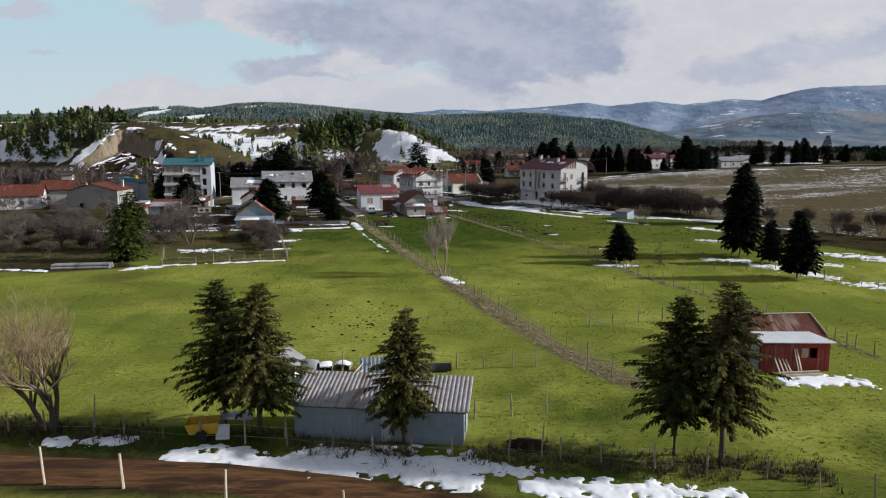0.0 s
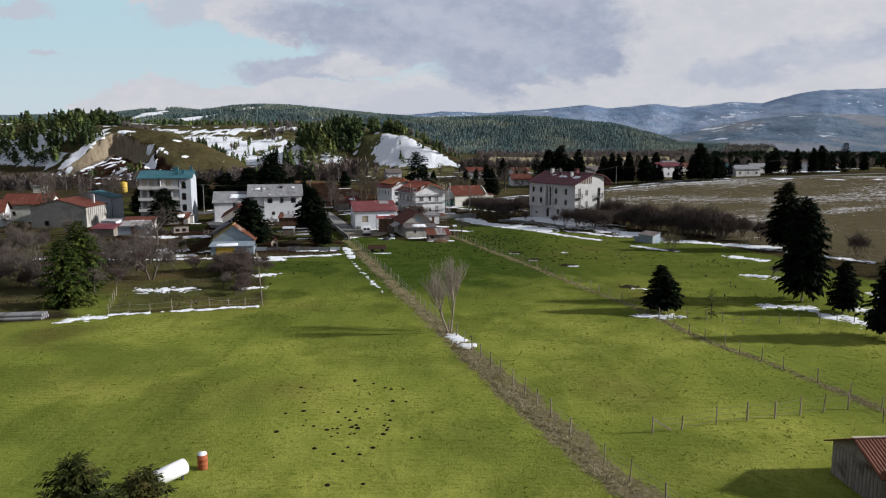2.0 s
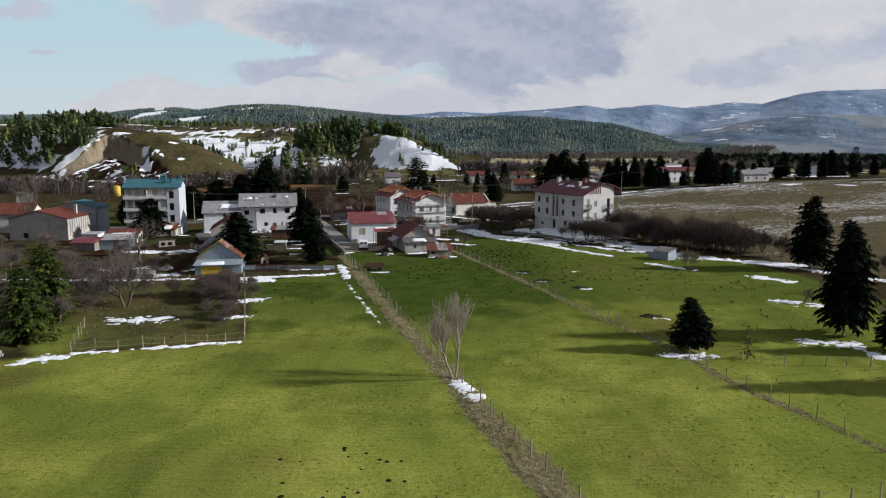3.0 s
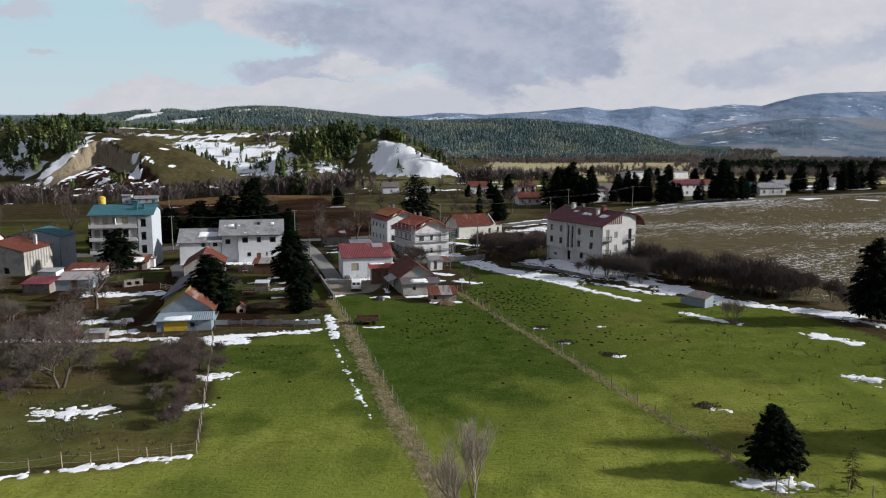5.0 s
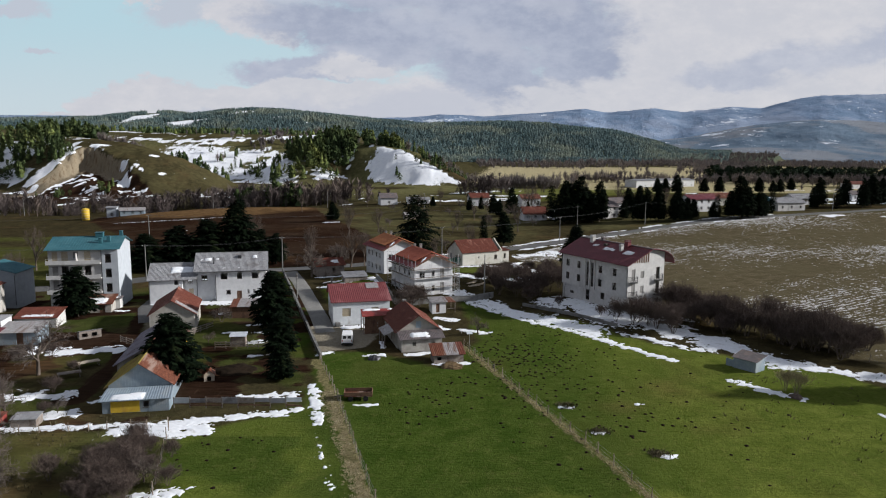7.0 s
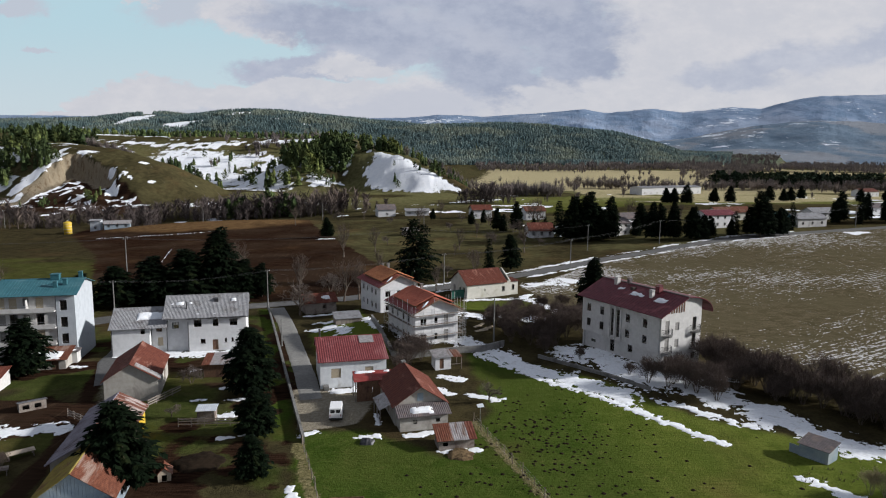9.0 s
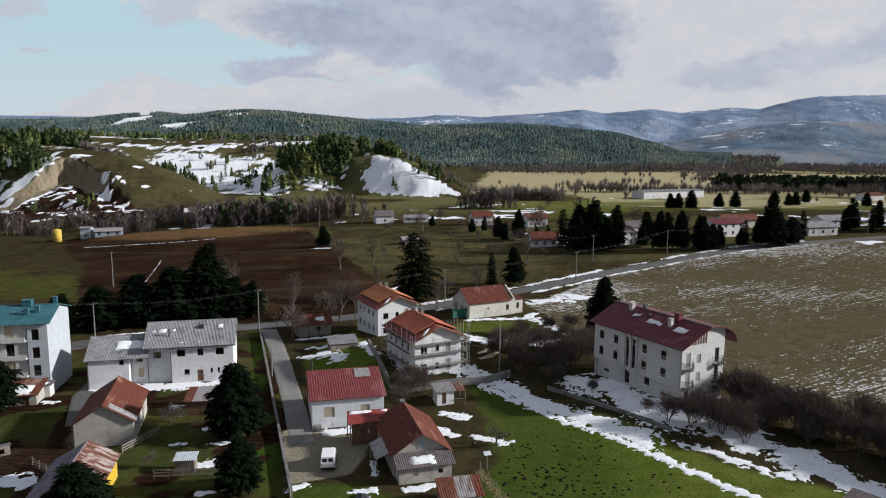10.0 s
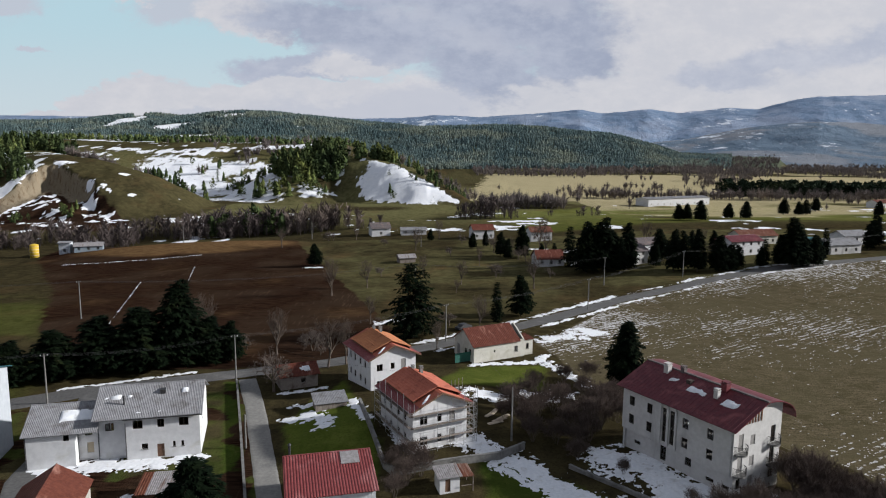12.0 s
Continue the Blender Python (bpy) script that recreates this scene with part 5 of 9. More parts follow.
def gable_roof(parent, mat, w, d, eave, ridge, over=0.4, along="x", style="rib", pitch=0.25, x0=0.0, y0=0.0, off=0.5, mat2=None, wave=0.035, ridge_mat=None):
    """Two slopes over the block x0..x0+w, y0..y0+d; off: where the ridge stands between the two eaves."""
    x1, y1 = x0 + w, y0 + d
    if along == "x":
        yr = y0 + d * off
        s0, s1 = (ridge - eave) / (yr - y0), (ridge - eave) / (y1 - yr)
        a, b = x0 - over, x1 + over
        slope(parent, mat, (a, y0 - over, eave - s0 * over), (b, y0 - over, eave - s0 * over), (b, yr, ridge), (a, yr, ridge), style, pitch, wave)
        slope(parent, mat2 or mat, (b, y1 + over, eave - s1 * over), (a, y1 + over, eave - s1 * over), (a, yr, ridge), (b, yr, ridge), style, pitch, wave)
        cap = MB().tube((a, yr, ridge + 0.07), (b, yr, ridge + 0.07), 0.09, n=6)
    else:
        xr = x0 + w * off
        s0, s1 = (ridge - eave) / (xr - x0), (ridge - eave) / (x1 - xr)
        a, b = y0 - over, y1 + over
        slope(parent, mat, (x0 - over, b, eave - s0 * over), (x0 - over, a, eave - s0 * over), (xr, a, ridge), (xr, b, ridge), style, pitch, wave)
        slope(parent, mat2 or mat, (x1 + over, a, eave - s1 * over), (x1 + over, b, eave - s1 * over), (xr, b, ridge), (xr, a, ridge), style, pitch, wave)
        cap = MB().tube((xr, a, ridge + 0.07), (xr, b, ridge + 0.07), 0.09, n=6)
    part("ridge_cap", cap, ridge_mat or mat, parent)


def block(parent, mat, w, d, h, x0=0.0, y0=0.0, base=-0.8, front=(), right=(), back=(), left=(), gx=None, gy=None, off=0.5, th=0.28, frame_mat="frame_dark"):
    """Four walls; gx: the ridge height over the left and right walls, gy: over the front and back walls."""
    x1, y1 = x0 + w, y0 + d
    gab = lambda L, z, o: [(0, h), (L * o, z), (L, h)] if z else None
    wall(parent, mat, (x0, y0), (x1, y0), h, front, base, th, gab(w, gy, off), frame_mat=frame_mat)
    wall(parent, mat, (x1, y0 + th), (x1, y1 - th), h, [(max(o[0] - th, 0.02), *o[1:]) for o in right], base, th, [(-th, h), (d * off - th, gx), (d - th, h)] if gx else None, frame_mat=frame_mat)
    wall(parent, mat, (x1, y1), (x0, y1), h, back, base, th, gab(w, gy, 1 - off), frame_mat=frame_mat)
    wall(parent, mat, (x0, y1 - th), (x0, y0 + th), h, [(max(o[0] - th, 0.02), *o[1:]) for o in left], base, th, [(-th, h), (d * (1 - off) - th, gx), (d - th, h)] if gx else None, frame_mat=frame_mat)
    # unseen near-black floor and ceiling slabs, added to darken windows and stop light leaks
    slabs = MB().box(x0 + th + 0.01, y0 + th + 0.01, 0.02, x1 - th - 0.01, y1 - th - 0.01, 0.08).box(x0 + th + 0.01, y0 + th + 0.01, h - 0.1, x1 - th - 0.01, y1 - th - 0.01, h - 0.02)
    if h > 4.4:
        slabs.box(x0 + th + 0.01, y0 + th + 0.01, h / 2 - 0.1, x1 - th - 0.01, y1 - th - 0.01, h / 2 + 0.05)
    part("floor_slab", slabs, "soil", parent)


def chimney(parent, x, y, z0, z1, s=0.5, mat="plaster_grey"):
    mb = MB().box(x - s / 2, y - s / 2, z0, x + s / 2, y + s / 2, z1)
    mb.box(x - s / 2 - 0.07, y - s / 2 - 0.07, z1, x + s / 2 + 0.07, y + s / 2 + 0.07, z1 + 0.09)
    c = part("chimney", mb, mat, parent)
    cap = MB()
    for a in (-1, 1):
        for b in (-1, 1):
            cap.box(x + a * s * 0.38 - 0.04, y + b * s * 0.38 - 0.04, z1 + 0.09, x + a * s * 0.38 + 0.04, y + b * s * 0.38 + 0.04, z1 + 0.3)
    cap.box(x - s / 2 - 0.05, y - s / 2 - 0.05, z1 + 0.3, x + s / 2 + 0.05, y + s / 2 + 0.05, z1 + 0.36)
    part("chimney_cap", cap, mat, c)


def stovepipe(parent, x, y, z0, z1, r=0.11, mat="metal_dark"):
    mb = MB().tube((x, y, z0), (x, y, z1), r, n=10).tube((x, y, z1 + 0.05), (x, y, z1 + 0.25), r * 1.7, r * 0.4, 10)
    part("stovepipe", mb, mat, parent)


def roof_snow(parent, corners, seed, thresh=0.0, thick=0.13):
    """Snow that lies on a roof plane within four corners given in the house's own frame."""
    a, b, c, d = (Vector(p) for p in corners)
    nrm = (b - a).cross(d - a).normalized()
    if nrm.z < 0:
        nrm = -nrm
    F = Field(seed)
    nu, nv = max(6, int((b - a).length / 0.22)), max(5, int((d - a).length / 0.22))
    vs, fs, val = [], [], []
    for i in range(nu + 1):
        for j in range(nv + 1):
            u, v = i / nu, j / nv
            p = a.lerp(b, u).lerp(d.lerp(c, u), v)
            e = min(u, 1 - u, 1.0) * (b - a).length, min(v, 1 - v) * (d - a).length
            f = min(1, min(e) / 0.5) - 0.55 + (F.at(np.array([p.x]), np.array([p.y + p.z]), 1.3, 3)[0] - 0.5) * 1.7 - thresh
            val.append(f)
            vs.append(p + nrm * ((0.07 + thick * min(1, max(0, f) * 2.2)) if f > 0 else -0.02))
    k = nv + 1
    for i in range(nu):
        for j in range(nv):
            q = (i * k + j, (i + 1) * k + j, (i + 1) * k + j + 1, i * k + j + 1)
            if max(val[t] for t in q) > 0:
                fs.append(q)
    if fs:
        part("roof_snow", MB().add(vs, fs), "snow", parent, "patch of snow lying on the roof", True)["kind"] = "stuff"


def balcony(parent, x0, x1, y0, y1, z, rail=0.95, mat="plaster_grey", bars=True, lip=0.16):
    b = part("balcony", MB().box(x0, y0, z - lip, x1, y1, z), mat, parent)
    if bars:
        r = MB().beam((x0, y0 + 0.04, z + rail), (x1, y0 + 0.04, z + rail), 0.06, 0.06)
        for x in (x0 + 0.04, x1 - 0.04):
            r.beam((x, y0 + 0.04, z + rail), (x, y1, z + rail), 0.06, 0.06)
        part("handrail", r, "metal_dark", b)
        bal = MB()
        for i in range(int((x1 - x0) / 0.16) + 1):
            xx = min(x0 + 0.04 + i * 0.16, x1 - 0.04)
            bal.tube((xx, y0 + 0.04, z), (xx, y0 + 0.04, z + rail), 0.022, n=4, caps=False)
        for i in range(int((y1 - y0) / 0.16) + 1):
            for xx in (x0 + 0.04, x1 - 0.04):
                bal.tube((xx, y0 + 0.04 + i * 0.16, z), (xx, y0 + 0.04 + i * 0.16, z + rail), 0.022, n=4, caps=False)
        part("railing", bal, "metal_dark", b)
    else:
        part("parapet", MB().box(x0, y0, z, x1, y0 + 0.1, z + rail * 0.62), mat, b)
        part("handrail", MB().beam((x0, y0 + 0.05, z + rail), (x1, y0 + 0.05, z + rail), 0.05, 0.05).beam((x0 + 0.1, y0 + 0.05, z + rail), (x0 + 0.1, y0 + 0.05, z + 0.5), 0.04, 0.04).beam((x1 - 0.1, y0 + 0.05, z + rail), (x1 - 0.1, y0 + 0.05, z + 0.5), 0.04, 0.04), "steel", b)


# ---- apartment house with the maroon roof ----
def apartment_house():
    h = thing("apartment_house", "pale four-storey apartment house with a maroon metal roof", "house", 21.9, 197.4, 1.5, -60.6)
    W, D, E, R, DW = 18.0, 10.0, 8.6, 10.95, 9.0
    lo, f1, f2 = 0.0, 3.3, 5.9
    win = lambda x, z: (x, z, 0.95, 1.35, "dark")
    top = [win(x, z) for z in (f1, f2) for x in (1.2, 4.4, 10.4, 14.2)]
    top += [(7.1, 2.9, 0.75, 4.6, "grid"), (8.4, 2.9, 0.75, 4.6, "grid")]
    endw = [(0.9, 5.35, 0.9, 2.2, "shut"), (0.9, 2.65, 0.9, 2.2, "shut"), (3.1, 5.8, 0.9, 1.3, "shut"), (3.1, 3.1, 0.9, 1.3, "shut"), (7.0, 5.35, 0.9, 2.2, "dark"), (7.0, 2.65, 0.9, 2.2, "dark"),
            (3.1, 0.7, 0.9, 1.2, "shut"), (0.9, 0.6, 0.8, 1.3, "dark"), (7.0, 0.7, 0.9, 1.1, "dark")]
    # set-back ground floor, then the upper walls
    wall(h, "plaster_grey", (0.4, 0.5), (W - 0.1, 0.5), 2.4, [(1.6, 0.5, 1.1, 0.5, "dark"), (6.2, 0.0, 1.0, 2.0, "dark"), (10.3, 0.9, 1.0, 1.2, "dark"), (13.6, 0.3, 1.2, 0.5, "dark"), (16.0, 0.3, 1.0, 0.5, "dark")], -1.2)
    part("soffit", MB().box(0, 0.002, 2.3, W, 0.6, 2.42), "plaster_grey", h)
    wall(h, "plaster_grey", (0, 0), (W, 0), E, top, 2.42)
    wall(h, "plaster_grey", (W, 0.28), (W, DW), E, [(o[0] - 0.28, *o[1:]) for o in endw], -1.2, gable=[(-0.28, E), (D * 0.52 - 0.28, R), (DW - 0.28, R - 0.7)])
    wall(h, "plaster_grey", (W - 0.3, DW), (0, DW), E + 0.3, [win(3, f1), win(7, f1), win(11, f1), win(3, f2), win(7, f2), win(11, f2)], -1.2)
    wall(h, "plaster_grey", (0, DW - 0.28), (0, 0.28), E, [win(3, f1), win(3, f2), win(6.6, f2)], -1.2, gable=[(-0.28, R - 0.7), (DW - D * 0.52 - 0.28, R), (DW - 0.28, E)])
    part("stair_bay", MB().box(6.7, -0.22, 2.5, 7.0, 0.05, 8.0).box(9.3, -0.22, 2.5, 9.6, 0.05, 8.0).box(7.95, -0.22, 2.5, 8.3, 0.05, 8.0), "plaster_grey", h)
    o = 0.7
    sl = (R - E) / (D * 0.52)
    slope(h, "roof_maroon", (-o, -o, E - sl * o), (W + o, -o, E - sl * o), (W + o, D * 0.52, R), (-o, D * 0.52, R), "seam", 0.6, 0.03, 0.10)
    # the rear slope ends in a rounded eave
    y0, pts = D * 0.52, []
    for i in range(9):
        t = i / 8
        pts.append((y0 + (D + 0.9 - y0) * math.sin(t * math.pi / 2) ** 0.9, R + 0.12 - 2.6 * (1 - math.cos(t * math.pi / 2)) - 0.25 * t))
    mb = MB()
    vs = []
    for y, z in pts:
        vs += [(-o, y, z), (W + o, y, z), (W + o, y, z - 0.12), (-o, y, z - 0.12)]
    for i in range(8):
        for a, b in ((0, 1), (1, 2), (2, 3), (3, 0)):
            mb.f.append((i * 4 + a, i * 4 + 4 + a, i * 4 + 4 + b, i * 4 + b))
    mb.f += [(0, 1, 2, 3), (35, 34, 33, 32)]
    mb.v = vs
    part("roof", mb, "roof_maroon", h)
    part("ridge_cap", MB().box(-o, y0 - 0.15, R + 0.06, W + o, y0 + 0.25, R + 0.24), "roof_brown", h)
    # slatted attic front under the verge
    for i in range(7):
        y = 1.5 + i * 0.55
        part("gable_slat", MB().box(W - 0.02, y, E + 0.05, W + 0.08, y + 0.2, E - 0.1 + (y) * sl), "wood_brown", h)
    for x, y, z, s, mt in ((3.7, 4.4, 11.9, 0.75, "plaster_grey"), (5.7, 5.3, 11.9, 0.6, "roof_brown"), (12.9, 4.7, 12.0, 0.85, "roof_maroon"), (12.8, 3.2, 11.3, 0.6, "plaster_grey")):
        chimney(h, x, y, E + 0.3, z - 0.3, s, mt)
    part("skylight", MB().box(7.6, 3.6, E + 1.7, 8.3, 4.3, E + 2.25), "frame_dark", h)
    sz = lambda y: E + y * sl + 0.08
    for k, (x, y, w, d) in enumerate(((5.0, 3.0, 1.4, 1.0), (8.4, 2.5, 3.0, 1.0), (14.0, 2.3, 2.2, 1.3))):
        roof_snow(h, [(x, y, sz(y)), (x + w, y, sz(y)), (x + w, y + d, sz(y + d)), (x, y + d, sz(y + d))], 300 + k, -0.3)
    # rounded corner balconies on the end wall
    for z in (2.6, 5.3):
        for y in (0.2, 6.5):
            arc = [(W + 0.95 * math.sin(math.pi * q / 10), y + 0.95 - 0.95 * math.cos(math.pi * q / 10)) for q in range(11)]
            s = MB()
            k = len(arc)
            s.add([(a, b, z - 0.2) for a, b in arc] + [(a, b, z) for a, b in arc], [tuple(range(k - 1, -1, -1)), tuple(range(k, 2 * k))] + [(i, i + 1, k + i + 1, k + i) for i in range(k - 1)])
            b = part("balcony", s, "concrete", h)
            r, bl = MB(), MB()
            for (a0, b0), (a1, b1) in zip(arc, arc[1:]):
                r.beam((a0, b0, z + 0.95), (a1, b1, z + 0.95), 0.05, 0.05)
                for q in (0, 0.5):
                    bl.tube((a0 + (a1 - a0) * q, b0 + (b1 - b0) * q, z), (a0 + (a1 - a0) * q, b0 + (b1 - b0) * q, z + 0.95), 0.02, n=4, caps=False)
            part("handrail", r, "metal_dark", b)
            part("railing", bl, "metal_dark", b)
    part("drainpipe", MB().tube((W - 0.2, -0.08, E - 0.2), (W - 0.2, -0.08, 2.4), 0.05), "steel", h)
    part("floor_slab", MB().box(0.3, 0.55, 2.2, W - 0.3, DW - 0.3, 2.4).box(0.3, 0.3, 5.0, W - 0.3, DW - 0.3, 5.2), "concrete", h)


apartment_house()


# ---- white house of stepped blocks ----
def white_house():
    h = thing("white_house", "white two-storey house of stepped blocks under grey corrugated roofs", "house", -46.5, 194.0, 0.1, 13.3)
    E, R, D = 6.1, 8.7, 11.0
    front = [(1.0, 4.25, 1.25, 1.2, "dark"), (4.1, 4.25, 0.9, 1.2, "dark"), (6.9, 4.25, 1.25, 1.2, "dark"), (2.0, 1.3, 0.8, 0.8, "win"), (3.95, 0.05, 0.95, 1.85, "door"), (6.0, 1.35, 0.35, 0.75, "win"), (7.1, 1.35, 0.35, 0.75, "win")]
    block(h, "plaster_white", 9.6, D, E, front=front, gx=R, right=[(3, 3.6, 1, 1.2, "dark")])
    wall(h, "plaster_white", (-3.6, 1.0), (0, 1.0), 6.55, [(0.95, 3.9, 1.1, 1.1, "dark"), (0.8, 5.6, 0.6, 0.5, "dark")], -0.8)
    wall(h, "plaster_white", (-3.6, D), (-3.6, 1.28), 5.4, (), -0.8, gable=[(-0.28, E), (D * 0.5, R), (9.72, 6.5)])
    gable_roof(h, "roof_grey", 13.2, D, E, R, 0.45, "x", "wave", 0.22, -3.6, 0, wave=0.04)
    front = [(4.6, 3.55, 0.7, 0.95, "dark")]
    block(h, "plaster_white", 6.0, 10.0, 4.7, -12.1, -0.4, front=front, gx=7.0)
    wall(h, "plaster_white", (-6.1, 1.4), (-3.6, 1.4), 5.0, [(0.8, 3.4, 0.95, 1.2, "dark"), (1.0, 0.9, 0.85, 1.5, "blind")], -0.8)
    gable_roof(h, "roof_grey", 8.4, 10.0, 4.7, 7.0, 0.4, "x", "wave", 0.22, -12.1, -0.4, wave=0.04)
    s1, s2 = (R - E) / (D / 2), (7.0 - 4.7) / 5
    zz = lambda y: E + y * s1 + 0.09
    for k, (x, y, w, d) in enumerate(((-3.2, 2.9, 2.4, 0.9), (-0.2, 3.0, 0.9, 0.7), (7.0, 3.4, 0.9, 0.9), (1.4, 0.3, 4.6, 0.4))):
        roof_snow(h, [(x, y, zz(y)), (x + w, y, zz(y)), (x + w, y + d, zz(y + d)), (x, y + d, zz(y + d))], 320 + k, -0.15)
    za = lambda y: 4.7 + (y + 0.4) * s2 + 0.09
    roof_snow(h, [(-8.4, 1.2, za(1.2)), (-3.9, 1.2, za(1.2)), (-3.9, 3.3, za(3.3)), (-8.4, 3.3, za(3.3))], 330, 0.0)
    stovepipe(h, -0.3, 2.0, 6.4, 8.2)
    part("skylight", MB().box(4.2, 3.4, zz(3.4) - 0.1, 4.9, 4.4, zz(4.4) + 0.12), "metal_dark", h)
    for x in (0.08, -3.52, -6.02, -12.0):
        part("drainpipe", MB().tube((x, -0.06 if x > -1 else (-0.46 if x < -6.05 else 0.94), 5.2 if x > -6 else 4.4), (x, -0.06 if x > -1 else (-0.46 if x < -6.05 else 0.94), 0), 0.05), "metal_dark", h)
    part("gutter", MB().beam((-0.2, -0.5, E - 0.28), (10.05, -0.5, E - 0.28), 0.12, 0.1), "metal_dark", h)


white_house()


# ---- tall house with the teal roof ----
def teal_house():
    h = thing("apartment_block", "pale three-storey block with long balconies and a teal roof", "house", -75.1, 187.5, 0.1, 12.8)
    W, D, E, R, F = 12.0, 10.9, 10.9, 12.5, 9.2
    ops = []
    for i, z in enumerate((0.3, 2.9, 5.65, 8.35)):
        k = 1.5 if i == 0 else 2.05
        kinds = (("shut", "shut", "shut", "shut"), ("blind", "shut", "blind", "shut"), ("dark", "shut", "dark", "shut"), ("blind", "shut", "blind", "blind"))[i]
        ops += [(0.6, z, 1.0, k, kinds[3]), (2.2, z, 1.15, k, kinds[0]), (4.2, z + 0.7, 0.9, k - 0.75, kinds[1]), (6.1, z, 1.15, k, kinds[2])]
    stairs = [(0.55, z, 1.05, 1.7, "grid") for z in (2.6, 5.4, 8.2)]
    wall(h, "plaster_grey", (0, 0), (F, 0), E, ops, -1.0)
    wall(h, "plaster_blue", (F, -0.3), (W, -0.3), E, stairs, -1.0)
    wall(h, "plaster_blue", (F, 0.3), (F, -0.02), E, (), -1.0)
    wall(h, "plaster_blue", (W, -0.02), (W, D - 0.28), E, (), -1.0, gable=[(-0.28, E), (D * 0.5, R), (D - 0.28 + 0.02, E)])
    wall(h, "plaster_blue", (W, D), (0, D), E, (), -1.0)
    wall(h, "plaster_grey", (0, D - 0.28), (0, 0.28), E, (), -1.0, gable=[(-0.28, E), (D * 0.5, R), (D - 0.28, E)])
    for z in (2.8, 5.55, 8.3):
        balcony(h, -0.2, F - 0.1, -1.15, 0.0, z, 0.95, "plaster_grey", False)
        part("partition", MB().box(4.9, -1.05, z, 5.0, -0.002, z + 1.9), "plaster_grey", h)
    gable_roof(h, "roof_teal", W, D + 0.3, E, R, 0.5, "x", "seam", 0.5, 0, -0.3, wave=0.03)
    for x, y, z in ((8.6, 2.2, 12.6), (9.9, 2.9, 12.8), (11.4, 6.6, 13.4)):
        c = MB().box(x - 0.3, y - 0.3, E + 0.3, x + 0.3, y + 0.3, z).box(x - 0.36, y - 0.36, z, x + 0.36, y + 0.36, z + 0.08)
        part("chimney", c, "roof_teal", h)
    part("roof_hatch", MB().box(7.2, 4.6, R - 0.3, 8.5, 5.8, R + 0.8).box(7.1, 4.5, R + 0.8, 8.6, 5.9, R + 0.9), "roof_teal", h)
    part("porch", MB().box(9.4, -2.4, -0.6, 12.4, -0.32, 1.7), "plaster_grey", h)
    part("porch_roof", MB().box(9.1, -2.7, 1.7, 12.7, -0.32, 1.85), "roof_brown", h)
    roof_snow(h, [(9.4, -2.6, 1.8), (12.2, -2.6, 1.8), (12.2, -1.4, 1.8), (9.4, -1.4, 1.8)], 340, -0.3)
    part("drainpipe", MB().tube((F - 0.12, -0.08, E - 0.2), (F - 0.12, -0.08, 0.2), 0.05), "metal_dark", h)
    part("floor_slab", MB().box(0.3, 0.3, 2.6, W - 0.3, D - 0.3, 2.8).box(0.3, 0.3, 5.4, W - 0.3, D - 0.3, 5.6).box(0.3, 0.3, 8.1, W - 0.3, D - 0.3, 8.3), "concrete", h)


teal_house()


# ---- two villas under tile, the nearer one in scaffolding ----
def villa(x, y, rz, label, tile, z):
    h = thing("villa", label, "house", x, y, z, rz, "twin villas")
    W, D, E, R = 8.4, 11.2, 6.3, 8.2
    fr = [(1.1, 3.8, 1.1, 1.2, "dark"), (3.7, 3.9, 0.7, 1.1, "dark"), (1.1, 0.9, 1.1, 1.2, "dark"), (3.7, 1.0, 0.7, 1.1, "dark"), (5.6, 3.4, 0.9, 2.1, "shut"), (5.6, 0.5, 0.9, 2.1, "shut")]
    sd = [(a, z0, 0.8, 1.2, "dark") for a in (1.2, 3.4, 6.0, 8.2) for z0 in (0.9, 3.9)]
    block(h, "plaster_white", W, D, E, front=fr, left=sd, right=sd, gy=R, base=-1.6)
    o = 0.75
    sl = (R - E) / (W / 2)
    for sgn in (-1, 1):
        xe, xm, xr = (-o, 0.7, W / 2) if sgn < 0 else (W + o, W - 0.7, W / 2)
        ze, zm = E - sl * o, E + sl * 0.7
        a, b = ((D + o, -o) if sgn < 0 else (-o, D + o))
        slope(h, "roof_red", (xe, a, ze), (xe, b, ze), (xm, b, zm), (xm, a, zm), "tile", 0.3, 0.05)
        # the upper field of tiles is lifted over a row of low dormer lights
        slope(h, tile, (xm - sgn * -0.3, a + sgn * 1.6, zm + 0.45), (xm - sgn * -0.3, b - sgn * 1.6, zm + 0.45), (xr, b - sgn * 1.6, R + 0.42), (xr, a + sgn * 1.6, R + 0.42), "tile", 0.3, 0.05)
        slope(h, "roof_tile_new", (xm, a, zm), (xm, b, zm), (xr, b, R), (xr, a, R), "tile", 0.3, 0.05)
        part("dormer_front", MB().box(xm - 0.1, 1.0, zm - 0.1, xm + 0.1, D - 1.0, zm + 0.4), "wood_brown", h)
    part("ridge_cap", MB().tube((W / 2, 0.8, R + 0.5), (W / 2, D - 0.8, R + 0.5), 0.12), tile, h)
    chimney(h, 5.2, 8.2, 7.1, 9.0, 0.45, "concrete")
    chimney(h, 4.4, 9.4, 7.1, 8.9, 0.4, "concrete")
    part("eave_board", MB().beam((-o, -o, E - sl * o), (W / 2, -o, R), 0.06, 0.24).beam((W + o, -o, E - sl * o), (W / 2, -o, R), 0.06, 0.24), "wood_brown", h)
    roof_snow(h, [(1.0, -0.4, E + 0.6), (1.9, -0.4, E + 1.0), (3.4, 0.8, R - 0.35), (2.6, 0.8, R - 0.7)], 345, -0.3)
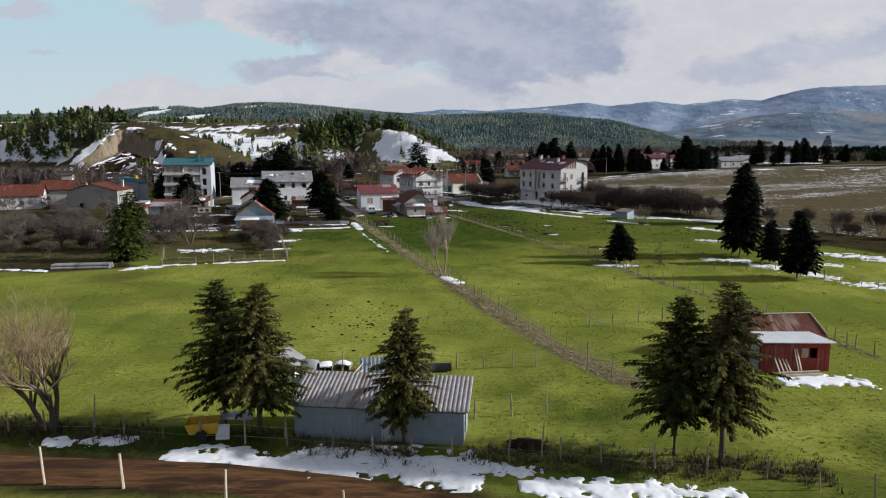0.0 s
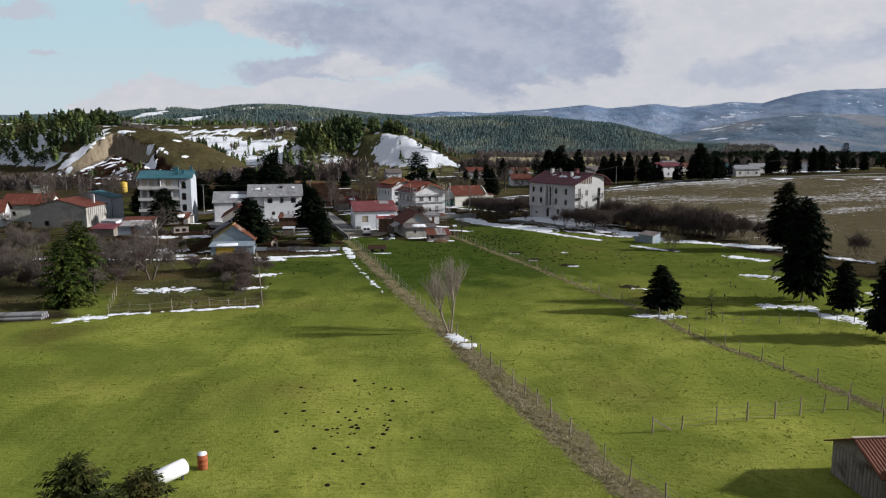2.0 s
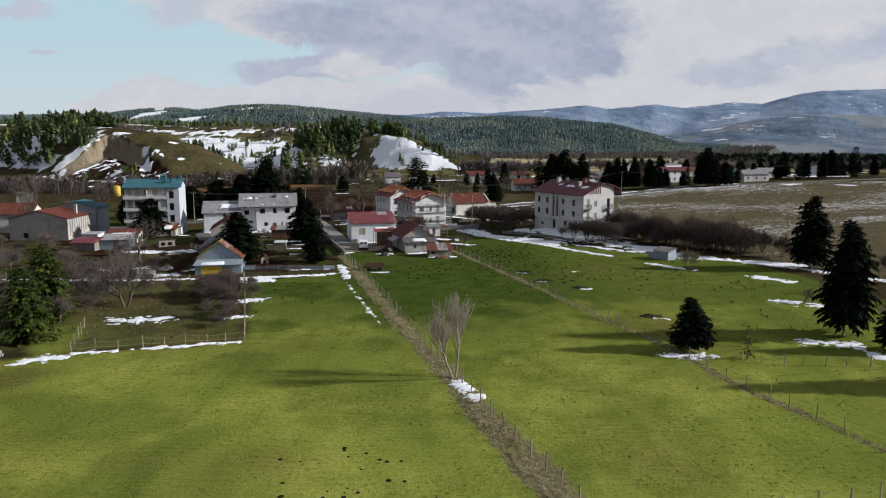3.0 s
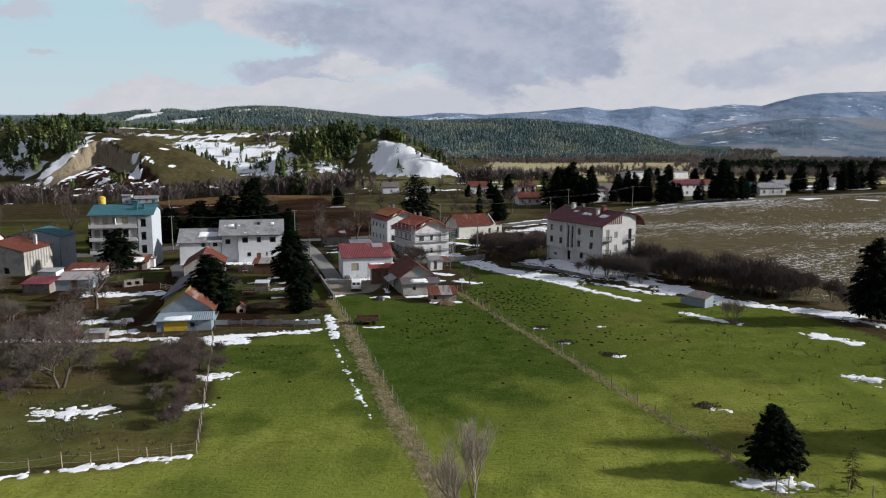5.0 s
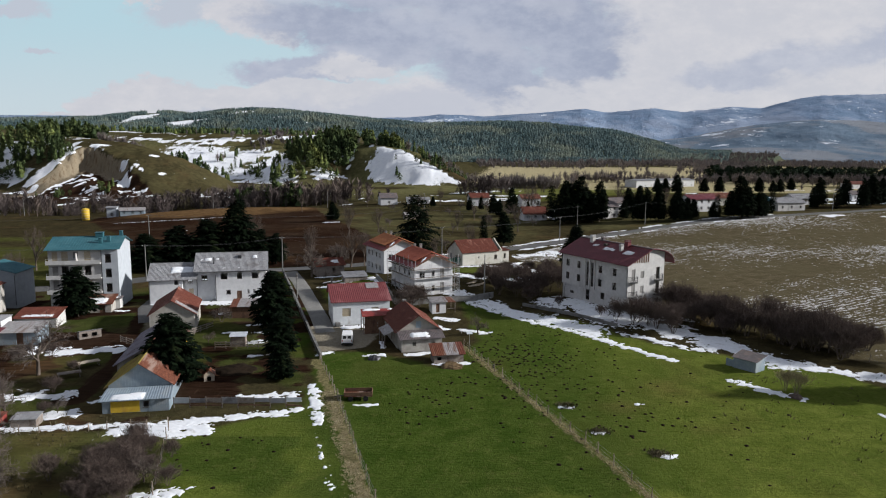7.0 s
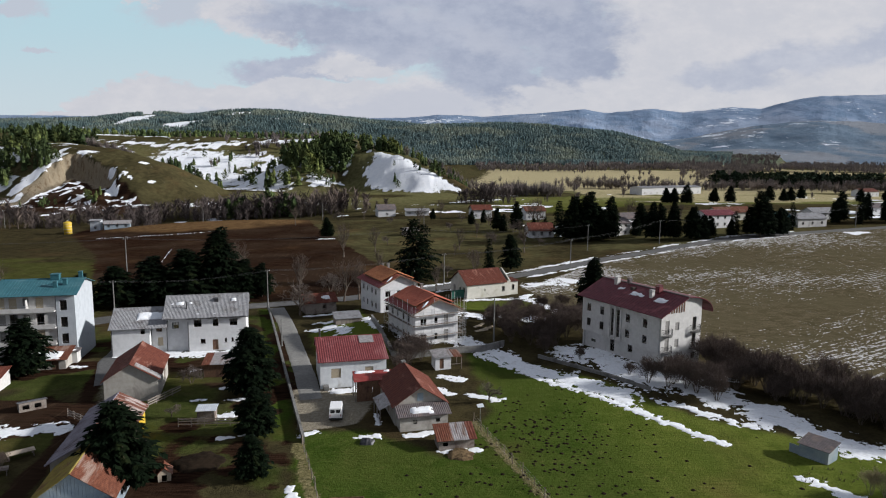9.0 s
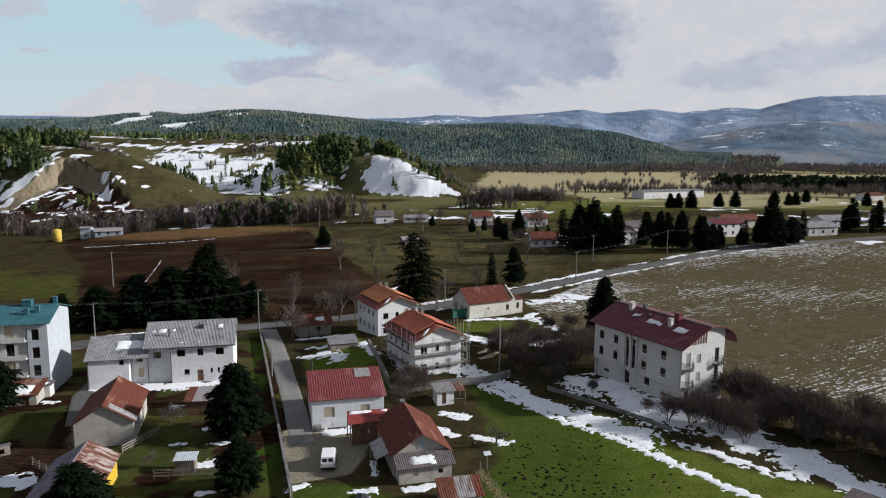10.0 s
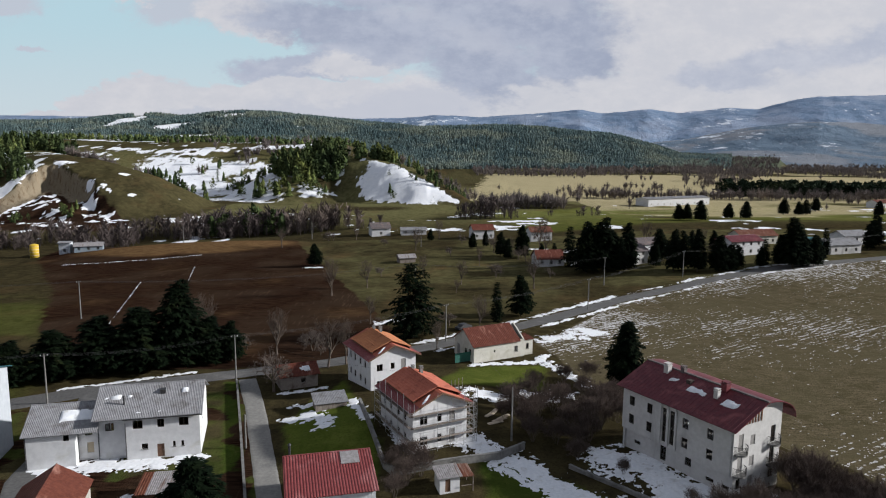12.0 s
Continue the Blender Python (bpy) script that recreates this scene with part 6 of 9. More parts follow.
    part("floor_slab", MB().box(0.3, 0.3, 2.6, W - 0.3, D - 0.3, 2.8), "concrete", h)
    return h


villa(-7.6, 194.0, 27.0, "white villa with an orange tile roof wrapped in scaffolding", "roof_tile_new", 1.1)
villa(-15.4, 217.5, 27.0, "white villa with an orange tile roof beside the road", "roof_tile", 0.9)


def scaffolding():
    s = thing("scaffolding", "steel tube scaffolding with planks round the white villa", "scaffolding", -7.6, 194.0, 1.1, 27.0)
    W, D = 8.4, 11.2
    runs = [((-0.9, D + 0.3), (-0.9, -1.0)), ((-0.9, -1.0), (W + 1.1, -1.0)), ((W + 1.1, -1.0), (W + 1.1, 5.5))]
    for (ax, ay), (bx, by) in runs:
        L = math.hypot(bx - ax, by - ay)
        k = int(L / 1.8)
        dx_, dy_ = (bx - ax) / L, (by - ay) / L
        ox, oy = -dy_ * 0.6, dx_ * 0.6
        for i in range(k + 1):
            x, y = ax + dx_ * L * i / k, ay + dy_ * L * i / k
            for p, q in ((x, y), (x + ox, y + oy)):
                if -0.45 < p < W + 0.45 and q > -0.45:
                    continue
                part("pole", MB().tube((p, q, -1.5), (p, q, 7.4 + 0.5 * ((i * 7) % 3)), 0.035, n=5), "steel", s)
        for z in (0.5, 1.2, 2.4, 3.2, 4.4, 5.2, 6.2):
            part("rail", MB().tube((ax, ay, z), (bx, by, z), 0.025, n=5), "steel", s)
        for z in (1.9, 3.9, 5.6):
            m = Matrix.Translation((ax, ay, z)) @ Matrix.Rotation(math.atan2(dy_, dx_), 4, "Z")
            part("plank", MB().box(0, 0.04, -0.03, L, 0.55, 0.02, m), "wood_grey", s)
        for i in range(k):
            x0, y0, x1, y1 = ax + dx_ * L * i / k, ay + dy_ * L * i / k, ax + dx_ * L * (i + 1) / k, ay + dy_ * L * (i + 1) / k
            part("brace", MB().tube((x0, y0, 0.5 if i % 2 else 2.4), (x1, y1, 2.4 if i % 2 else 4.4), 0.02, n=4), "steel", s)


scaffolding()


# ---- the farm by the lane ----
def metal_house():
    h = thing("metal_clad_house", "low pale metal-clad house with a faded red corrugated roof", "house", -20.9, 176.2, 0.1, 13.4)
    W, D = 9.8, 9.5
    fr = [(1.6, 1.35, 1.45, 1.45, "blind"), (6.6, 1.35, 1.25, 1.45, "blind")]
    block(h, "tin_white", W, D, 3.95, front=fr, left=[(4.5, 0.1, 1.0, 2.1, "door"), (1.5, 1.2, 1.0, 1.2, "dark")], gx=5.65, off=0.74)
    gable_roof(h, "roof_red", W, D, 3.95, 5.65, 0.35, "x", "rib", 0.33, off=0.74, wave=0.05)
    for i in range(29):
        part("cladding_rib", MB().box(0.1 + i * 0.33, -0.008, 0.2, 0.16 + i * 0.33, 0.0, 3.85), "tin_white", h) if not (1.55 < 0.1 + i * 0.33 < 3.1 or 6.55 < 0.1 + i * 0.33 < 7.9) else None
    stovepipe(h, 0.5, 8.0, 5.0, 6.6, 0.14)
    part("roof_sheet", MB().box(6.4, 4.6, 5.3, 8.6, 6.9, 5.35, Matrix.Translation((0, 4.6, 5.20)) @ Matrix.Rotation(math.atan2(1.70, 7.03), 4, "X") @ Matrix.Translation((0, -4.6, -5.32))), "roof_zinc", h)
    part("step", MB().box(0.4, -1.0, -0.3, 1.2, -0.05, 0.5), "concrete", h)


metal_house()


def rust_house():
    h = thing("farmhouse", "low grey farmhouse with a rusty brown gable roof and lean-to", "house", -9.1, 162.6, 0.0, 15.0)
    W, D = 6.6, 10.2
    block(h, "render_raw", W, D, 2.8, gy=5.0, left=[(2, 1, 0.9, 1.1, "dark"), (5, 0.1, 0.9, 1.9, "door")])
    gable_roof(h, "roof_rust_red", W, D, 2.8, 5.0, 0.45, "y", "seam", 0.6, wave=0.02)
    part("gable_hatch", MB().box(2.9, -0.06, 3.1, 3.7, 0.0, 4.1), "tin_blue", h, "pale blue hatch in the gable")
    wall(h, "render_raw", (0.2, -2.2), (W - 0.2, -2.2), 1.95, [(1.7, 0.9, 0.5, 0.6, "dark"), (4.6, 0.9, 0.55, 0.5, "dark")], -0.5, 0.2)
    wall(h, "render_raw", (W - 0.2, -2.0), (W - 0.2, 0), 2.0, (), -0.5, 0.2)
    wall(h, "render_raw", (0.2, 0), (0.2, -2.0), 2.0, (), -0.5, 0.2)
    slope(h, "roof_brown", (-0.2, -2.6, 1.95), (W + 0.2, -2.6, 1.95), (W + 0.2, -0.05, 2.75), (-0.2, -0.05, 2.75), "wave", 0.25, 0.05)
    roof_snow(h, [(1.6, -2.3, 2.15), (4.6, -2.3, 2.15), (4.6, -0.8, 2.62), (1.6, -0.8, 2.62)], 350, -0.1)
    slope(h, "roof_zinc", (-1.9, 5.5, 1.9), (-1.9, 0.8, 1.9), (-0.35, 0.8, 2.55), (-0.35, 5.5, 2.55), "rib", 0.25)
    for y in (1.0, 3.2, 5.4):
        part("porch_post", MB().beam((-1.75, y, -0.3), (-1.75, y, 1.85), 0.12, 0.12), "wood_grey", h)
    part("ridge_end", MB().box(3.0, 9.9, 4.95, 3.6, 10.7, 5.25), "concrete", h)
    # covered way to the metal-clad house
    slope(h, "tin_red", (-3.9, 9.4, 2.9), (1.6, 9.6, 2.9), (1.9, 12.6, 3.3), (-3.6, 13.0, 3.3), "flat", 5.0, 0.0, name="link_roof")
    wall(h, "wood_brown", (-3.4, 9.8), (-0.1, 9.8), 2.8, [(1.2, 0.1, 1.0, 1.9, "door")], -0.3, 0.15)
    for y in (9.8, 12.4):
        part("porch_post", MB().beam((-3.6, y, -0.3), (-3.6, y, 2.9), 0.12, 0.12), "wood_grey", h)
    roof_snow(h, [(-3.4, 12.0, 3.28), (1.6, 11.9, 3.28), (1.7, 12.5, 3.34), (-3.4, 12.7, 3.34)], 351, -0.25)


rust_house()


def beige_house():
    h = thing("outbuilding", "plain grey rendered outbuilding with a dark rusty red roof", "house", -49.4, 169.6, 0.2, 14.5)
    W, D = 6.9, 11.2
    block(h, "render_raw", W, D, 3.0, gy=5.2, right=[(3, 1.0, 0.9, 0.9, "dark"), (7, 0.1, 1.0, 2.0, "door")])
    gable_roof(h, "roof_rust_red", W, D, 3.0, 5.2, 0.35, "y", "seam", 0.6, wave=0.02)
    sl = 2.2 / (W / 2)
    slope(h, "roof_zinc", (W + 0.38, 0.0, 3.0 - sl * 0.38 + 0.07), (W + 0.38, 1.4, 3.0 - sl * 0.38 + 0.07), (4.0, 1.4, 3.0 + sl * (W - 4.0) + 0.07), (4.0, 0.0, 3.0 + sl * (W - 4.0) + 0.07), "rib", 0.3, name="roof_sheet")


beige_house()


def blue_barn():
    h = thing("barn", "long low barn patched with yellow boards, blue tin and rusty sheets", "barn", -40.9, 135.9, 0.0, 11.0)
    block(h, "tin_blue", 7.2, 2.7, 1.55, front=[(4.4, 0.6, 0.6, 0.65, "win")], left=[(0.6, 0.0, 0.9, 1.45, "door")], th=0.15)
    slope(h, "tin_blue", (-0.3, -0.4, 1.55), (7.5, -0.4, 1.55), (7.3, 2.68, 2.05), (-0.1, 2.68, 2.05), "rib", 0.28)
    part("yellow_panel", MB().box(0.9, -0.06, 0.1, 4.0, -0.01, 1.4), "yellow_paint", h, "faded yellow boarded front")
    for i in range(9):
        part("board", MB().box(5.0 + i * 0.24, -0.035, 0.0, 5.21 + i * 0.24, -0.01, 1.5), "tin_blue", h)
    roof_snow(h, [(0.6, -0.38, 1.6), (4.6, -0.38, 1.6), (4.6, 1.3, 1.87), (0.6, 1.3, 1.87)], 360, -0.3)
    # gabled middle part with a mossy roof, then the long shed
    block(h, "tin_blue", 7.0, 7.6, 2.4, 0.0, 2.9, gy=4.9, th=0.15)
    gable_roof(h, "roof_moss", 7.0, 7.4, 2.4, 4.9, 0.4, "y", "rib", 0.3, 0.0, 2.9, mat2="roof_rust")
    for i in range(22):
        part("board", MB().box(0.05 + i * 0.315, 2.865, 2.0, 0.33 + i * 0.315, 2.898, 2.38 + 2.3 * (1 - abs(0.19 + i * 0.315 - 3.5) / 3.5)), "tin_blue", h)
    block(h, "render_raw", 6.0, 15.6, 2.6, -0.9, 10.6, gy=4.3, th=0.2)
    gable_roof(h, "roof_slate", 6.0, 15.6, 2.6, 4.3, 0.4, "y", "rib", 0.75, -0.9, 10.6, mat2="roof_streaked", wave=0.09)
    for i in range(26):
        part("board", MB().box(5.1, 10.75 + i * 0.59, -0.2, 5.135, 11.30 + i * 0.59, 2.5), "yellow_paint", h)


blue_barn()


# ---- sheds and outbuildings ----
def shed(name, label, x, y, rz, w, d, hf, hb, wall_mat, roof_mat, style="rib", over=0.25, front=(), z=0.0, th=0.12, boards=0, left=(), right=(), roof_split=(), snow=None, group="small sheds"):
    """A box with a single slope, front edge hf high and back edge hb."""
    h = thing(name, label, "shed", x, y, z, rz, group)
    wall(h, wall_mat, (0, 0), (w, 0), hf, front, -0.4, th)
    lo, hi = min(hf, hb), max(hf, hb)
    wall(h, wall_mat, (w, th), (w, d - th), lo, right, -0.4, th, gable=[(0, hf), (d - 2 * th, hb)] if hi > lo else None)
    wall(h, wall_mat, (w, d), (0, d), hb, (), -0.4, th)
    wall(h, wall_mat, (0, d - th), (0, th), lo, left, -0.4, th, gable=[(0, hb), (d - 2 * th, hf)] if hi > lo else None)
    s = (hb - hf) / d
    parts = roof_split or [(0.0, 1.0, roof_mat)]
    for a, b, mt in parts:
        xa, xb = -over + (w + 2 * over) * a, -over + (w + 2 * over) * b
        slope(h, mt, (xa, -over, hf - s * over), (xb, -over, hf - s * over), (xb, d + over, hb + s * over), (xa, d + over, hb + s * over), style, 0.25, 0.035, 0.04)
    if boards:
        k = int(w / boards)
        for i in range(k):
            xx = i * w / k
            if any(o[0] - boards < xx < o[0] + o[2] for o in front):
                continue
            part("board", MB().box(xx + 0.015, -0.03, 0.0, xx + w / k - 0.015, -0.002, hf - 0.05), wall_mat, h)
    if snow:
        u0, v0, u1, v1, sd = snow
        q = lambda u, v: (w * u, d * v, hf + s * d * v + 0.06)
        roof_snow(h, [q(u0, v0), q(u1, v0), q(u1, v1), q(u0, v1)], sd, -0.2)
    return h


# the metal barn by the dirt track
bz = ground_z(-3.5, 38)
barn = shed("barn", "blue-grey corrugated metal barn with a weathered tin roof", -8.4, 37.3, -6.6, 9.6, 2.9, 2.05, 2.75, "tin_blue", "roof_zinc", "rib", 0.3, z=bz, right=[(0.5, 0.1, 0.9, 1.7, "door")], group="sheds in the meadow")
for i in range(30):
    part("cladding_rib", MB().box(0.06 + i * 0.32, -0.035, 0.05, 0.14 + i * 0.32, -0.001, 1.9), "tin_blue", barn)
# dark strip that paints the shadowed gap under the eave
part("lintel", MB().box(-0.1, -0.05, 1.82, 9.7, -0.036, 2.0), "wood_brown", barn)
part("pale_sheet", MB().box(5.0, -0.05, 0.0, 5.5, -0.036, 1.8), "tin_pale", barn)


def tin_shed():
    h = thing("tin_shed", "old plank shed with a rusty gable roof and red tin lean-to", "shed", 22.6, 48.2, ground_z(25, 50), 4.0, "sheds in the meadow")
    # plank shed behind
    block(h, "wood_grey", 6.6, 4.2, 1.95, 0.0, 3.0, gx=2.95, th=0.12, base=-0.4)
    gable_roof(h, "roof_rust", 6.6, 4.2, 1.95, 2.95, 0.35, "x", "wave", 0.2, 0.0, 3.0, wave=0.03)
    part("ridge_board", MB().beam((-0.4, 5.1, 3.08), (7.0, 5.1, 3.08), 0.18, 0.05), "wood_pale", h)
    part("verge_board", MB().beam((6.98, 2.7, 1.95), (6.98, 5.1, 3.05), 0.05, 0.16), "wood_pale", h)
    for i in range(14):
        part("plank", MB().box(-0.035, 3.05 + i * 0.29, -0.1, -0.002, 3.30 + i * 0.29, 1.9), "wood_grey", h)
    # lean-to in front
    w, d = 4.9, 2.8
    block(h, "tin_red", w, d, 2.08, 0.6, 0.0, front=[(3.4, 1.0, 0.55, 0.75, "open"), (2.75, 1.0, 0.6, 0.75, "blind")], th=0.1, left=[(0.6, 0.0, 1.6, 1.75, "open")], base=-0.4)
    slope(h, "tin_white", (0.3, -0.35, 2.30), (5.8, -0.35, 2.16), (5.8, 3.1, 2.06), (0.3, 3.1, 2.18), "rib", 0.3, 0.02, 0.04, label="pale tin sheets of the lean-to")
    for i in range(16):
        if not 2.5 < 0.62 + i * 0.3 - 0.6 < 3.9:
            part("board", MB().box(0.62 + i * 0.3, -0.035, 0.0, 0.88 + i * 0.3, -0.002, 1.9), "tin_red", h)
    part("door", MB().box(0.57, 0.75, 0.0, 0.61, 2.0, 1.7), "tin_blue", h)
    for i, x in enumerate((1.4, 1.7, 2.0, 2.25)):
        part("batten", MB().beam((x + 0.05, -0.85, 0.02), (x - 0.12, -0.1, 1.15 - 0.05 * i), 0.12, 0.04), "wood_pale", h)
    part("batten", MB().beam((2.9, -0.7, 0.02), (2.75, -0.08, 1.75), 0.12, 0.04).beam((3.1, -0.7, 0.02), (2.9, -0.08, 1.8), 0.12, 0.04), "wood_pale", h)
    part("beam", MB().beam((1.4, -0.95, 0.22), (4.3, -0.75, 0.22), 0.2, 0.2), "wood_pale", h)
    part("beam", MB().beam((1.5, -1.2, 0.1), (4.4, -1.0, 0.1), 0.2, 0.2), "wood_pale", h)


tin_shed()
shed("wooden_hut", "grey plank hut with a rusty patchwork tin roof", -3.5, 155.2, 12, 4.3, 2.4, 1.35, 2.15, "wood_grey", "roof_rust", "wave", 0.3, boards=0.0, roof_split=[(0, 0.42, "roof_rust"), (0.42, 0.8, "roof_zinc"), (0.8, 1.0, "roof_rust_red")], front=[(0.5, 0.5, 0.6, 0.5, "open")])
kiosk = shed("garden_hut", "whitewashed garden hut with a tin roof and open lean-to", -4.0, 184.6, 17, 2.6, 2.2, 2.1, 2.5, "plaster_white", "roof_zinc", "rib", 0.3, front=[(0.7, 0.1, 0.7, 1.7, "door")], z=0.2)
slope(kiosk, "roof_rust", (2.7, -0.3, 2.0), (4.4, -0.3, 1.9), (4.4, 2.4, 2.3), (2.7, 2.4, 2.45), "rib", 0.25)
for q in ((4.3, -0.2), (4.3, 2.2)):
    part("post", MB().beam((*q, -0.4), (*q, 2.0), 0.1, 0.1), "wood_grey", kiosk)
part("rail", MB().beam((2.7, -0.2, 0.8), (4.3, -0.2, 0.8), 0.06, 0.08), "wood_grey", kiosk)
shed("shed", "grey wooden shed with a flat tin roof on a lawn", -23.4, 209.6, 18, 5.0, 3.6, 1.8, 2.3, "wood_grey", "roof_grey", "rib", 0.25, z=0.3, boards=0.3)
rs = thing("shed", "grey shed with a rusty gable roof under bare trees", "shed", -31.5, 221.5, 0.1, 24, "small sheds")
block(rs, "wood_grey", 6.6, 5.0, 2.4, gx=3.7, th=0.15, front=[(3.6, 0.9, 0.8, 0.8, "dark")])
gable_roof(rs, "roof_rust_red", 6.6, 5.0, 2.4, 3.7, 0.4, "x", "rib", 0.3)
roof_snow(rs, [(3.4, 0.5, 2.8), (5.4, 0.5, 2.8), (5.4, 1.6, 3.4), (3.4, 1.6, 3.4)], 370, -0.2)


def cream_house():
    h = thing("house", "low cream house with a dull red roof beside the road", "house", 3.3, 237.4, 0.3, 27.0)
    W, D = 12.0, 8.0
    block(h, "plaster_cream", W, D, 3.3, gx=5.9, front=[(4.6, 1.4, 0.4, 0.5, "dark"), (9.6, 0.9, 0.8, 1.2, "win")], left=[(1.0, 0.1, 1.3, 2.2, "shut"), (4.2, 0.9, 0.9, 1.2, "dark"), (6.0, 1.1, 0.9, 1.2, "dark")])
    gable_roof(h, "roof_rust_red", W - 1.5, D, 3.3, 5.9, 0.4, "x", "rib", 0.4)
    block(h, "plaster_cream", 2.4, 3.2, 3.0, W, 0.4, front=[(0.7, 1.0, 0.7, 1.2, "win")])
    slope(h, "roof_rust_red", (W - 0.2, 0.1, 3.0), (W + 2.7, 0.1, 3.0), (W + 2.7, 3.8, 3.3), (W - 0.2, 3.8, 3.3), "rib", 0.3)
    g = part("green_screen", MB().box(-3.6, 1.2, 0.0, -0.1, 1.3, 1.9), "green_net", h, "dark green privacy screen")


cream_house()
hutx = shed("tin_hut", "blue-grey tin hut with a dull tin roof beside the thicket", 38.6, 154.6, -52.7, 3.3, 2.4, 1.6, 2.1, "tin_blue", "roof_brown", "seam", 0.2, boards=0.5, group="sheds in the meadow")
part("side_sheet", MB().box(-1.2, 0.2, -0.2, 0.0, 0.3, 1.1), "tin_blue", hutx)


def left_house():
    h = thing("workshop", "grey rendered workshop with a rusty red gable roof", "house", -95.6, 176.2, -0.4, 2.0)
    W, D = 12.6, 10.5
    block(h, "render_raw", W, D, 5.2, front=[(8.6, 0.8, 1.0, 1.2, "dark"), (3.0, 0.8, 1.0, 1.2, "dark")], gy=6.9)
    gable_roof(h, "roof_rust_red", W, D, 5.2, 6.9, 0.35, "y", "seam", 0.7, wave=0.02)
    chimney(h, 11.0, 7.4, 5.4, 7.3, 0.5)
    for k in range(9):
        part("stain", MB().box(W, 0.9 + k * 1.02, 1.2 + 0.5 * (k % 3), W + 0.012, 1.35 + k * 1.02, 5.0), "concrete", h)
    h = thing("house", "white two-storey house with a teal metal roof", "house", -94.8, 190.6, -0.4, 4.0)
    W, D = 11.0, 7.0
    block(h, "plaster_blue", W, D, 6.3, front=[(6.2, 4.2, 0.9, 1.0, "dark")], gy=7.7)
    gable_roof(h, "roof_teal", W, D, 6.3, 7.7, 0.4, "y", "seam", 0.5, wave=0.03)
    stovepipe(h, 2.6, 2.0, 6.8, 8.6)
    part("drainpipe", MB().tube((W - 0.1, -0.06, 5.8), (W - 0.1, -0.06, 0), 0.05), "metal_dark", h)
    h = thing("house", "white farmhouse with a red roof among bare trees", "house", -118.0, 172.0, 0.0, 22.0)
    block(h, "plaster_white", 16.0, 9.0, 3.6, front=[(2, 1.1, 0.9, 1.1, "dark"), (6, 1.1, 0.9, 1.1, "dark"), (11, 1.1, 0.9, 1.1, "dark")], gx=6.0)
    gable_roof(h, "roof_rust_red", 16.0, 9.0, 3.6, 6.0, 0.5, "x", "rib", 0.33)
    h = thing("house", "cream cottage with a red roof behind fruit trees", "house", -112.0, 192.0, 0.0, 10.0)
    block(h, "plaster_cream", 11.0, 8.0, 4.2, front=[(2, 1.1, 0.9, 1.1, "dark"), (7, 1.1, 0.9, 1.1, "dark")], gx=6.4)
    gable_roof(h, "roof_rust_red", 11.0, 8.0, 4.2, 6.4, 0.5, "x", "rib", 0.33)
    h = thing("transformer_tower", "square cream transformer tower with a flat roof", "tower", -124.0, 226.0, 0.0, 10.0)
    block(h, "plaster_cream", 3.2, 3.2, 6.6, front=[(1.0, 0.1, 1.0, 2.0, "door")])
    part("roof", MB().box(-0.3, -0.3, 6.6, 3.5, 3.5, 6.85), "concrete", h)


left_house()
# lean sheds between the teal block and the orchard
shed("shed", "low shed with a red tin roof and snow", -73.0, 172.6, 8, 6.5, 4.2, 2.1, 2.9, "plaster_grey", "roof_rust_red", "rib", 0.3, z=-0.4, snow=(0.1, 0.05, 0.9, 0.3, 380))
shed("shed", "blue-grey tin shed with a pale roof", -69.4, 162.6, 8, 5.6, 4.2, 2.0, 2.6, "tin_blue", "roof_zinc", "rib", 0.3, front=[(2.6, 0.1, 1.0, 1.8, "door")])
shed("shed", "small whitewashed shed with a flat roof", -75.6, 168.2, 2, 3.2, 3.0, 2.4, 2.6, "plaster_white", "roof_grey", "rib", 0.2, front=[(0.9, 0.9, 0.8, 0.8, "dark")])
shed("shed", "brown plank shed with a rusty red roof", -73.9, 160.4, 2, 4.6, 3.6, 1.7, 2.3, "wood_grey", "roof_maroon", "rib", 0.3, boards=0.3)
shed("shed", "low rendered shed with a rust-striped roof and snow", -68.4, 183.2, 12, 6.0, 4.6, 1.9, 2.7, "render_raw", "roof_rust", "rib", 0.3, z=-0.3, front=[(4.0, 0.1, 1.0, 1.6, "door")], snow=(0.0, 0.0, 0.85, 0.6, 381))
shed("chicken_coop", "small grey chicken coop with a pale front", -58.8, 165.8, 38, 3.2, 1.6, 1.4, 1.0, "wood_grey", "roof_grey", "rib", 0.15, front=[(0.4, 0.4, 0.8, 0.6, "open"), (1.8, 0.4, 0.8, 0.6, "open")])
shed("shed", "plank shed with a patched tin roof beside a fir", -39.6, 181.0, 8, 5.6, 4.4, 2.0, 2.4, "wood_brown", "roof_zinc", "rib", 0.3, boards=0.28, roof_split=[(0, 0.2, "roof_rust"), (0.2, 0.85, "roof_zinc"), (0.85, 1, "roof_rust")])
shed("chicken_coop", "little plank coop with a pale tin lid", -34.6, 163.4, 6, 2.2, 1.5, 1.5, 1.7, "wood_grey", "tin_pale", "rib", 0.2, boards=0.2)
shed("rabbit_hutch", "low grey hutch with a tin lid beside the garden", -48.8, 131.9, 6, 2.6, 1.6, 0.9, 1.1, "wood_grey", "roof_grey", "rib", 0.1)
shed("rabbit_hutch", "low dark red hutch beside the garden", -52.5, 131.6, 6, 2.6, 1.6, 1.0, 1.2, "tin_red", "roof_rust_red", "rib", 0.1)
dk = thing("kennel", "small orange wooden kennel with a gable roof", "kennel", -33.2, 147.2, 0.0, 20)
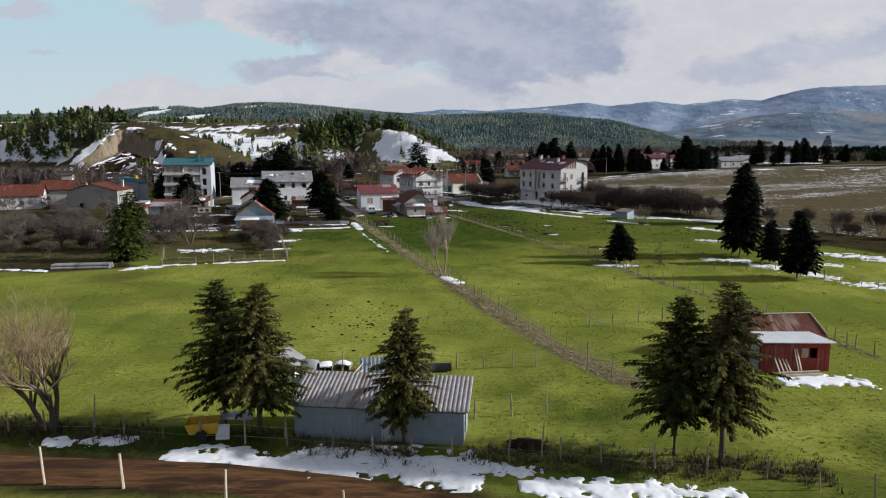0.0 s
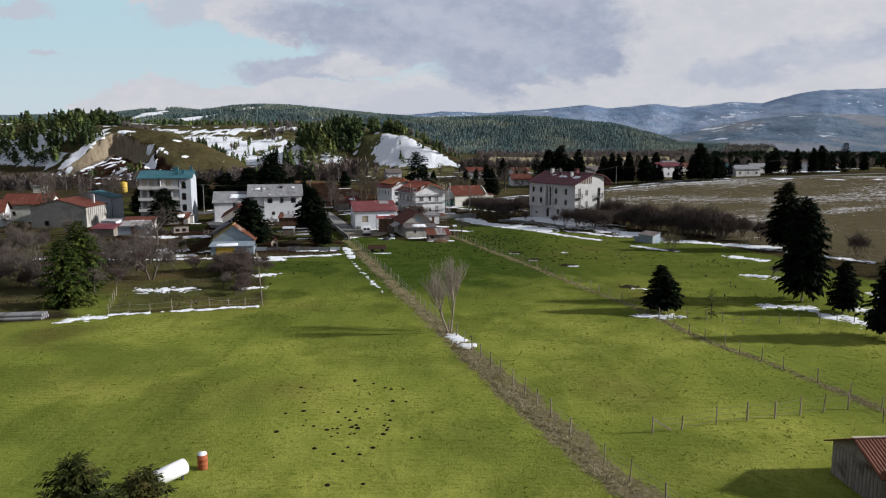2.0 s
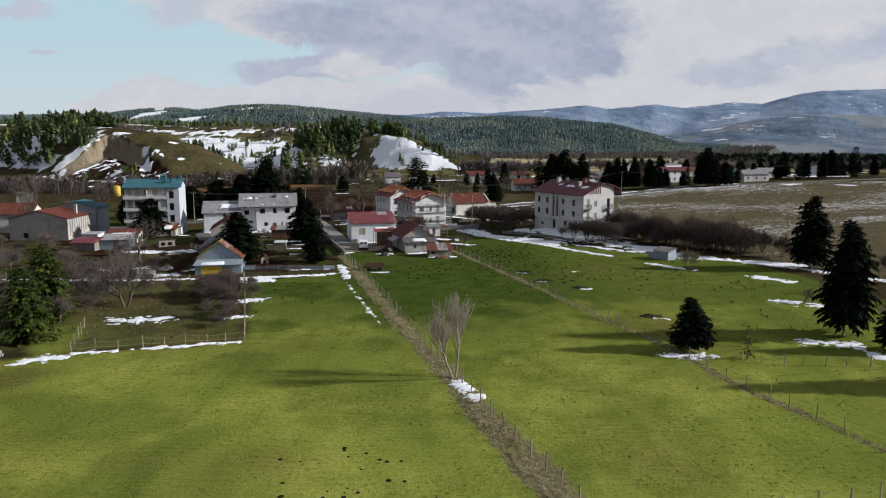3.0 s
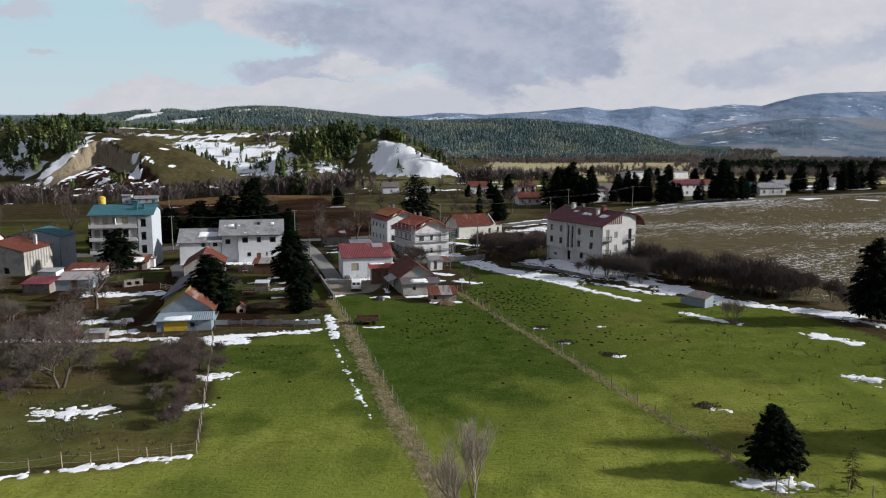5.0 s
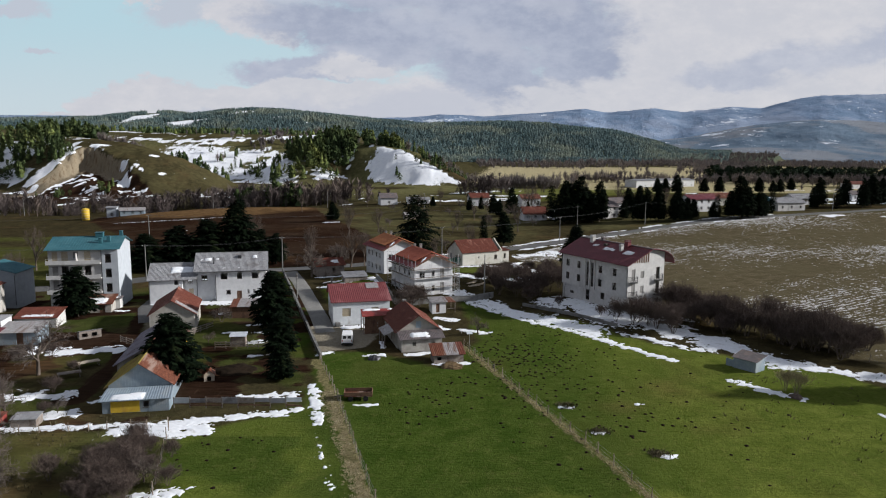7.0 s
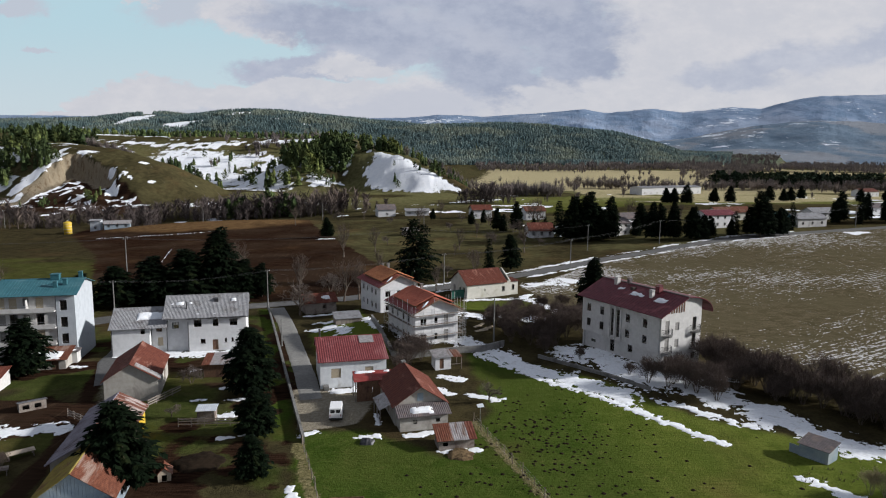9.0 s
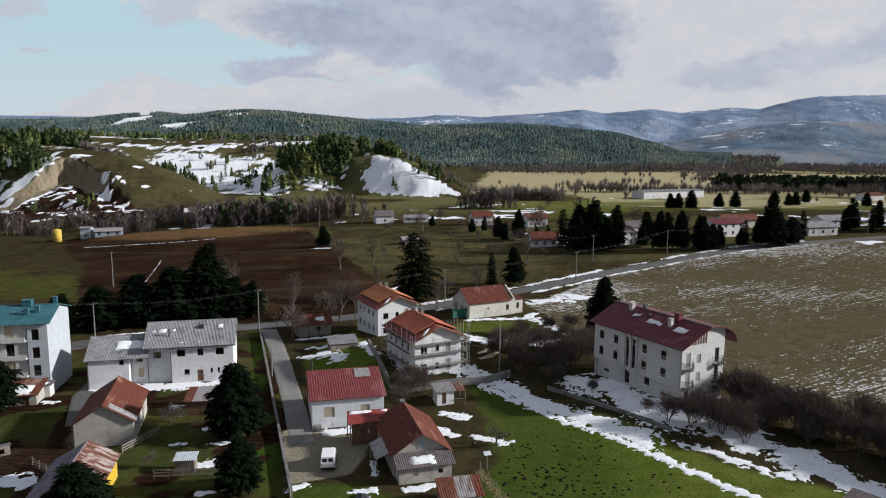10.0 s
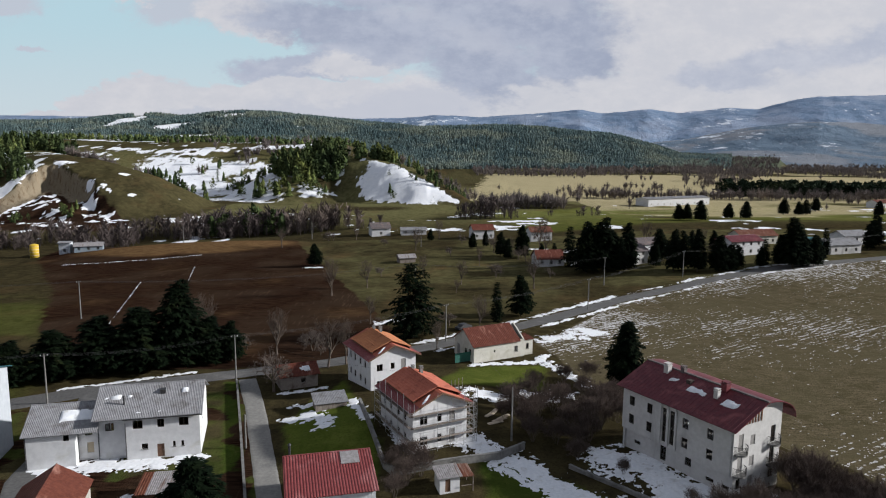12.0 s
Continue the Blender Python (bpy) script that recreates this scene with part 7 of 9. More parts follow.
block(dk, "wood_pale", 1.3, 1.5, 0.9, gy=1.5, th=0.06, front=[(0.4, 0.0, 0.5, 0.7, "open")], base=-0.1)
gable_roof(dk, "roof_rust", 1.3, 1.5, 0.9, 1.5, 0.15, "y", "rib", 0.3)


# ---- trees ----
def spray(co, tri, p, d, length, width, rnd):
    """One flat needle spray from p along d."""
    side = d.cross(Vector((rnd.uniform(-0.5, 0.5), rnd.uniform(-0.5, 0.5), 1)))
    if side.length < 1e-4:
        side = Vector((1, 0, 0))
    side = side.normalized() * width
    mid = p + d * (length * 0.45)
    k = len(co)
    co += [p, mid + side, p + d * length + Vector((0, 0, -0.12 * length)), mid - side]
    tri += [(k, k + 1, k + 2), (k, k + 2, k + 3)]


def conifer_meshes(seed, h, r, whorls=26, per=7, steps=9, droop=0.35, base=0.12, size=0.42, gaps=0.1, power=0.8, mat="needles", slim=1.0, wild=0.45):
    rnd = random.Random(seed)
    co, tri, wood = [], [], MB()
    bend = [Vector((rnd.uniform(-0.04, 0.04) * h * q / 6, rnd.uniform(-0.04, 0.04) * h * q / 6, h * q / 6)) for q in range(7)]
    bend[0] = Vector((0, 0, -0.3))
    rad = 0.012 * h + 0.05
    wood.path(bend, [rad * (1 - q / 6.3) for q in range(7)], 8)
    axis = lambda z: bend[min(5, int(z / h * 6))].lerp(bend[min(5, int(z / h * 6)) + 1], z / h * 6 - min(5, int(z / h * 6)))
    for i in range(whorls):
        z = h * (base + (0.99 - base) * (i / (whorls - 1)))
        c = axis(z)
        reach = r * max(0.03, 1 - (z / h)) ** power * rnd.uniform(0.8, 1.12)
        reach *= 0.6 + 0.4 * min(1.0, (z / h - base) / 0.2)
        spin = rnd.uniform(0, 6.28)
        for b in range(per):
            if rnd.random() < gaps:
                continue
            a = spin + 6.283 * b / per + rnd.uniform(-0.35, 0.35)
            L = reach * rnd.uniform(1 - wild, 0.8 + wild) + 0.12
            out = Vector((math.cos(a), math.sin(a), 0))
            lift = 0.55 * (z / h) ** 2 + 0.05
            pt = lambda s: c + out * (L * s) + Vector((0, 0, L * (lift * s - droop * s * s)))
            if L > 0.7 and i % 2 == 0:
                wood.path([pt(0), pt(0.5), pt(0.95)], [0.035, 0.02, 0.006], 3)
            n = max(2, int(steps * L / r + 1.5))
            for k in range(n):
                s = 0.12 + 0.88 * (k + rnd.random() * 0.7) / n
                p, t = pt(s), (pt(min(1.0, s + 0.05)) - pt(s - 0.05)).normalized()
                for sg in (-1, 1):
                    w = t.cross(Vector((0, 0, 1))) * sg
                    d = (t * rnd.uniform(0.5, 1.0) + w * rnd.uniform(0.35, 1.0) + Vector((0, 0, rnd.uniform(-0.75, 0.12)))).normalized()
                    ln = size * rnd.uniform(0.6, 1.3) * (1.1 - 0.2 * s) * (0.65 + 0.35 * min(1, L / r * 1.4))
                    spray(co, tri, p, d, ln, ln * rnd.uniform(0.17, 0.30) * slim, rnd)
            spray(co, tri, pt(0.9), (pt(1) - pt(0.8)).normalized(), size * 0.8, size * 0.15, rnd)
    for k in range(6):
        a = k * 1.05
        spray(co, tri, Vector(bend[6]) - Vector((0, 0, 0.25)), Vector((math.cos(a) * 0.35, math.sin(a) * 0.35, 1)).normalized(), size, size * 0.12, rnd)
    return wood.mesh("trunk", M["bark"], True), tri_mesh("crown", [tuple(p) for p in co], tri, M[mat])


def conifer(x, y, meshes, label, scale=1.0, spin=0.0, group="conifers", wide=1.0, name="fir_tree"):
    t = thing(name, label, "tree", x, y, ground_z(x, y), 0, group)
    t.matrix_basis = Matrix.LocRotScale((x, y, ground_z(x, y)), Euler((0, 0, spin)), (scale * wide, scale * wide, scale))
    part("trunk", meshes[0], None, t)
    part("crown", meshes[1], None, t)
    return t


# firs by the track
for i, (x, y, h, r, bs, mt, lab) in enumerate((
        (-12.7, 38.6, 8.6, 2.7, 0.25, "needles", "dark ragged fir with hanging branches beside the barn"),
        (-10.4, 37.6, 8.6, 2.5, 0.22, "needles_dry", "ragged olive-brown fir beside the barn"),
        (-2.2, 36.4, 7.6, 2.0, 0.22, "needles_dry", "thin brownish fir before the barn wall"),
        (12.3, 34.9, 8.6, 2.6, 0.26, "needles", "dark ragged fir beside the fence"),
        (14.5, 34.1, 9.5, 2.6, 0.26, "needles_dry", "olive fir with bare twigs beside the fence"))):
    conifer(x, y, conifer_meshes(40 + i, h * 1.0, r * 1.32, 50, 10, 44, 0.24, bs, 0.31, 0.42 if i == 2 else 0.22, 0.72, mt, 0.80, 0.62), lab, 1, i * 1.3, "firs by the track")

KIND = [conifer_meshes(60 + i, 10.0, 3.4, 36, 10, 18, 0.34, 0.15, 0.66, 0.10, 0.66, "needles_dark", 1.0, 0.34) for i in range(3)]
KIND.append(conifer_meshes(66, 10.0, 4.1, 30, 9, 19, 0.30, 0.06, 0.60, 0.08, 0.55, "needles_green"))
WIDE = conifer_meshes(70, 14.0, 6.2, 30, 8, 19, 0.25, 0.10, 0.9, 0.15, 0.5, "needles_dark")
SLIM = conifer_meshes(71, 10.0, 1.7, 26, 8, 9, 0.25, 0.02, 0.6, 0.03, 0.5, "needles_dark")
SPARSE = conifer_meshes(72, 10.0, 2.6, 16, 4, 6, 0.3, 0.15, 0.7, 0.25, 0.8, "needles_dry")
for i, (x, y, h, w, k, lab) in enumerate((
        (24.6, 95.2, 5.4, 1.6, 0, "small dark fir on the meadow beside the fence"), (43.9, 101.2, 12.8, 0.92, 1, "tall dark fir on the meadow"), (45.6, 95.2, 6.0, 1.2, 2, "bushy dark fir under a taller one"),
        (43.8, 84.2, 8.2, 1.15, 0, "slender dark fir beside a wire fence"), (62.5, 144.0, 12.5, 1.1, 2, "tall dark fir beside the stubble field"),
        (-45.0, 97.2, 7.8, 1.1, 3, "bushy green fir at the orchard's corner"), (-48.2, 106.5, 9.0, 1.0, 3, "bushy green fir behind the orchard's corner"),
        (-36.9, 146.4, 9.2, 1.75, 0, "broad dark fir beside the patched barn"), (-30.6, 174.2, 9.8, 1.6, 1, "broad dark fir beside the grass lane"), (-26.0, 159.5, 6.0, 1.75, 2, "low dark fir beside the grass lane"),
        (-23.6, 148.5, 4.8, 1.6, 0, "low dark fir beside the grass lane"), (-67.0, 181.5, 8.8, 1.7, 2, "dark fir before the teal-roofed block"),
        (-54.0, 236.0, 16.5, 1.0, 1, "tall dark fir behind the white house"), (-60.5, 233.0, 12.0, 1.6, 0, "broad dark fir behind the white house"), (-67.5, 231.5, 10.5, 1.65, 2, "broad dark fir along the road"),
        (-49.0, 237.5, 9.0, 1.5, 1, "dark fir along the road"), (-74.0, 227.5, 9.0, 1.7, 0, "dark fir along the road"), (-45.0, 238.5, 8.0, 1.1, 2, "dark fir along the road"),
        (-80.0, 224.0, 8.0, 1.4, 1, "dark fir along the road"), (-87.0, 215.0, 8.5, 1.4, 2, "dark fir between two houses"),
        (29.5, 223.0, 12.5, 0.9, 1, "dense dark fir behind the apartment house"), (-48.6, 358.5, 8.2, 1.1, 0, "lone fir in the fields"))):
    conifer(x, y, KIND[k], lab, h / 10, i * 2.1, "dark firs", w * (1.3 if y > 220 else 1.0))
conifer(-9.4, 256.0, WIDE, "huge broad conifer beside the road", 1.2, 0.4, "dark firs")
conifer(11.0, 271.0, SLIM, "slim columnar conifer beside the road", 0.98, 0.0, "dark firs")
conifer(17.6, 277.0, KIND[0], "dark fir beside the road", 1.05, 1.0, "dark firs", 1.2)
conifer(29.3, 92.5, SPARSE, "thin sparse fir sapling on the meadow", 0.33, 1.0, "dark firs", 1.3)

rnd = random.Random(5)
VILLAGE_FIRS = [(45, 352, 14), (50, 346, 15), (55, 343, 17), (60, 341, 16), (48, 339, 13), (64, 346, 14), (67, 354, 13), (58, 352, 12), (53, 356, 11), (40, 358, 9),
                (80, 344, 13), (84, 347, 12), (88, 343, 14), (100, 350, 12), (124, 357, 13), (127, 353, 14), (131, 357, 13), (134, 361, 12), (120, 360, 11), (137, 357, 10),
                (30, 372, 11), (24, 368, 9), (18, 402, 9), (12, 396, 8), (-6, 418, 8), (186, 402, 11), (192, 408, 12), (198, 402, 13), (206, 410, 12), (213, 405, 11), (222, 412, 13), (120, 408, 9), (108, 402, 8), (60, 400, 9), (66, 404, 8), (235, 424, 12), (246, 430, 13), (262, 436, 12), (62, 358, 12), (76, 352, 10), (96, 344, 11), (106, 352, 11), (115, 353, 9), (101, 346, 9), (146, 372, 10), (153, 378, 11), (36, 362, 8), (94, 362, 12), (82, 366, 11), (143, 364, 9), (22, 376, 8)]
for i, (x, y, h) in enumerate(VILLAGE_FIRS):
    x, y, k = settle(x, y)
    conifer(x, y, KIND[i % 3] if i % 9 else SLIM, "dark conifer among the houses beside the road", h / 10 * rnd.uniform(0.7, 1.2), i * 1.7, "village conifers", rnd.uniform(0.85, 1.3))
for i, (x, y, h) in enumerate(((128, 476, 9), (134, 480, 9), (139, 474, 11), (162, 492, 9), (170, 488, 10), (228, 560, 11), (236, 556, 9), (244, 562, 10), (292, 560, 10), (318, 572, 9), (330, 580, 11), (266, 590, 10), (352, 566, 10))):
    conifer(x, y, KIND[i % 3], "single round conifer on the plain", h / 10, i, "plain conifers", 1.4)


# ---- bare trees ----
def bare_meshes(seed, h, spread, levels=5, kids=(5, 4, 4, 3, 3), trunk=0.28, twig="twigs", bark="bark", up=0.35, r0=0.16, forks=1, least=0.010):
    rnd = random.Random(seed)
    wood, fine = MB(), MB()

    def grow(p, d, L, r, lv):
        pts, q, dd = [p], p, d
        for s in range(3 if lv < 3 else 2):
            dd = (dd + Vector((rnd.uniform(-1, 1), rnd.uniform(-1, 1), rnd.uniform(-0.4, 0.9) * up)) * (0.22 if lv else 0.10)).normalized()
            q = q + dd * (L / (3 if lv < 3 else 2))
            pts.append(q)
        rs = [r * (1 - 0.55 * i / (len(pts) - 1)) for i in range(len(pts))]
        (wood if lv < 2 else fine).path(pts, rs, (8, 6, 4, 3, 3, 3)[lv])
        if lv >= levels:
            return
        for k in range(kids[lv]):
            s = 0.35 + 0.65 * (k + rnd.random()) / kids[lv] if lv else 0.55 + 0.45 * (k + rnd.random()) / kids[lv]
            i = min(len(pts) - 2, int(s * (len(pts) - 1)))
            b = pts[i].lerp(pts[i + 1], s * (len(pts) - 1) - i)
            a = rnd.uniform(0, 6.283)
            side = dd.orthogonal().normalized()
            side.rotate(Matrix.Rotation(a, 3, dd))
            nd = (dd * rnd.uniform(0.45, 0.9) + side * spread * rnd.uniform(0.6, 1.2) + Vector((0, 0, up * 0.5))).normalized()
            grow(b, nd, L * rnd.uniform(0.55, 0.82) * (0.9 if lv else 1.25), max(least, r * 0.5), lv + 1)

    for f in range(forks):
        a = 6.283 * f / forks + seed
        d0 = Vector((0.35 * math.cos(a), 0.35 * math.sin(a), 1)).normalized() if forks > 1 else Vector((0.05, 0, 1)).normalized()
        grow(Vector((0.1 * math.cos(a), 0.1 * math.sin(a), -0.2)) if forks > 1 else Vector((0, 0, -0.2)), d0, h * trunk, r0 * (0.75 if forks > 1 else 1), 0)
    return wood.mesh("trunk", M[bark], True), fine.mesh("twig_crown", M[twig])


def bare(x, y, meshes, label, scale=1.0, spin=0.0, group="bare trees", tall=1.0, name="bare_tree", category="tree"):
    z = ground_z(x, y)
    t = thing(name, label, category, x, y, z, 0, group)
    t.matrix_basis = Matrix.LocRotScale((x, y, z), Euler((0, 0, spin)), (scale, scale, scale * tall))
    part("trunk", meshes[0], None, t)
    part("twig_crown", meshes[1], None, t)
    return t


WILLOW = bare_meshes(3, 8.0, 0.55, 5, (5, 5, 4, 4, 3), 0.26, "twigs_rust", "bark", 0.55, 0.17, 3, 0.0045)
bare(-22.6, 38.0, WILLOW, "bare willow with reddish twigs beside the track", 1.5, 0.5, "bare trees")
POPLAR = bare_meshes(4, 7.0, 0.36, 5, (6, 5, 5, 4, 3), 0.34, "twigs_pale", "bark_pale", 0.8, 0.13, 2, 0.0045)
bare(0.0, 86.6, POPLAR, "slender bare tree on the fence line", 1.3, 0.0, "bare trees")
APPLE = [bare_meshes(10 + i, 6.0, 0.9, 5, (5, 5, 4, 4, 3), 0.28, "twigs_plum", "bark", 0.25, 0.16, 1 + i % 2) for i in range(3)]
TALL = [bare_meshes(20 + i, 12.0, 0.5, 5, (6, 4, 4, 3, 3), 0.30, "twigs", "bark", 0.6, 0.24, 1) for i in range(2)]
SHRUB = [bare_meshes(30 + i, 4.2, 0.6, 4, (6, 5, 5, 4), 0.42, "twigs_dark", "bark", 0.5, 0.06, 6, 0.011) for i in range(4)]
PALE = [bare_meshes(35 + i, 4.2, 0.5, 4, (5, 5, 4, 3), 0.42, "dry_grass", "bark_pale", 0.6, 0.05, 6) for i in range(2)]
for i, (x, y, s, k, lab) in enumerate((
        (-55.6, 149.0, 1.9, 0, "wide bare fruit tree in the snowy orchard"), (-42.0, 113.6, 1.55, 1, "bare fruit tree in the garden"), (-53.0, 117.0, 1.0, 2, "bare fruit tree in the garden"),
        (-60.0, 108.0, 1.0, 0, "bare fruit tree in the orchard"), (-66.0, 119.0, 1.1, 1, "bare fruit tree in the orchard"), (-72.0, 104.0, 1.1, 2, "bare fruit tree in the orchard"), (-64.0, 132.0, 1.0, 0, "bare fruit tree in the orchard"),
        (-74.0, 138.0, 1.1, 1, "bare fruit tree in the orchard"), (-80.0, 124.0, 1.1, 2, "bare fruit tree in the orchard"), (-84.0, 150.0, 1.2, 0, "bare fruit tree before the workshop"), (-77.0, 158.0, 1.1, 1, "bare fruit tree before the workshop"),
        (-30.0, 108.0, 0.7, 2, "low bare fruit tree in the garden"), (-29.5, 120.0, 0.7, 0, "low bare fruit tree in the garden"), (-49.0, 104.0, 0.9, 1, "bare fruit tree in the garden"), (-46.0, 136.0, 0.55, 2, "thin bare sapling beside the barn"),
        (3.6, 171.2, 0.85, 0, "small bare fruit tree on the meadow"), (-40.6, 178.5, 0.7, 1, "small bare fruit tree beside the outbuilding"), (-38.5, 165.0, 0.55, 2, "small bare fruit tree in the yard"), (-96, 140, 1.2, 0, "bare fruit tree in the orchard"),
        (-92, 118, 1.2, 1, "bare fruit tree in the orchard"), (-88, 104, 1.1, 2, "bare fruit tree in the orchard"), (-100, 160, 1.3, 1, "bare fruit tree before a white farmhouse"), (-32.6, 221.0, 2.0, 0, "round bare tree beside the lane"),
        (-57, 128.5, 0.8, 1, "bare fruit tree at the garden's edge"), (47.8, 117, 0.55, 2, "small bare thorn on the meadow"), (54, 124, 0.6, 0, "small bare thorn on the meadow"),
        (-46.8, 121.0, 1.5, 1, "grey bare fruit tree in the overgrown garden"), (-48.0, 127.5, 1.5, 0, "grey bare fruit tree in the overgrown garden"), (-45.5, 104.5, 1.0, 2, "grey bare fruit tree in the overgrown garden"), (-56.5, 109.5, 1.3, 1, "grey bare fruit tree in the overgrown garden"))):
    bare(x, y, APPLE[k], lab, s, i * 1.9, "fruit trees")
for i, (x, y, s, lab) in enumerate(((-25.3, 235.0, 1.05, "tall bare tree beside the road"), (-24.8, 311.0, 0.95, "tall bare tree in the fields"), (-68.0, 392.0, 1.0, "tall bare tree in the fields"), (-4.0, 246.5, 0.7, "bare tree before the cream house"),
                                      (30.0, 360.0, 0.7, "bare tree beside a red house"), (26.0, 378.0, 0.8, "bare tree in the hamlet"), (66.0, 116.0, 0.5, "bare sapling beside the stubble field"), (-8.0, 330.0, 0.8, "bare tree in the fields"), (2, 305, 0.45, "bare sapling in the fields"))):
    x, y, k = settle(x, y)
    bare(x, y, TALL[i % 2], lab, s, i * 2.2, "tall bare trees")

# the dark thicket along the ditch, saplings by the stream
rnd = random.Random(9)
THICKET = [(37, 178), (42, 172.5), (47, 166.5), (52, 161), (58, 156)]
n = 0
while n < 44:
    i = rnd.randrange(4)
    (ax, ay), (bx, by) = THICKET[i], THICKET[i + 1]
    t = rnd.random()
    x, y = ax + (bx - ax) * t + rnd.uniform(0, 7.5), ay + (by - ay) * t + rnd.uniform(0.5, 7.5)
    bare(x, y, SHRUB[n % 4], "dark leafless thicket shrub along the ditch", rnd.uniform(0.7, 1.6), rnd.uniform(0, 6), "thicket along the ditch", 1.0, "bush", "bush")
    n += 1
for i, (x, y, s) in enumerate(((63, 151, 0.8), (68, 144, 0.8), (72, 137, 0.9), (76, 131, 0.9), (80, 126, 1.0), (70, 118, 0.8), (84, 120, 1.0), (31, 178, 0.8), (26, 181, 0.45), (20, 189, 0.5), (33, 176, 0.85), (35, 177, 0.95), (36.5, 175, 1.0),
                               (9, 203, 0.9), (13, 199, 0.9), (16, 204, 1.0), (19, 208, 1.0), (12, 209, 0.9), (8, 213, 0.8), (22, 213, 1.0), (17, 215, 0.9), (21, 219, 0.9), (6, 206, 0.7), (24, 207, 1.0), (15, 194, 0.7), (19, 226, 0.8), (25, 216, 0.9), (11, 217, 0.8), (24, 228, 0.8),
                               (28, 178, 0.9), (30.5, 176.5, 1.0), (32.5, 178.5, 1.0), (34, 174.5, 1.0), (36, 172, 1.0), (7.5, 209.5, 0.9), (10, 205.5, 1.1), (14.5, 211, 1.1), (18, 200, 1.0), (20.5, 204, 1.2), (23.5, 210, 1.2), (26, 203.5, 1.0), (9.5, 199, 0.9), (16, 198, 0.8), (13, 221, 0.9), (-8.2, 186.5, 0.9), (-6.4, 188.5, 0.9), (-9.5, 184.0, 0.7), (-10.2, 189.5, 0.7), (-8, 191, 0.8))):
    bare(x, y, SHRUB[i % 4], "leafless shrub beside the stream" if x > 0 else "leafless shrub before the scaffolded villa", s * 1.0, i * 1.3, "stream shrubs", 1.1, "bush", "bush")
for i, (x, y, s) in enumerate(((42.0, 143.8, 0.75), (41.3, 145.2, 0.7), (73, 101, 0.9), (76, 96, 0.9), (52, 107, 0.5))):
    bare(x, y, PALE[i % 2], "pale straw-coloured leafless bush", s, i * 1.3, "pale bushes", 1.0, "bush", "bush")
for i in range(14):
    y = 103 + 1.9 * i + rnd.uniform(-0.6, 0.6)
    bare(-24.2 - (y - 103) * 0.275 - rnd.uniform(0.8, 2.6), y, SHRUB[i % 4], "low leafless shrub along the garden fence", rnd.uniform(0.35, 0.65), rnd.uniform(0, 6), "garden shrubs", 1.0, "bush", "bush")
for i in range(16):
    t = rnd.random()
    bare(38 + 18 * t + rnd.uniform(1, 6), 179 - 21 * t + rnd.uniform(1, 6), APPLE[i % 3], "feathery leafless tree in the thicket", rnd.uniform(0.75, 1.1), rnd.uniform(0, 6), "thicket along the ditch")
for i in range(26):
    x, y = rnd.uniform(-92, -46), rnd.uniform(104, 142)
    bare(x, y, APPLE[i % 3], "bare fruit tree in the overgrown orchard", rnd.uniform(0.8, 1.35), rnd.uniform(0, 6), "fruit trees")
for i in range(26):
    x, y = rnd.gauss(-33.0, 2.2), rnd.gauss(121.5, 3.0)
    bare(x, y, SHRUB[i % 4], "leafless shrub in the corner of the overgrown garden", rnd.uniform(0.4, 0.8), rnd.uniform(0, 6), "garden shrubs", 1.0, "bush", "bush")
for i in range(60):
    x, y = rnd.uniform(-92, -44), rnd.uniform(97, 158)
    bare(x, y, SHRUB[i % 4], "low leafless shrub in the orchard", rnd.uniform(0.35, 0.65), rnd.uniform(0, 6), "orchard shrubs", 1.0, "bush", "bush")


# ---- far woods, joined ----
def scatter(name, label, template, tris, pos, scale, wide, mat, category="wood", seed=0):
    """Many small trees in one mesh: template vertices turned, scaled and set at pos."""
    r = np.random.RandomState(seed)
    n, k = len(pos), len(template)
    a = r.rand(n) * 6.283
    c, s = np.cos(a)[:, None], np.sin(a)[:, None]
    t = np.asarray(template)[None] * (1 + 0.25 * (r.rand(n, k, 1) - 0.5))
    x = (t[..., 0] * c - t[..., 1] * s) * (scale * wide)[:, None] + pos[:, :1]
    y = (t[..., 0] * s + t[..., 1] * c) * (scale * wide)[:, None] + pos[:, 1:2]
    z = t[..., 2] * scale[:, None] + pos[:, 2:3]
    co = np.stack([x, y, z], -1).reshape(-1, 3)
    tri = (np.asarray(tris)[None] + (np.arange(n) * k)[:, None, None]).reshape(-1, 3)
    return tagged(new(name, tri_mesh(name, co, tri, M[mat])), label, category, kind="stuff")


def fir_template(tiers=4, sides=7, seed=2, pw=0.8):
    """A ragged conifer of drooping tiers."""
    q = random.Random(seed)
    v, f = [], []
    for t in range(tiers):
        z0, z1, rr = 0.10 + 0.80 * t / tiers, 0.40 + 0.62 * (t + 0.6) / tiers, 0.25 * (1 - t / (tiers + 0.4)) ** pw
        k = len(v)
        for i in range(sides):
            a = 6.283 * (i + q.uniform(-0.25, 0.25)) / sides + t * 0.7
            w = rr * (q.uniform(0.9, 1.2) if i % 2 else q.uniform(0.45, 0.7))
            v.append((w * math.cos(a), w * math.sin(a), z0 + q.uniform(-0.06, 0.03)))
        v.append((q.uniform(-0.02, 0.02), q.uniform(-0.02, 0.02), min(1.0, z1)))
        f += [(k + i, k + (i + 1) % sides, k + sides) for i in range(sides)]
    return v, f


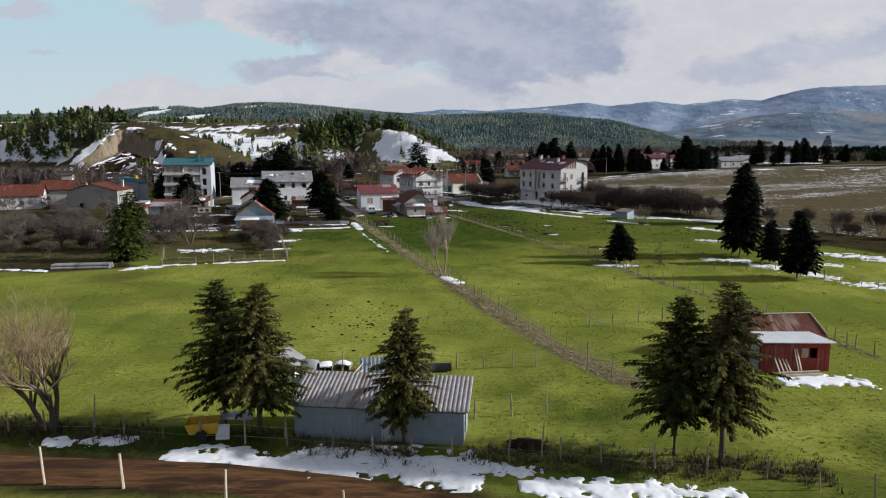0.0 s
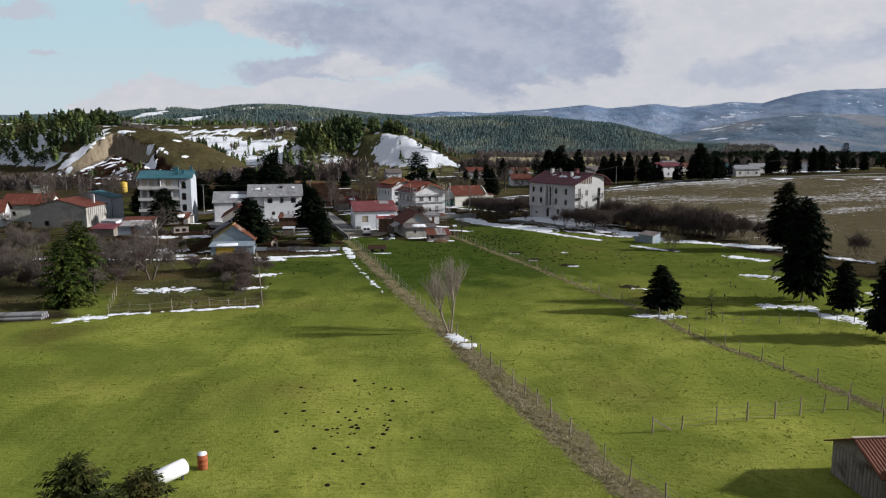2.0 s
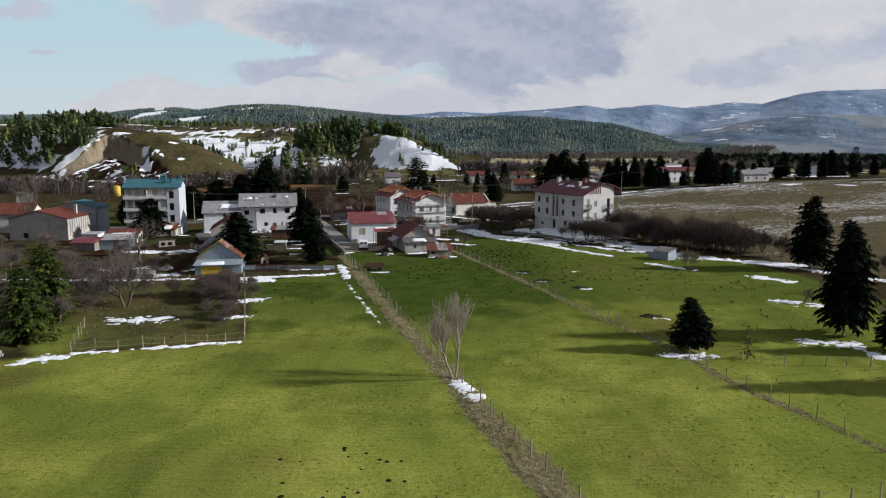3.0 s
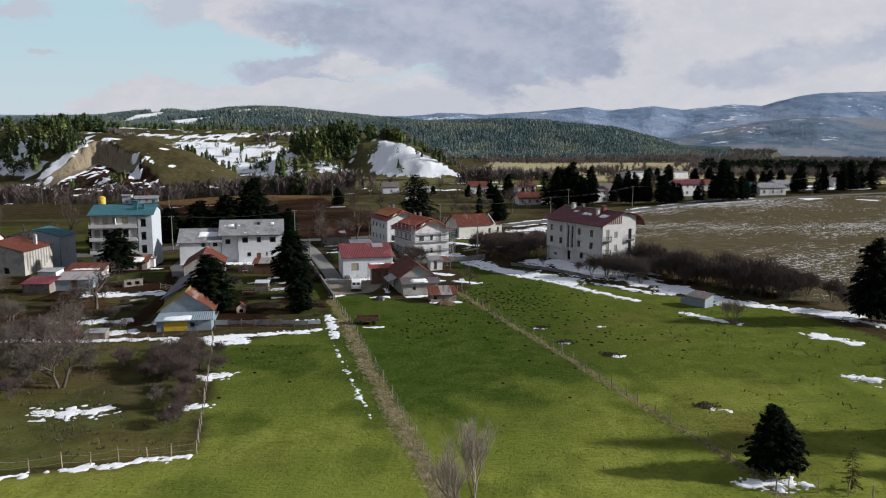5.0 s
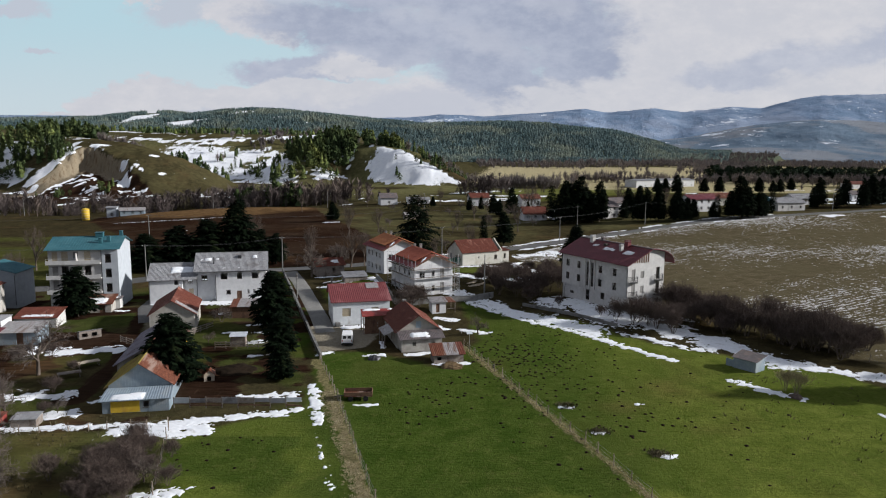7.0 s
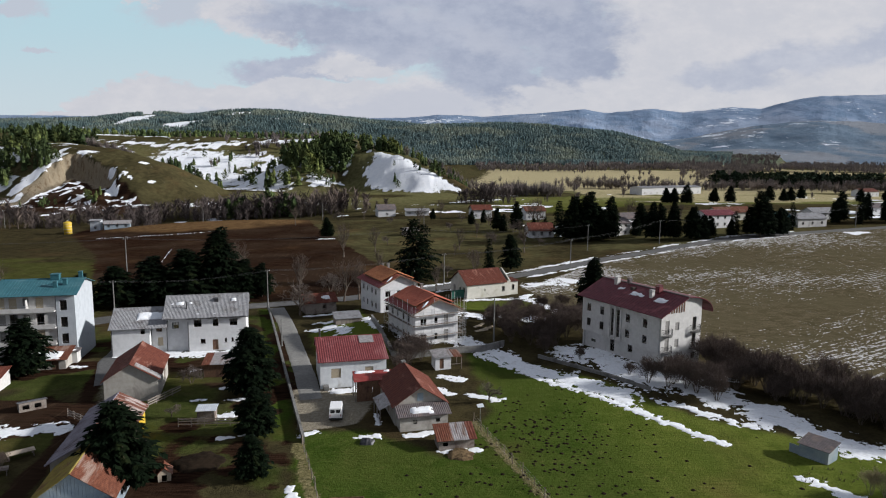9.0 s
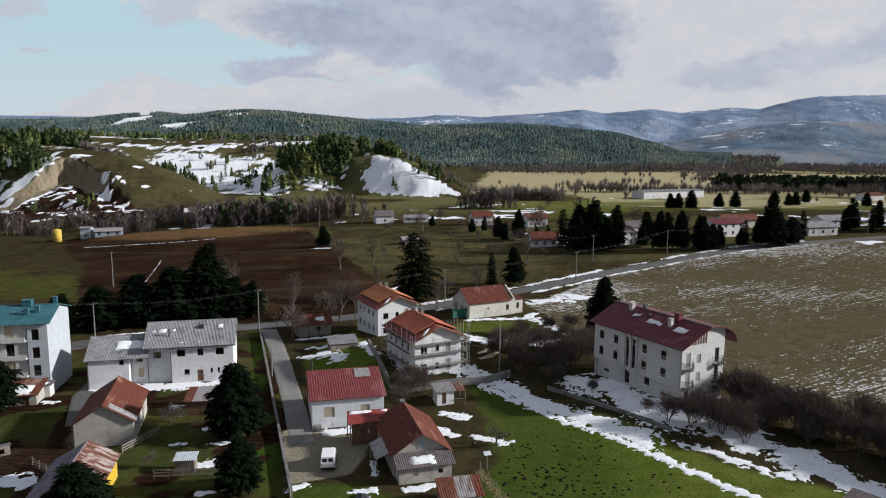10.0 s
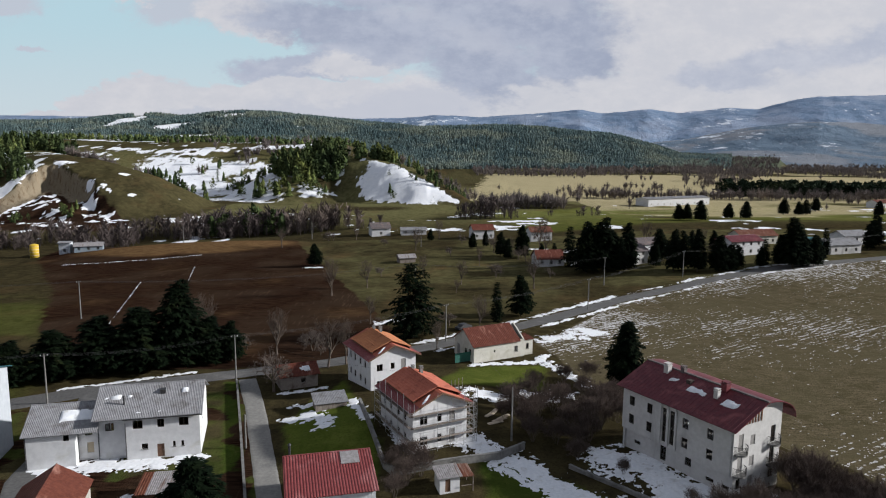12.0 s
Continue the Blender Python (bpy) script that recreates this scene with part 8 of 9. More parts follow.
def spiky_template(seed, n=26):
    """A leafless crown: thin twigs that reach out to a rounded hull."""
    r = random.Random(seed)
    v, f = [], []
    for i in range(n):
        a, e = r.uniform(0, 6.283), r.uniform(-0.3, 1.45)
        q = r.uniform(0.6, 1.0)
        tip = Vector((0.34 * math.cos(a) * math.cos(e) * q, 0.34 * math.sin(a) * math.cos(e) * q, 0.56 + 0.44 * math.sin(e) * q))
        b = Vector((tip.x * 0.25, tip.y * 0.25, r.uniform(0.15, 0.5)))
        w = Vector((-math.sin(a), math.cos(a), r.uniform(-0.5, 0.5))) * r.uniform(0.008, 0.02)
        k = len(v)
        v += [tuple(b + w), tuple(b - w), tuple(tip)]
        f.append((k, k + 1, k + 2))
    k = len(v)
    v += [(-0.02, 0, 0), (0.02, 0, 0), (0, 0, 0.6), (0, -0.02, 0), (0, 0.02, 0)]
    f += [(k, k + 1, k + 2), (k + 3, k + 4, k + 2)]
    return v, f


def on_ground(x, y):
    return np.stack([x, y, height(x, y) - 0.3], -1)


def pine_template(seed, n=30, low=0.22):
    """A pine: a thin stem and a ragged crown of small needle clumps."""
    q = random.Random(seed)
    v, f = [(-0.012, 0, 0), (0.012, 0, 0), (0, 0, 0.8), (0, -0.012, 0), (0, 0.012, 0)], [(0, 1, 2), (3, 4, 2)]
    for i in range(n):
        t = (i + q.random()) / n
        z = low + (0.97 - low) * t
        reach = 0.25 * (1 - t) ** 0.55 * (0.55 + 0.45 * min(1, t / 0.2)) * q.uniform(0.35, 1.15)
        a = q.uniform(0, 6.283)
        c = Vector((reach * math.cos(a), reach * math.sin(a), z + q.uniform(-0.02, 0.02)))
        s = q.uniform(0.07, 0.12) * (1.15 - 0.55 * t)
        for k in range(4):
            d = [Vector((q.uniform(-1, 1), q.uniform(-1, 1), q.uniform(-0.7, 0.5))).normalized() * s for _ in range(3)]
            j = len(v)
            v += [tuple(c + p) for p in d]
            f.append((j, j + 1, j + 2))
    return v, f


def stem_template(seed, n=70):
    """A tall leafless riverside tree: a straight stem and steep fine twigs."""
    q = random.Random(seed)
    v, f = [(-0.012, 0, 0), (0.012, 0, 0), (0, 0, 0.9), (0, -0.012, 0), (0, 0.012, 0)], [(0, 1, 2), (3, 4, 2)]
    for i in range(n):
        z, a = q.uniform(0.10, 0.80), q.uniform(0, 6.283)
        b = Vector((q.gauss(0, 0.035), q.gauss(0, 0.035), z))
        L, o = q.uniform(0.14, 0.36) * (1.1 - 0.5 * z), q.uniform(0.3, 1.0)
        tip = b + Vector((L * o * math.cos(a), L * o * math.sin(a), L))
        w = Vector((-math.sin(a), math.cos(a), 0)) * q.uniform(0.0025, 0.006)
        j = len(v)
        v += [tuple(b + w), tuple(b - w), tuple(tip)]
        f.append((j, j + 1, j + 2))
    return v, f


FIR_T = fir_template(3, 6)
r = np.random.RandomState(4)
# wooded ridges
d = 1050 + 950 * r.rand(70000) ** 0.8
u = -0.80 + 1.23 * r.rand(70000)
x, y = VX + u * d, VY + d
z = height(x, y)
dens = FA.at(x, y * 0.6, 85, 4)
ok = np.where(u > -0.17, (z > 6) & (d > 1090), (d > 1180) & (dens > 0.43 - 0.10 * (u > -0.27)))
x, y = x[ok], y[ok]
pos = on_ground(x, y)
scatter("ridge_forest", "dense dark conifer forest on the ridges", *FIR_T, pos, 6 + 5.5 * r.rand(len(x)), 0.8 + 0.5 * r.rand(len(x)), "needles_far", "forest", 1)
# pines on the near hills
PINE_T = [fir_template(7, 9, 5, 0.50), pine_template(6, 34, 0.14)]


def grove(n, cx, cy, rx, ry, lo, hi, fill=1.0):
    a, q = 6.283 * r.rand(n), np.sqrt(r.rand(n))
    gx_, gy_ = cx + rx * q * np.cos(a), cy + ry * q * np.sin(a)
    keep = (height(gx_, gy_) > 1.0) & (slip_depth(gx_, gy_) < 0) & (r.rand(n) < fill)
    return gx_[keep], gy_[keep], np.full(keep.sum(), lo) + (hi - lo) * r.rand(keep.sum())


GROVES = [grove(44, -338, 612, 36, 36, 9, 17), grove(12, -300, 592, 20, 24, 8, 14), grove(70, -316, 650, 34, 20, 10, 16), grove(20, -272, 560, 10, 8, 5, 9), grove(12, -296, 572, 16, 16, 6, 11), grove(150, -107, 694, 34, 26, 11, 20),
          grove(22, -118, 652, 32, 16, 8, 14), grove(40, -52, 706, 24, 16, 9, 16), grove(46, 15, 672, 42, 34, 6, 12), grove(34, -190, 612, 34, 9, 5, 9), grove(9, -150, 640, 26, 24, 9, 14), grove(14, -20, 644, 28, 22, 5, 9),
          grove(50, -430, 640, 70, 60, 9, 16), grove(10, -140, 556, 14, 10, 9, 15), grove(26, -215, 760, 70, 50, 6, 11), grove(34, -305, 562, 34, 28, 8, 15), grove(30, -170, 690, 34, 40, 6, 11), grove(24, 8, 640, 22, 10, 3, 6)]
x, y, hh = (np.concatenate([g_[i] for g_ in GROVES]) for i in range(3))
# tall firs at the foot of the hills and shrubs in the landslip
x, y = np.concatenate([x, r.normal(-119, 3, 5), r.normal(-99, 6, 9), r.normal(-228, 4, 9), r.normal(-250, 7, 7)]), np.concatenate([y, r.normal(474, 3, 5), r.normal(478, 4, 9), r.normal(528, 4, 9), r.normal(514, 5, 7)])
hh = np.concatenate([hh, 10 + 5 * r.rand(5), 10 + 8 * r.rand(9), 4 + 3 * r.rand(16)])
for q in range(2):
    s = slice(q, None, 2)
    scatter("hill_pines", "dark pines in groves on the snowy hills", *PINE_T[q], on_ground(x[s], y[s]), hh[s], (0.70 if q == 0 else 0.9) + 0.4 * r.rand(len(x[s])), "needles_hill", "forest", 2 + 20 * q)
# scattered conifers on the plateau and a shelter belt on the plain
x, y = -700 + 640 * r.rand(2600), 900 + 300 * r.rand(2600)
keep = (FB.at(x, y, 60, 3) > 0.56)
x, y = x[keep], y[keep]
scatter("plateau_trees", "conifers scattered over the snowy plateau", *FIR_T, on_ground(x, y), 5 + 6 * r.rand(len(x)), 1.1 + 0.5 * r.rand(len(x)), "needles_hill", "trees", 3)
x = np.concatenate([270 + 240 * r.rand(260), 430 + 260 * r.rand(160), 320 + 200 * r.rand(120)])
y = np.concatenate([735 + 40 * r.rand(260) - 0.10 * (x[:260] - 270), 690 + 40 * r.rand(160), 480 + 30 * r.rand(120)])
scatter("shelter_belt", "rows of dark conifers across the plain", *PINE_T[1], on_ground(x, y), 10 + 6 * r.rand(len(x)), 1.5 + 0.7 * r.rand(len(x)), "needles_plain", "trees", 4)
# leafless woods by the river, at the hills' feet and over the plain
n = 7000
x, y = -340 + 440 * r.rand(n), 408 + 130 * r.rand(n)
low, high = np.interp(x, [-340, -170, -125, -30, 10, 60, 100], [430, 432, 464, 476, 512, 520, 530]), np.interp(x, [-340, -170, -125, -30, 10, 60, 100], [484, 480, 494, 498, 524, 536, 540])
keep = (y > low) & (y < high) & (FB.at(x, y, 24, 3) > np.interp(x, [-340, -150, -100, -40, -15, 8, 14, 46, 52, 100], [0.47, 0.47, 0.44, 0.44, 0.58, 0.56, 0.36, 0.36, 0.60, 0.60]))
x1, y1 = x[keep], y[keep]
h1_ = np.interp(x1, [-340, -150, -118, -45, -25, 8, 16, 46, 55], [11, 11, 13, 13, 8, 8, 13, 13, 7]) * (0.45 + 0.75 * r.rand(len(x1)) ** 1.5)
for q in range(2):
    s = slice(q, None, 2)
    scatter("river_wood", "tall leafless purple-grey trees along the river", *stem_template(13 + q), on_ground(x1[s], y1[s]), h1_[s], 1.0 + 0.5 * r.rand(len(x1[s])), "twigs_river", "wood", 30 + q)
x2, y2 = -300 + 700 * r.rand(2600), 560 + 700 * r.rand(2600)
keep = (FC.at(x2, y2, 55, 4) > np.where(x2 > 20, 0.69, 0.60)) & (((x2 > 20) & (height(x2, y2) < 4)) | ((x2 < -100) & (y2 > 760) & (y2 < 1050)))
x2, y2 = x2[keep], y2[keep]
x3, y3 = 60 + 900 * r.rand(1500), 1120 + 160 * r.rand(1500) + 0.4 * r.rand(1500)
y3 = y3 + 0.55 * np.clip(x3 - 200, 0, 900)
x4, y4 = 30 + 60 * r.rand(160), 590 + 30 * r.rand(160)
x5, y5 = 120 + 300 * r.rand(260), 690 + 26 * r.rand(260)
x6, y6 = -300 + 330 * r.rand(900), 600 + 260 * r.rand(900)
keep = (FA.at(x6, y6, 28, 3) > 0.56) & ((ridge(x6, y6, WEST_RIDGE, 34, 1.15)[1] > 22) | (x6 > -150)) & (ridge(x6, y6, SNOWY_RIDGE, 16, 1.25)[1] > 8)
x6, y6 = x6[keep], y6[keep]
u7, d7 = -0.52 + 0.17 * r.rand(900), 530 + 130 * r.rand(900)
x7, y7 = VX + u7 * d7, VY + d7
keep = (FC.at(x7, y7, 30, 3) > 0.47) & (ridge(x7, y7, WEST_RIDGE, 34, 1.15)[1] > 14)
x7, y7 = x7[keep], y7[keep]
u8, d8 = 0.36 + 0.45 * r.rand(3600), 800 + 1300 * r.rand(3600)
x8, y8 = VX + u8 * d8, VY + d8
keep = FB.at(x8, y8, 120, 4) > 0.47
x8, y8 = x8[keep], y8[keep]
x, y = np.concatenate([x2, x3, x4, x5, x6, x7, x8]), np.concatenate([y2, y3, y4, y5, y6, y7, y8])
for q in range(2):
    s = slice(q, None, 2)
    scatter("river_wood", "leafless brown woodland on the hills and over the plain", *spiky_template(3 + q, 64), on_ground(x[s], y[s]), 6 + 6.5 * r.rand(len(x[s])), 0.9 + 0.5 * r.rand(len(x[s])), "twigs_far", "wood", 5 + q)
# hedge of leafless trees behind the village road and on the west side
HEDGE = [(-104, 206), (-112, 214), (-118, 208), (-96, 212), (-90, 222), (-100, 226), (-110, 230), (-122, 216), (-132, 224), (-128, 236), (-140, 230), (-146, 240), (-136, 246), (-88, 186), (-91, 166), (-97, 186), (-104, 178), (-108, 160), (-114, 150), (-106, 142),
         (-12, 262), (-20, 268), (-30, 246), (-37, 243), (-44, 246), (-52, 244), (-1, 266), (6, 262), (-15, 243), (-120, 166), (-128, 186), (-124, 198), (28, 366), (40, 378), (52, 372), (20, 384), (8, 410), (-2, 424), (70, 384), (84, 390), (96, 384)]
HEDGE += [(-22, 237), (-28, 243), (-34, 300), (-22, 330), (4, 318), (16, 330), (26, 312), (34, 330), (12, 352), (2, 372), (-12, 388), (-26, 402), (40, 392), (58, 362), (70, 372), (88, 366), (100, 372), (112, 388), (140, 372), (20, 398), (48, 432), (80, 410), (-40, 420), (-52, 416)]
for i, (hx, hy) in enumerate(HEDGE):
    hx, hy, k = settle(hx, hy)
    bare(hx, hy, (APPLE[i % 3], TALL[i % 2])[i % 2], "leafless tree in the hedges round the village", 0.75 + 0.09 * ((i * 5) % 7), i * 1.1, "hedgerow trees")


# ---- fences ----
def fence(label, pts, spacing=2.6, high=1.25, wires=3, mat="post", r=0.05, seed=1, lean=0.06, brace=False):
    """Rough wooden posts with sagging wire between them."""
    rnd = random.Random(seed)
    f = thing("fence", label, "fence", pts[0][0], pts[0][1], 0.0, 0, "wire fences")
    ox, oy = pts[0]
    tops = []
    for (ax, ay), (bx, by) in zip(pts, pts[1:]):
        L = math.hypot(bx - ax, by - ay)
        k = max(1, round(L / spacing))
        for i in range(k if (bx, by) != pts[-1] else k + 1):
            s = (i + (rnd.uniform(-0.12, 0.12) if 0 < i < k else 0)) / k
            x, y = ax + (bx - ax) * s, ay + (by - ay) * s
            z = ground_z(x, y)
            h = high * rnd.uniform(0.86, 1.14)
            dx_, dy_ = rnd.uniform(-lean, lean) * h, rnd.uniform(-lean, lean) * h
            rr = r * rnd.uniform(0.8, 1.25)
            base, top = Vector((x - ox, y - oy, z - 0.2)), Vector((x - ox + dx_, y - oy + dy_, z + h))
            part("post", MB().path([base, base.lerp(top, 0.5) + Vector((rnd.uniform(-0.02, 0.02), 0, 0)), top], [rr, rr * 0.95, rr * 0.8], 6), mat, f)
            tops.append((base + Vector((0, 0, 0.2)), top))
    for w in range(wires):
        s = (w + 0.7) / wires * 0.93
        mb = MB()
        for (b0, t0), (b1, t1) in zip(tops, tops[1:]):
            p, q = b0.lerp(t0, s), b1.lerp(t1, s)
            if (q - p).length > spacing * 1.9:
                continue
            m = (p + q) / 2 - Vector((0, 0, rnd.uniform(0.01, 0.06)))
            mb.path([p, m, q], [0.009] * 3, 3)
        if mb.v:
            part("wire", mb, "wire", f)
    if brace:
        x, y = pts[0]
        part("brace", MB().beam((1.3, 0.25, 0.1 + ground_z(x, y)), (0.05, 0.02, 0.95 + ground_z(x, y)), 0.09, 0.09), mat, f)
    return f


fence("line of weathered posts with wire through the meadow", FENCE_A, 2.5, 1.3, 3, seed=1)
fence("thin wire fence with weathered posts across the meadow", FENCE_B, 2.7, 1.2, 3, seed=2)
fence("wire fence with a braced corner post", [(13.3, 61.0), (20.5, 63.0), (28.8, 65.2)], 2.3, 1.25, 3, seed=3, r=0.06, brace=True)
fence("wire fence behind the metal barn", [(-9.4, 48.3), (-3.0, 48.9), (3.0, 49.2), (9.0, 49.9), (13.6, 46.2)], 2.1, 1.35, 2, seed=4)
fence("low wire fence beside the barn", [(1.9, 39.9), (4.2, 40.3), (6.4, 40.7)], 2.2, 1.3, 3, seed=5)
fence("rough wire fence along the dirt track", [(-45, 39.2), (-30, 38.0), (-20, 37.6), (-13.5, 36.4), (-6, 35.7), (0.5, 35.0), (6.2, 34.4), (10.8, 33.2), (16.0, 32.2), (20, 30.0), (30, 25)], 2.4, 1.3, 2, seed=6, lean=0.10)
fence("bleached posts on the near side of the track", [(-24.0, 31.9), (-19.3, 31.5), (-15.3, 31.1), (-9.8, 29.2), (-4.0, 26.6)], 5.0, 2.0, 0, "wood_pale", 0.075, 7, 0.05)
fence("wire fence round the fruit garden", [(-31.6, 131.2), (-27.0, 115.0), (-22.2, 98.0), (-30.0, 95.8), (-38.4, 93.4), (-42.0, 103.0)], 2.3, 1.2, 2, seed=8)
fence("rough wire fence along the orchard", [(-47.9, 99.6), (-50.6, 112.0), (-53.6, 125.6)], 1.6, 1.1, 2, seed=14)
fence("wire fence below the gardens", [(-70, 130.2), (-52, 130.2), (-40, 131.0), (-32, 132.2)], 2.2, 1.1, 2, seed=9)
fence("wire fence along the far paddock", [(24.5, 92.5), (32, 90.5), (42, 90.0), (50, 92)], 2.2, 1.1, 2, seed=10)
fence("wire fence beside the firs", [(46, 86), (50, 78), (60, 70), (75, 62)], 2.5, 1.2, 2, seed=11)
fence("wire fence at the stubble field's edge", [(42, 200), (54, 180), (60, 158), (68, 138), (84, 112), (110, 84)], 3.2, 1.2, 2, seed=12)
fence("broken wire fence beside the tin shed", [(28.8, 65.2), (31, 60), (33.2, 54)], 2.4, 1.2, 2, seed=13)
for k, (x, y) in enumerate(((-8.9, 37.0), (-20.3, 38.4), (5.2, 34.6))):
    p = thing("stake", "tall weathered stake beside the track", "post", x, y, ground_z(x, y), 0, "stakes")
    part("stake", MB().path([(0, 0, -0.2), (0.05, 0, 1.0), (0.12, 0.03, 2.0)], [0.06, 0.05, 0.03], 6), "post", p)


# ---- walls and poles ----
def low_wall(label, pts, high, thick=0.25, mat="concrete", cap=True):
    for (ax, ay), (bx, by) in zip(pts, pts[1:]):
        L = math.hypot(bx - ax, by - ay)
        k = max(1, round(L / 3.0))
        w = thing("garden_wall", label, "wall", ax, ay, 0, math.degrees(math.atan2(by - ay, bx - ax)), "low walls")
        for i in range(k):
            s0, s1 = L * i / k, L * (i + 1) / k
            mx, my = ax + (bx - ax) * (i + 0.5) / k, ay + (by - ay) * (i + 0.5) / k
            z = ground_z(mx, my)
            part("wall_panel", MB().box(s0 + 0.01, -thick / 2, z - 0.4, s1 - 0.01, thick / 2, z + high), mat, w)
            if cap:
                part("coping", MB().box(s0 + 0.005, -thick / 2 - 0.05, z + high, s1 - 0.005, thick / 2 + 0.05, z + high + 0.08), mat, w)


low_wall("low pale concrete wall along the lane", [(-19.8, 157.4), (-23.6, 170.0), (-27.0, 181.3), (-33.2, 202.0), (-40.2, 225.0)], 0.75)
low_wall("grey concrete retaining wall below the villas", [(-16.6, 211.0), (-11.3, 190.6), (-9.8, 188.6), (4.2, 193.2), (8.0, 196.5)], 1.0, 0.3)
low_wall("low grey concrete wall along the ditch", [(13.5, 192.0), (20.0, 183.6), (27.5, 175.2)], 0.45, 0.3)


def pole(x, y, h, label="tall pale concrete utility pole with wires", arm=True):
    x, y, k = settle(x, y)
    h, z = h * k, ground_z(x, y)
    p = thing("utility_pole", label, "pole", x, y, z, 30, "utility poles")
    part("mast", MB().tube((0, 0, -0.5), (0, 0, h), 0.16, 0.09, 10), "concrete", p)
    if arm:
        part("crossarm", MB().beam((-0.6, 0, h - 0.35), (0.6, 0, h - 0.35), 0.08, 0.08), "metal_dark", p)
        for a in (-0.5, 0.0, 0.5):
            part("insulator", MB().tube((a, 0, h - 0.3), (a, 0, h - 0.1), 0.05, 0.035, 8), "frame_white", p)
    return Vector((x, y, z + h - 0.15))


def cables(a, b, n=3, sag=0.9, gap=0.7, r=0.010):
    d = (b - a).normalized()
    side = Vector((d.y, -d.x, 0)) * gap
    for k in range(n):
        o = side * (k - (n - 1) / 2)
        pts = [a.lerp(b, i / 14) + o - Vector((0, 0, sag * 4 * (i / 14) * (1 - i / 14))) for i in range(15)]
        tagged(part("power_cable", MB().path(pts, [r] * 15, 4), "cable"), "thin dark overhead cable slung between poles", "cable", "overhead cables")


P = [pole(-130, 205, 8.5), pole(-69.5, 216.5, 8.6), pole(-40.6, 226.0, 8.8), pole(-2.0, 253.5, 8.5), pole(36.5, 284.5, 8.5), pole(79.5, 333.5, 9.0), pole(118, 358, 9.0), pole(190, 392, 9.0)]
for a, b in zip(P, P[1:]):
    cables(a, b, 3, 0.9)
Q = [pole(-200, 262, 9.0), pole(-91, 271.0, 9.5), pole(-10, 300, 9.5), pole(49, 318, 9.0)]
for a, b in zip(Q, Q[1:]):
    cables(a, b, 3, 1.6)
h1 = pole(6.4, 198.5, 8.0, "thin grey pole beside the stream", False)
cables(P[3], h1, 1, 0.8)
cables(P[2], Vector((-8.0, 207.0, 8.2)), 1, 0.9)
pole(-31.4, 198.0, 5.0, "short pale lamp post beside the lane", False)
S = [pole(-195, 388, 8.5), pole(-150, 392, 8.5), pole(-116, 412, 8.5), pole(-62, 430, 8.5), pole(-10, 400, 8.5), pole(30, 340, 8.5)]
for a, b in zip(S, S[1:]):
    cables(a, b, 2, 1.2)
lamp = thing("solar_lamp", "small solar panel lamp on a thin post", "lamp", 1.9, 164.4, 0, 20)
part("post", MB().tube((0, 0, -0.3), (0, 0, 2.0), 0.04), "steel", lamp)
part("panel", MB().box(-0.45, -0.3, -0.02, 0.45, 0.3, 0.02, pose(0, 0, 2.1, 30, 0, 0)), "tin_pale", lamp)

# plank and tin panels below the yard
pf = thing("garden_fence", "makeshift fence of grey planks and tin sheets", "fence", -33.6, 138.0, 0, 1.6, "garden fences")
rnd = random.Random(21)
for i in range(8):
    x0 = i * 1.85
    part("post", MB().beam((x0, 0, -0.3), (x0, 0, 1.35), 0.1, 0.1), "wood_grey", pf)
    part("panel", MB().box(x0 + 0.06, -0.03, rnd.uniform(0.55, 0.75), x0 + 1.8, 0.03, rnd.uniform(1.1, 1.3)), rnd.choice(["roof_grey", "wood_grey", "tin_pale", "roof_grey"]), pf)
    if i % 3:
        part("plank", MB().beam((x0, -0.05, 0.35), (x0 + 1.85, -0.05, 0.30 + rnd.uniform(-0.1, 0.1)), 0.03, 0.16), "wood_brown", pf)
for k, (x, y, rz, n) in enumerate(((-43, 168.5, 70, 4), (-36.5, 162.0, 5, 5), (-52, 165, -35, 4))):
    g = thing("garden_fence", "grey plank fence in the yard", "fence", x, y, 0, rz, "garden fences")
    for i in range(n):
        part("post", MB().beam((i * 1.6, 0, -0.3), (i * 1.6, 0, 1.1), 0.09, 0.09), "wood_grey", g)
        for z in (0.3, 0.65, 0.95):
            part("plank", MB().beam((i * 1.6, -0.05, z), (i * 1.6 + 1.6, -0.05, z + rnd.uniform(-0.05, 0.05)), 0.03, 0.15), "wood_grey", g)

# ---- things in the meadow ----
hut = thing("animal_hut", "small white hut of boards and pale sheeting", "hut", -12.4, 46.4, ground_z(-11.5, 47), -4)
block(hut, "plaster_white", 2.1, 1.9, 1.35, gy=1.95, th=0.06, front=[(1.2, 0.1, 0.4, 1.1, "open")], base=-0.2)
slope(hut, "roof_grey", (-0.25, 2.1, 1.18), (-0.25, -0.25, 1.18), (1.05, -0.25, 2.0), (1.05, 2.1, 2.0), "rib", 0.6, 0.015, 0.03)
slope(hut, "roof_grey", (2.35, -0.25, 1.18), (2.35, 2.1, 1.18), (1.05, 2.1, 2.0), (1.05, -0.25, 2.0), "rib", 0.6, 0.015, 0.03)
tank = thing("water_tank", "grey plastic water tank lying on its side", "tank", -9.7, 48.0, ground_z(-9.7, 48), 80)
tm = MB()
tm.path([(0, -0.75, 0.55), (0, -0.68, 0.55), (0, 0.68, 0.55), (0, 0.75, 0.55)], [0.35, 0.56, 0.56, 0.35], 16)
part("tank", tm, "roof_grey", tank, "", True)
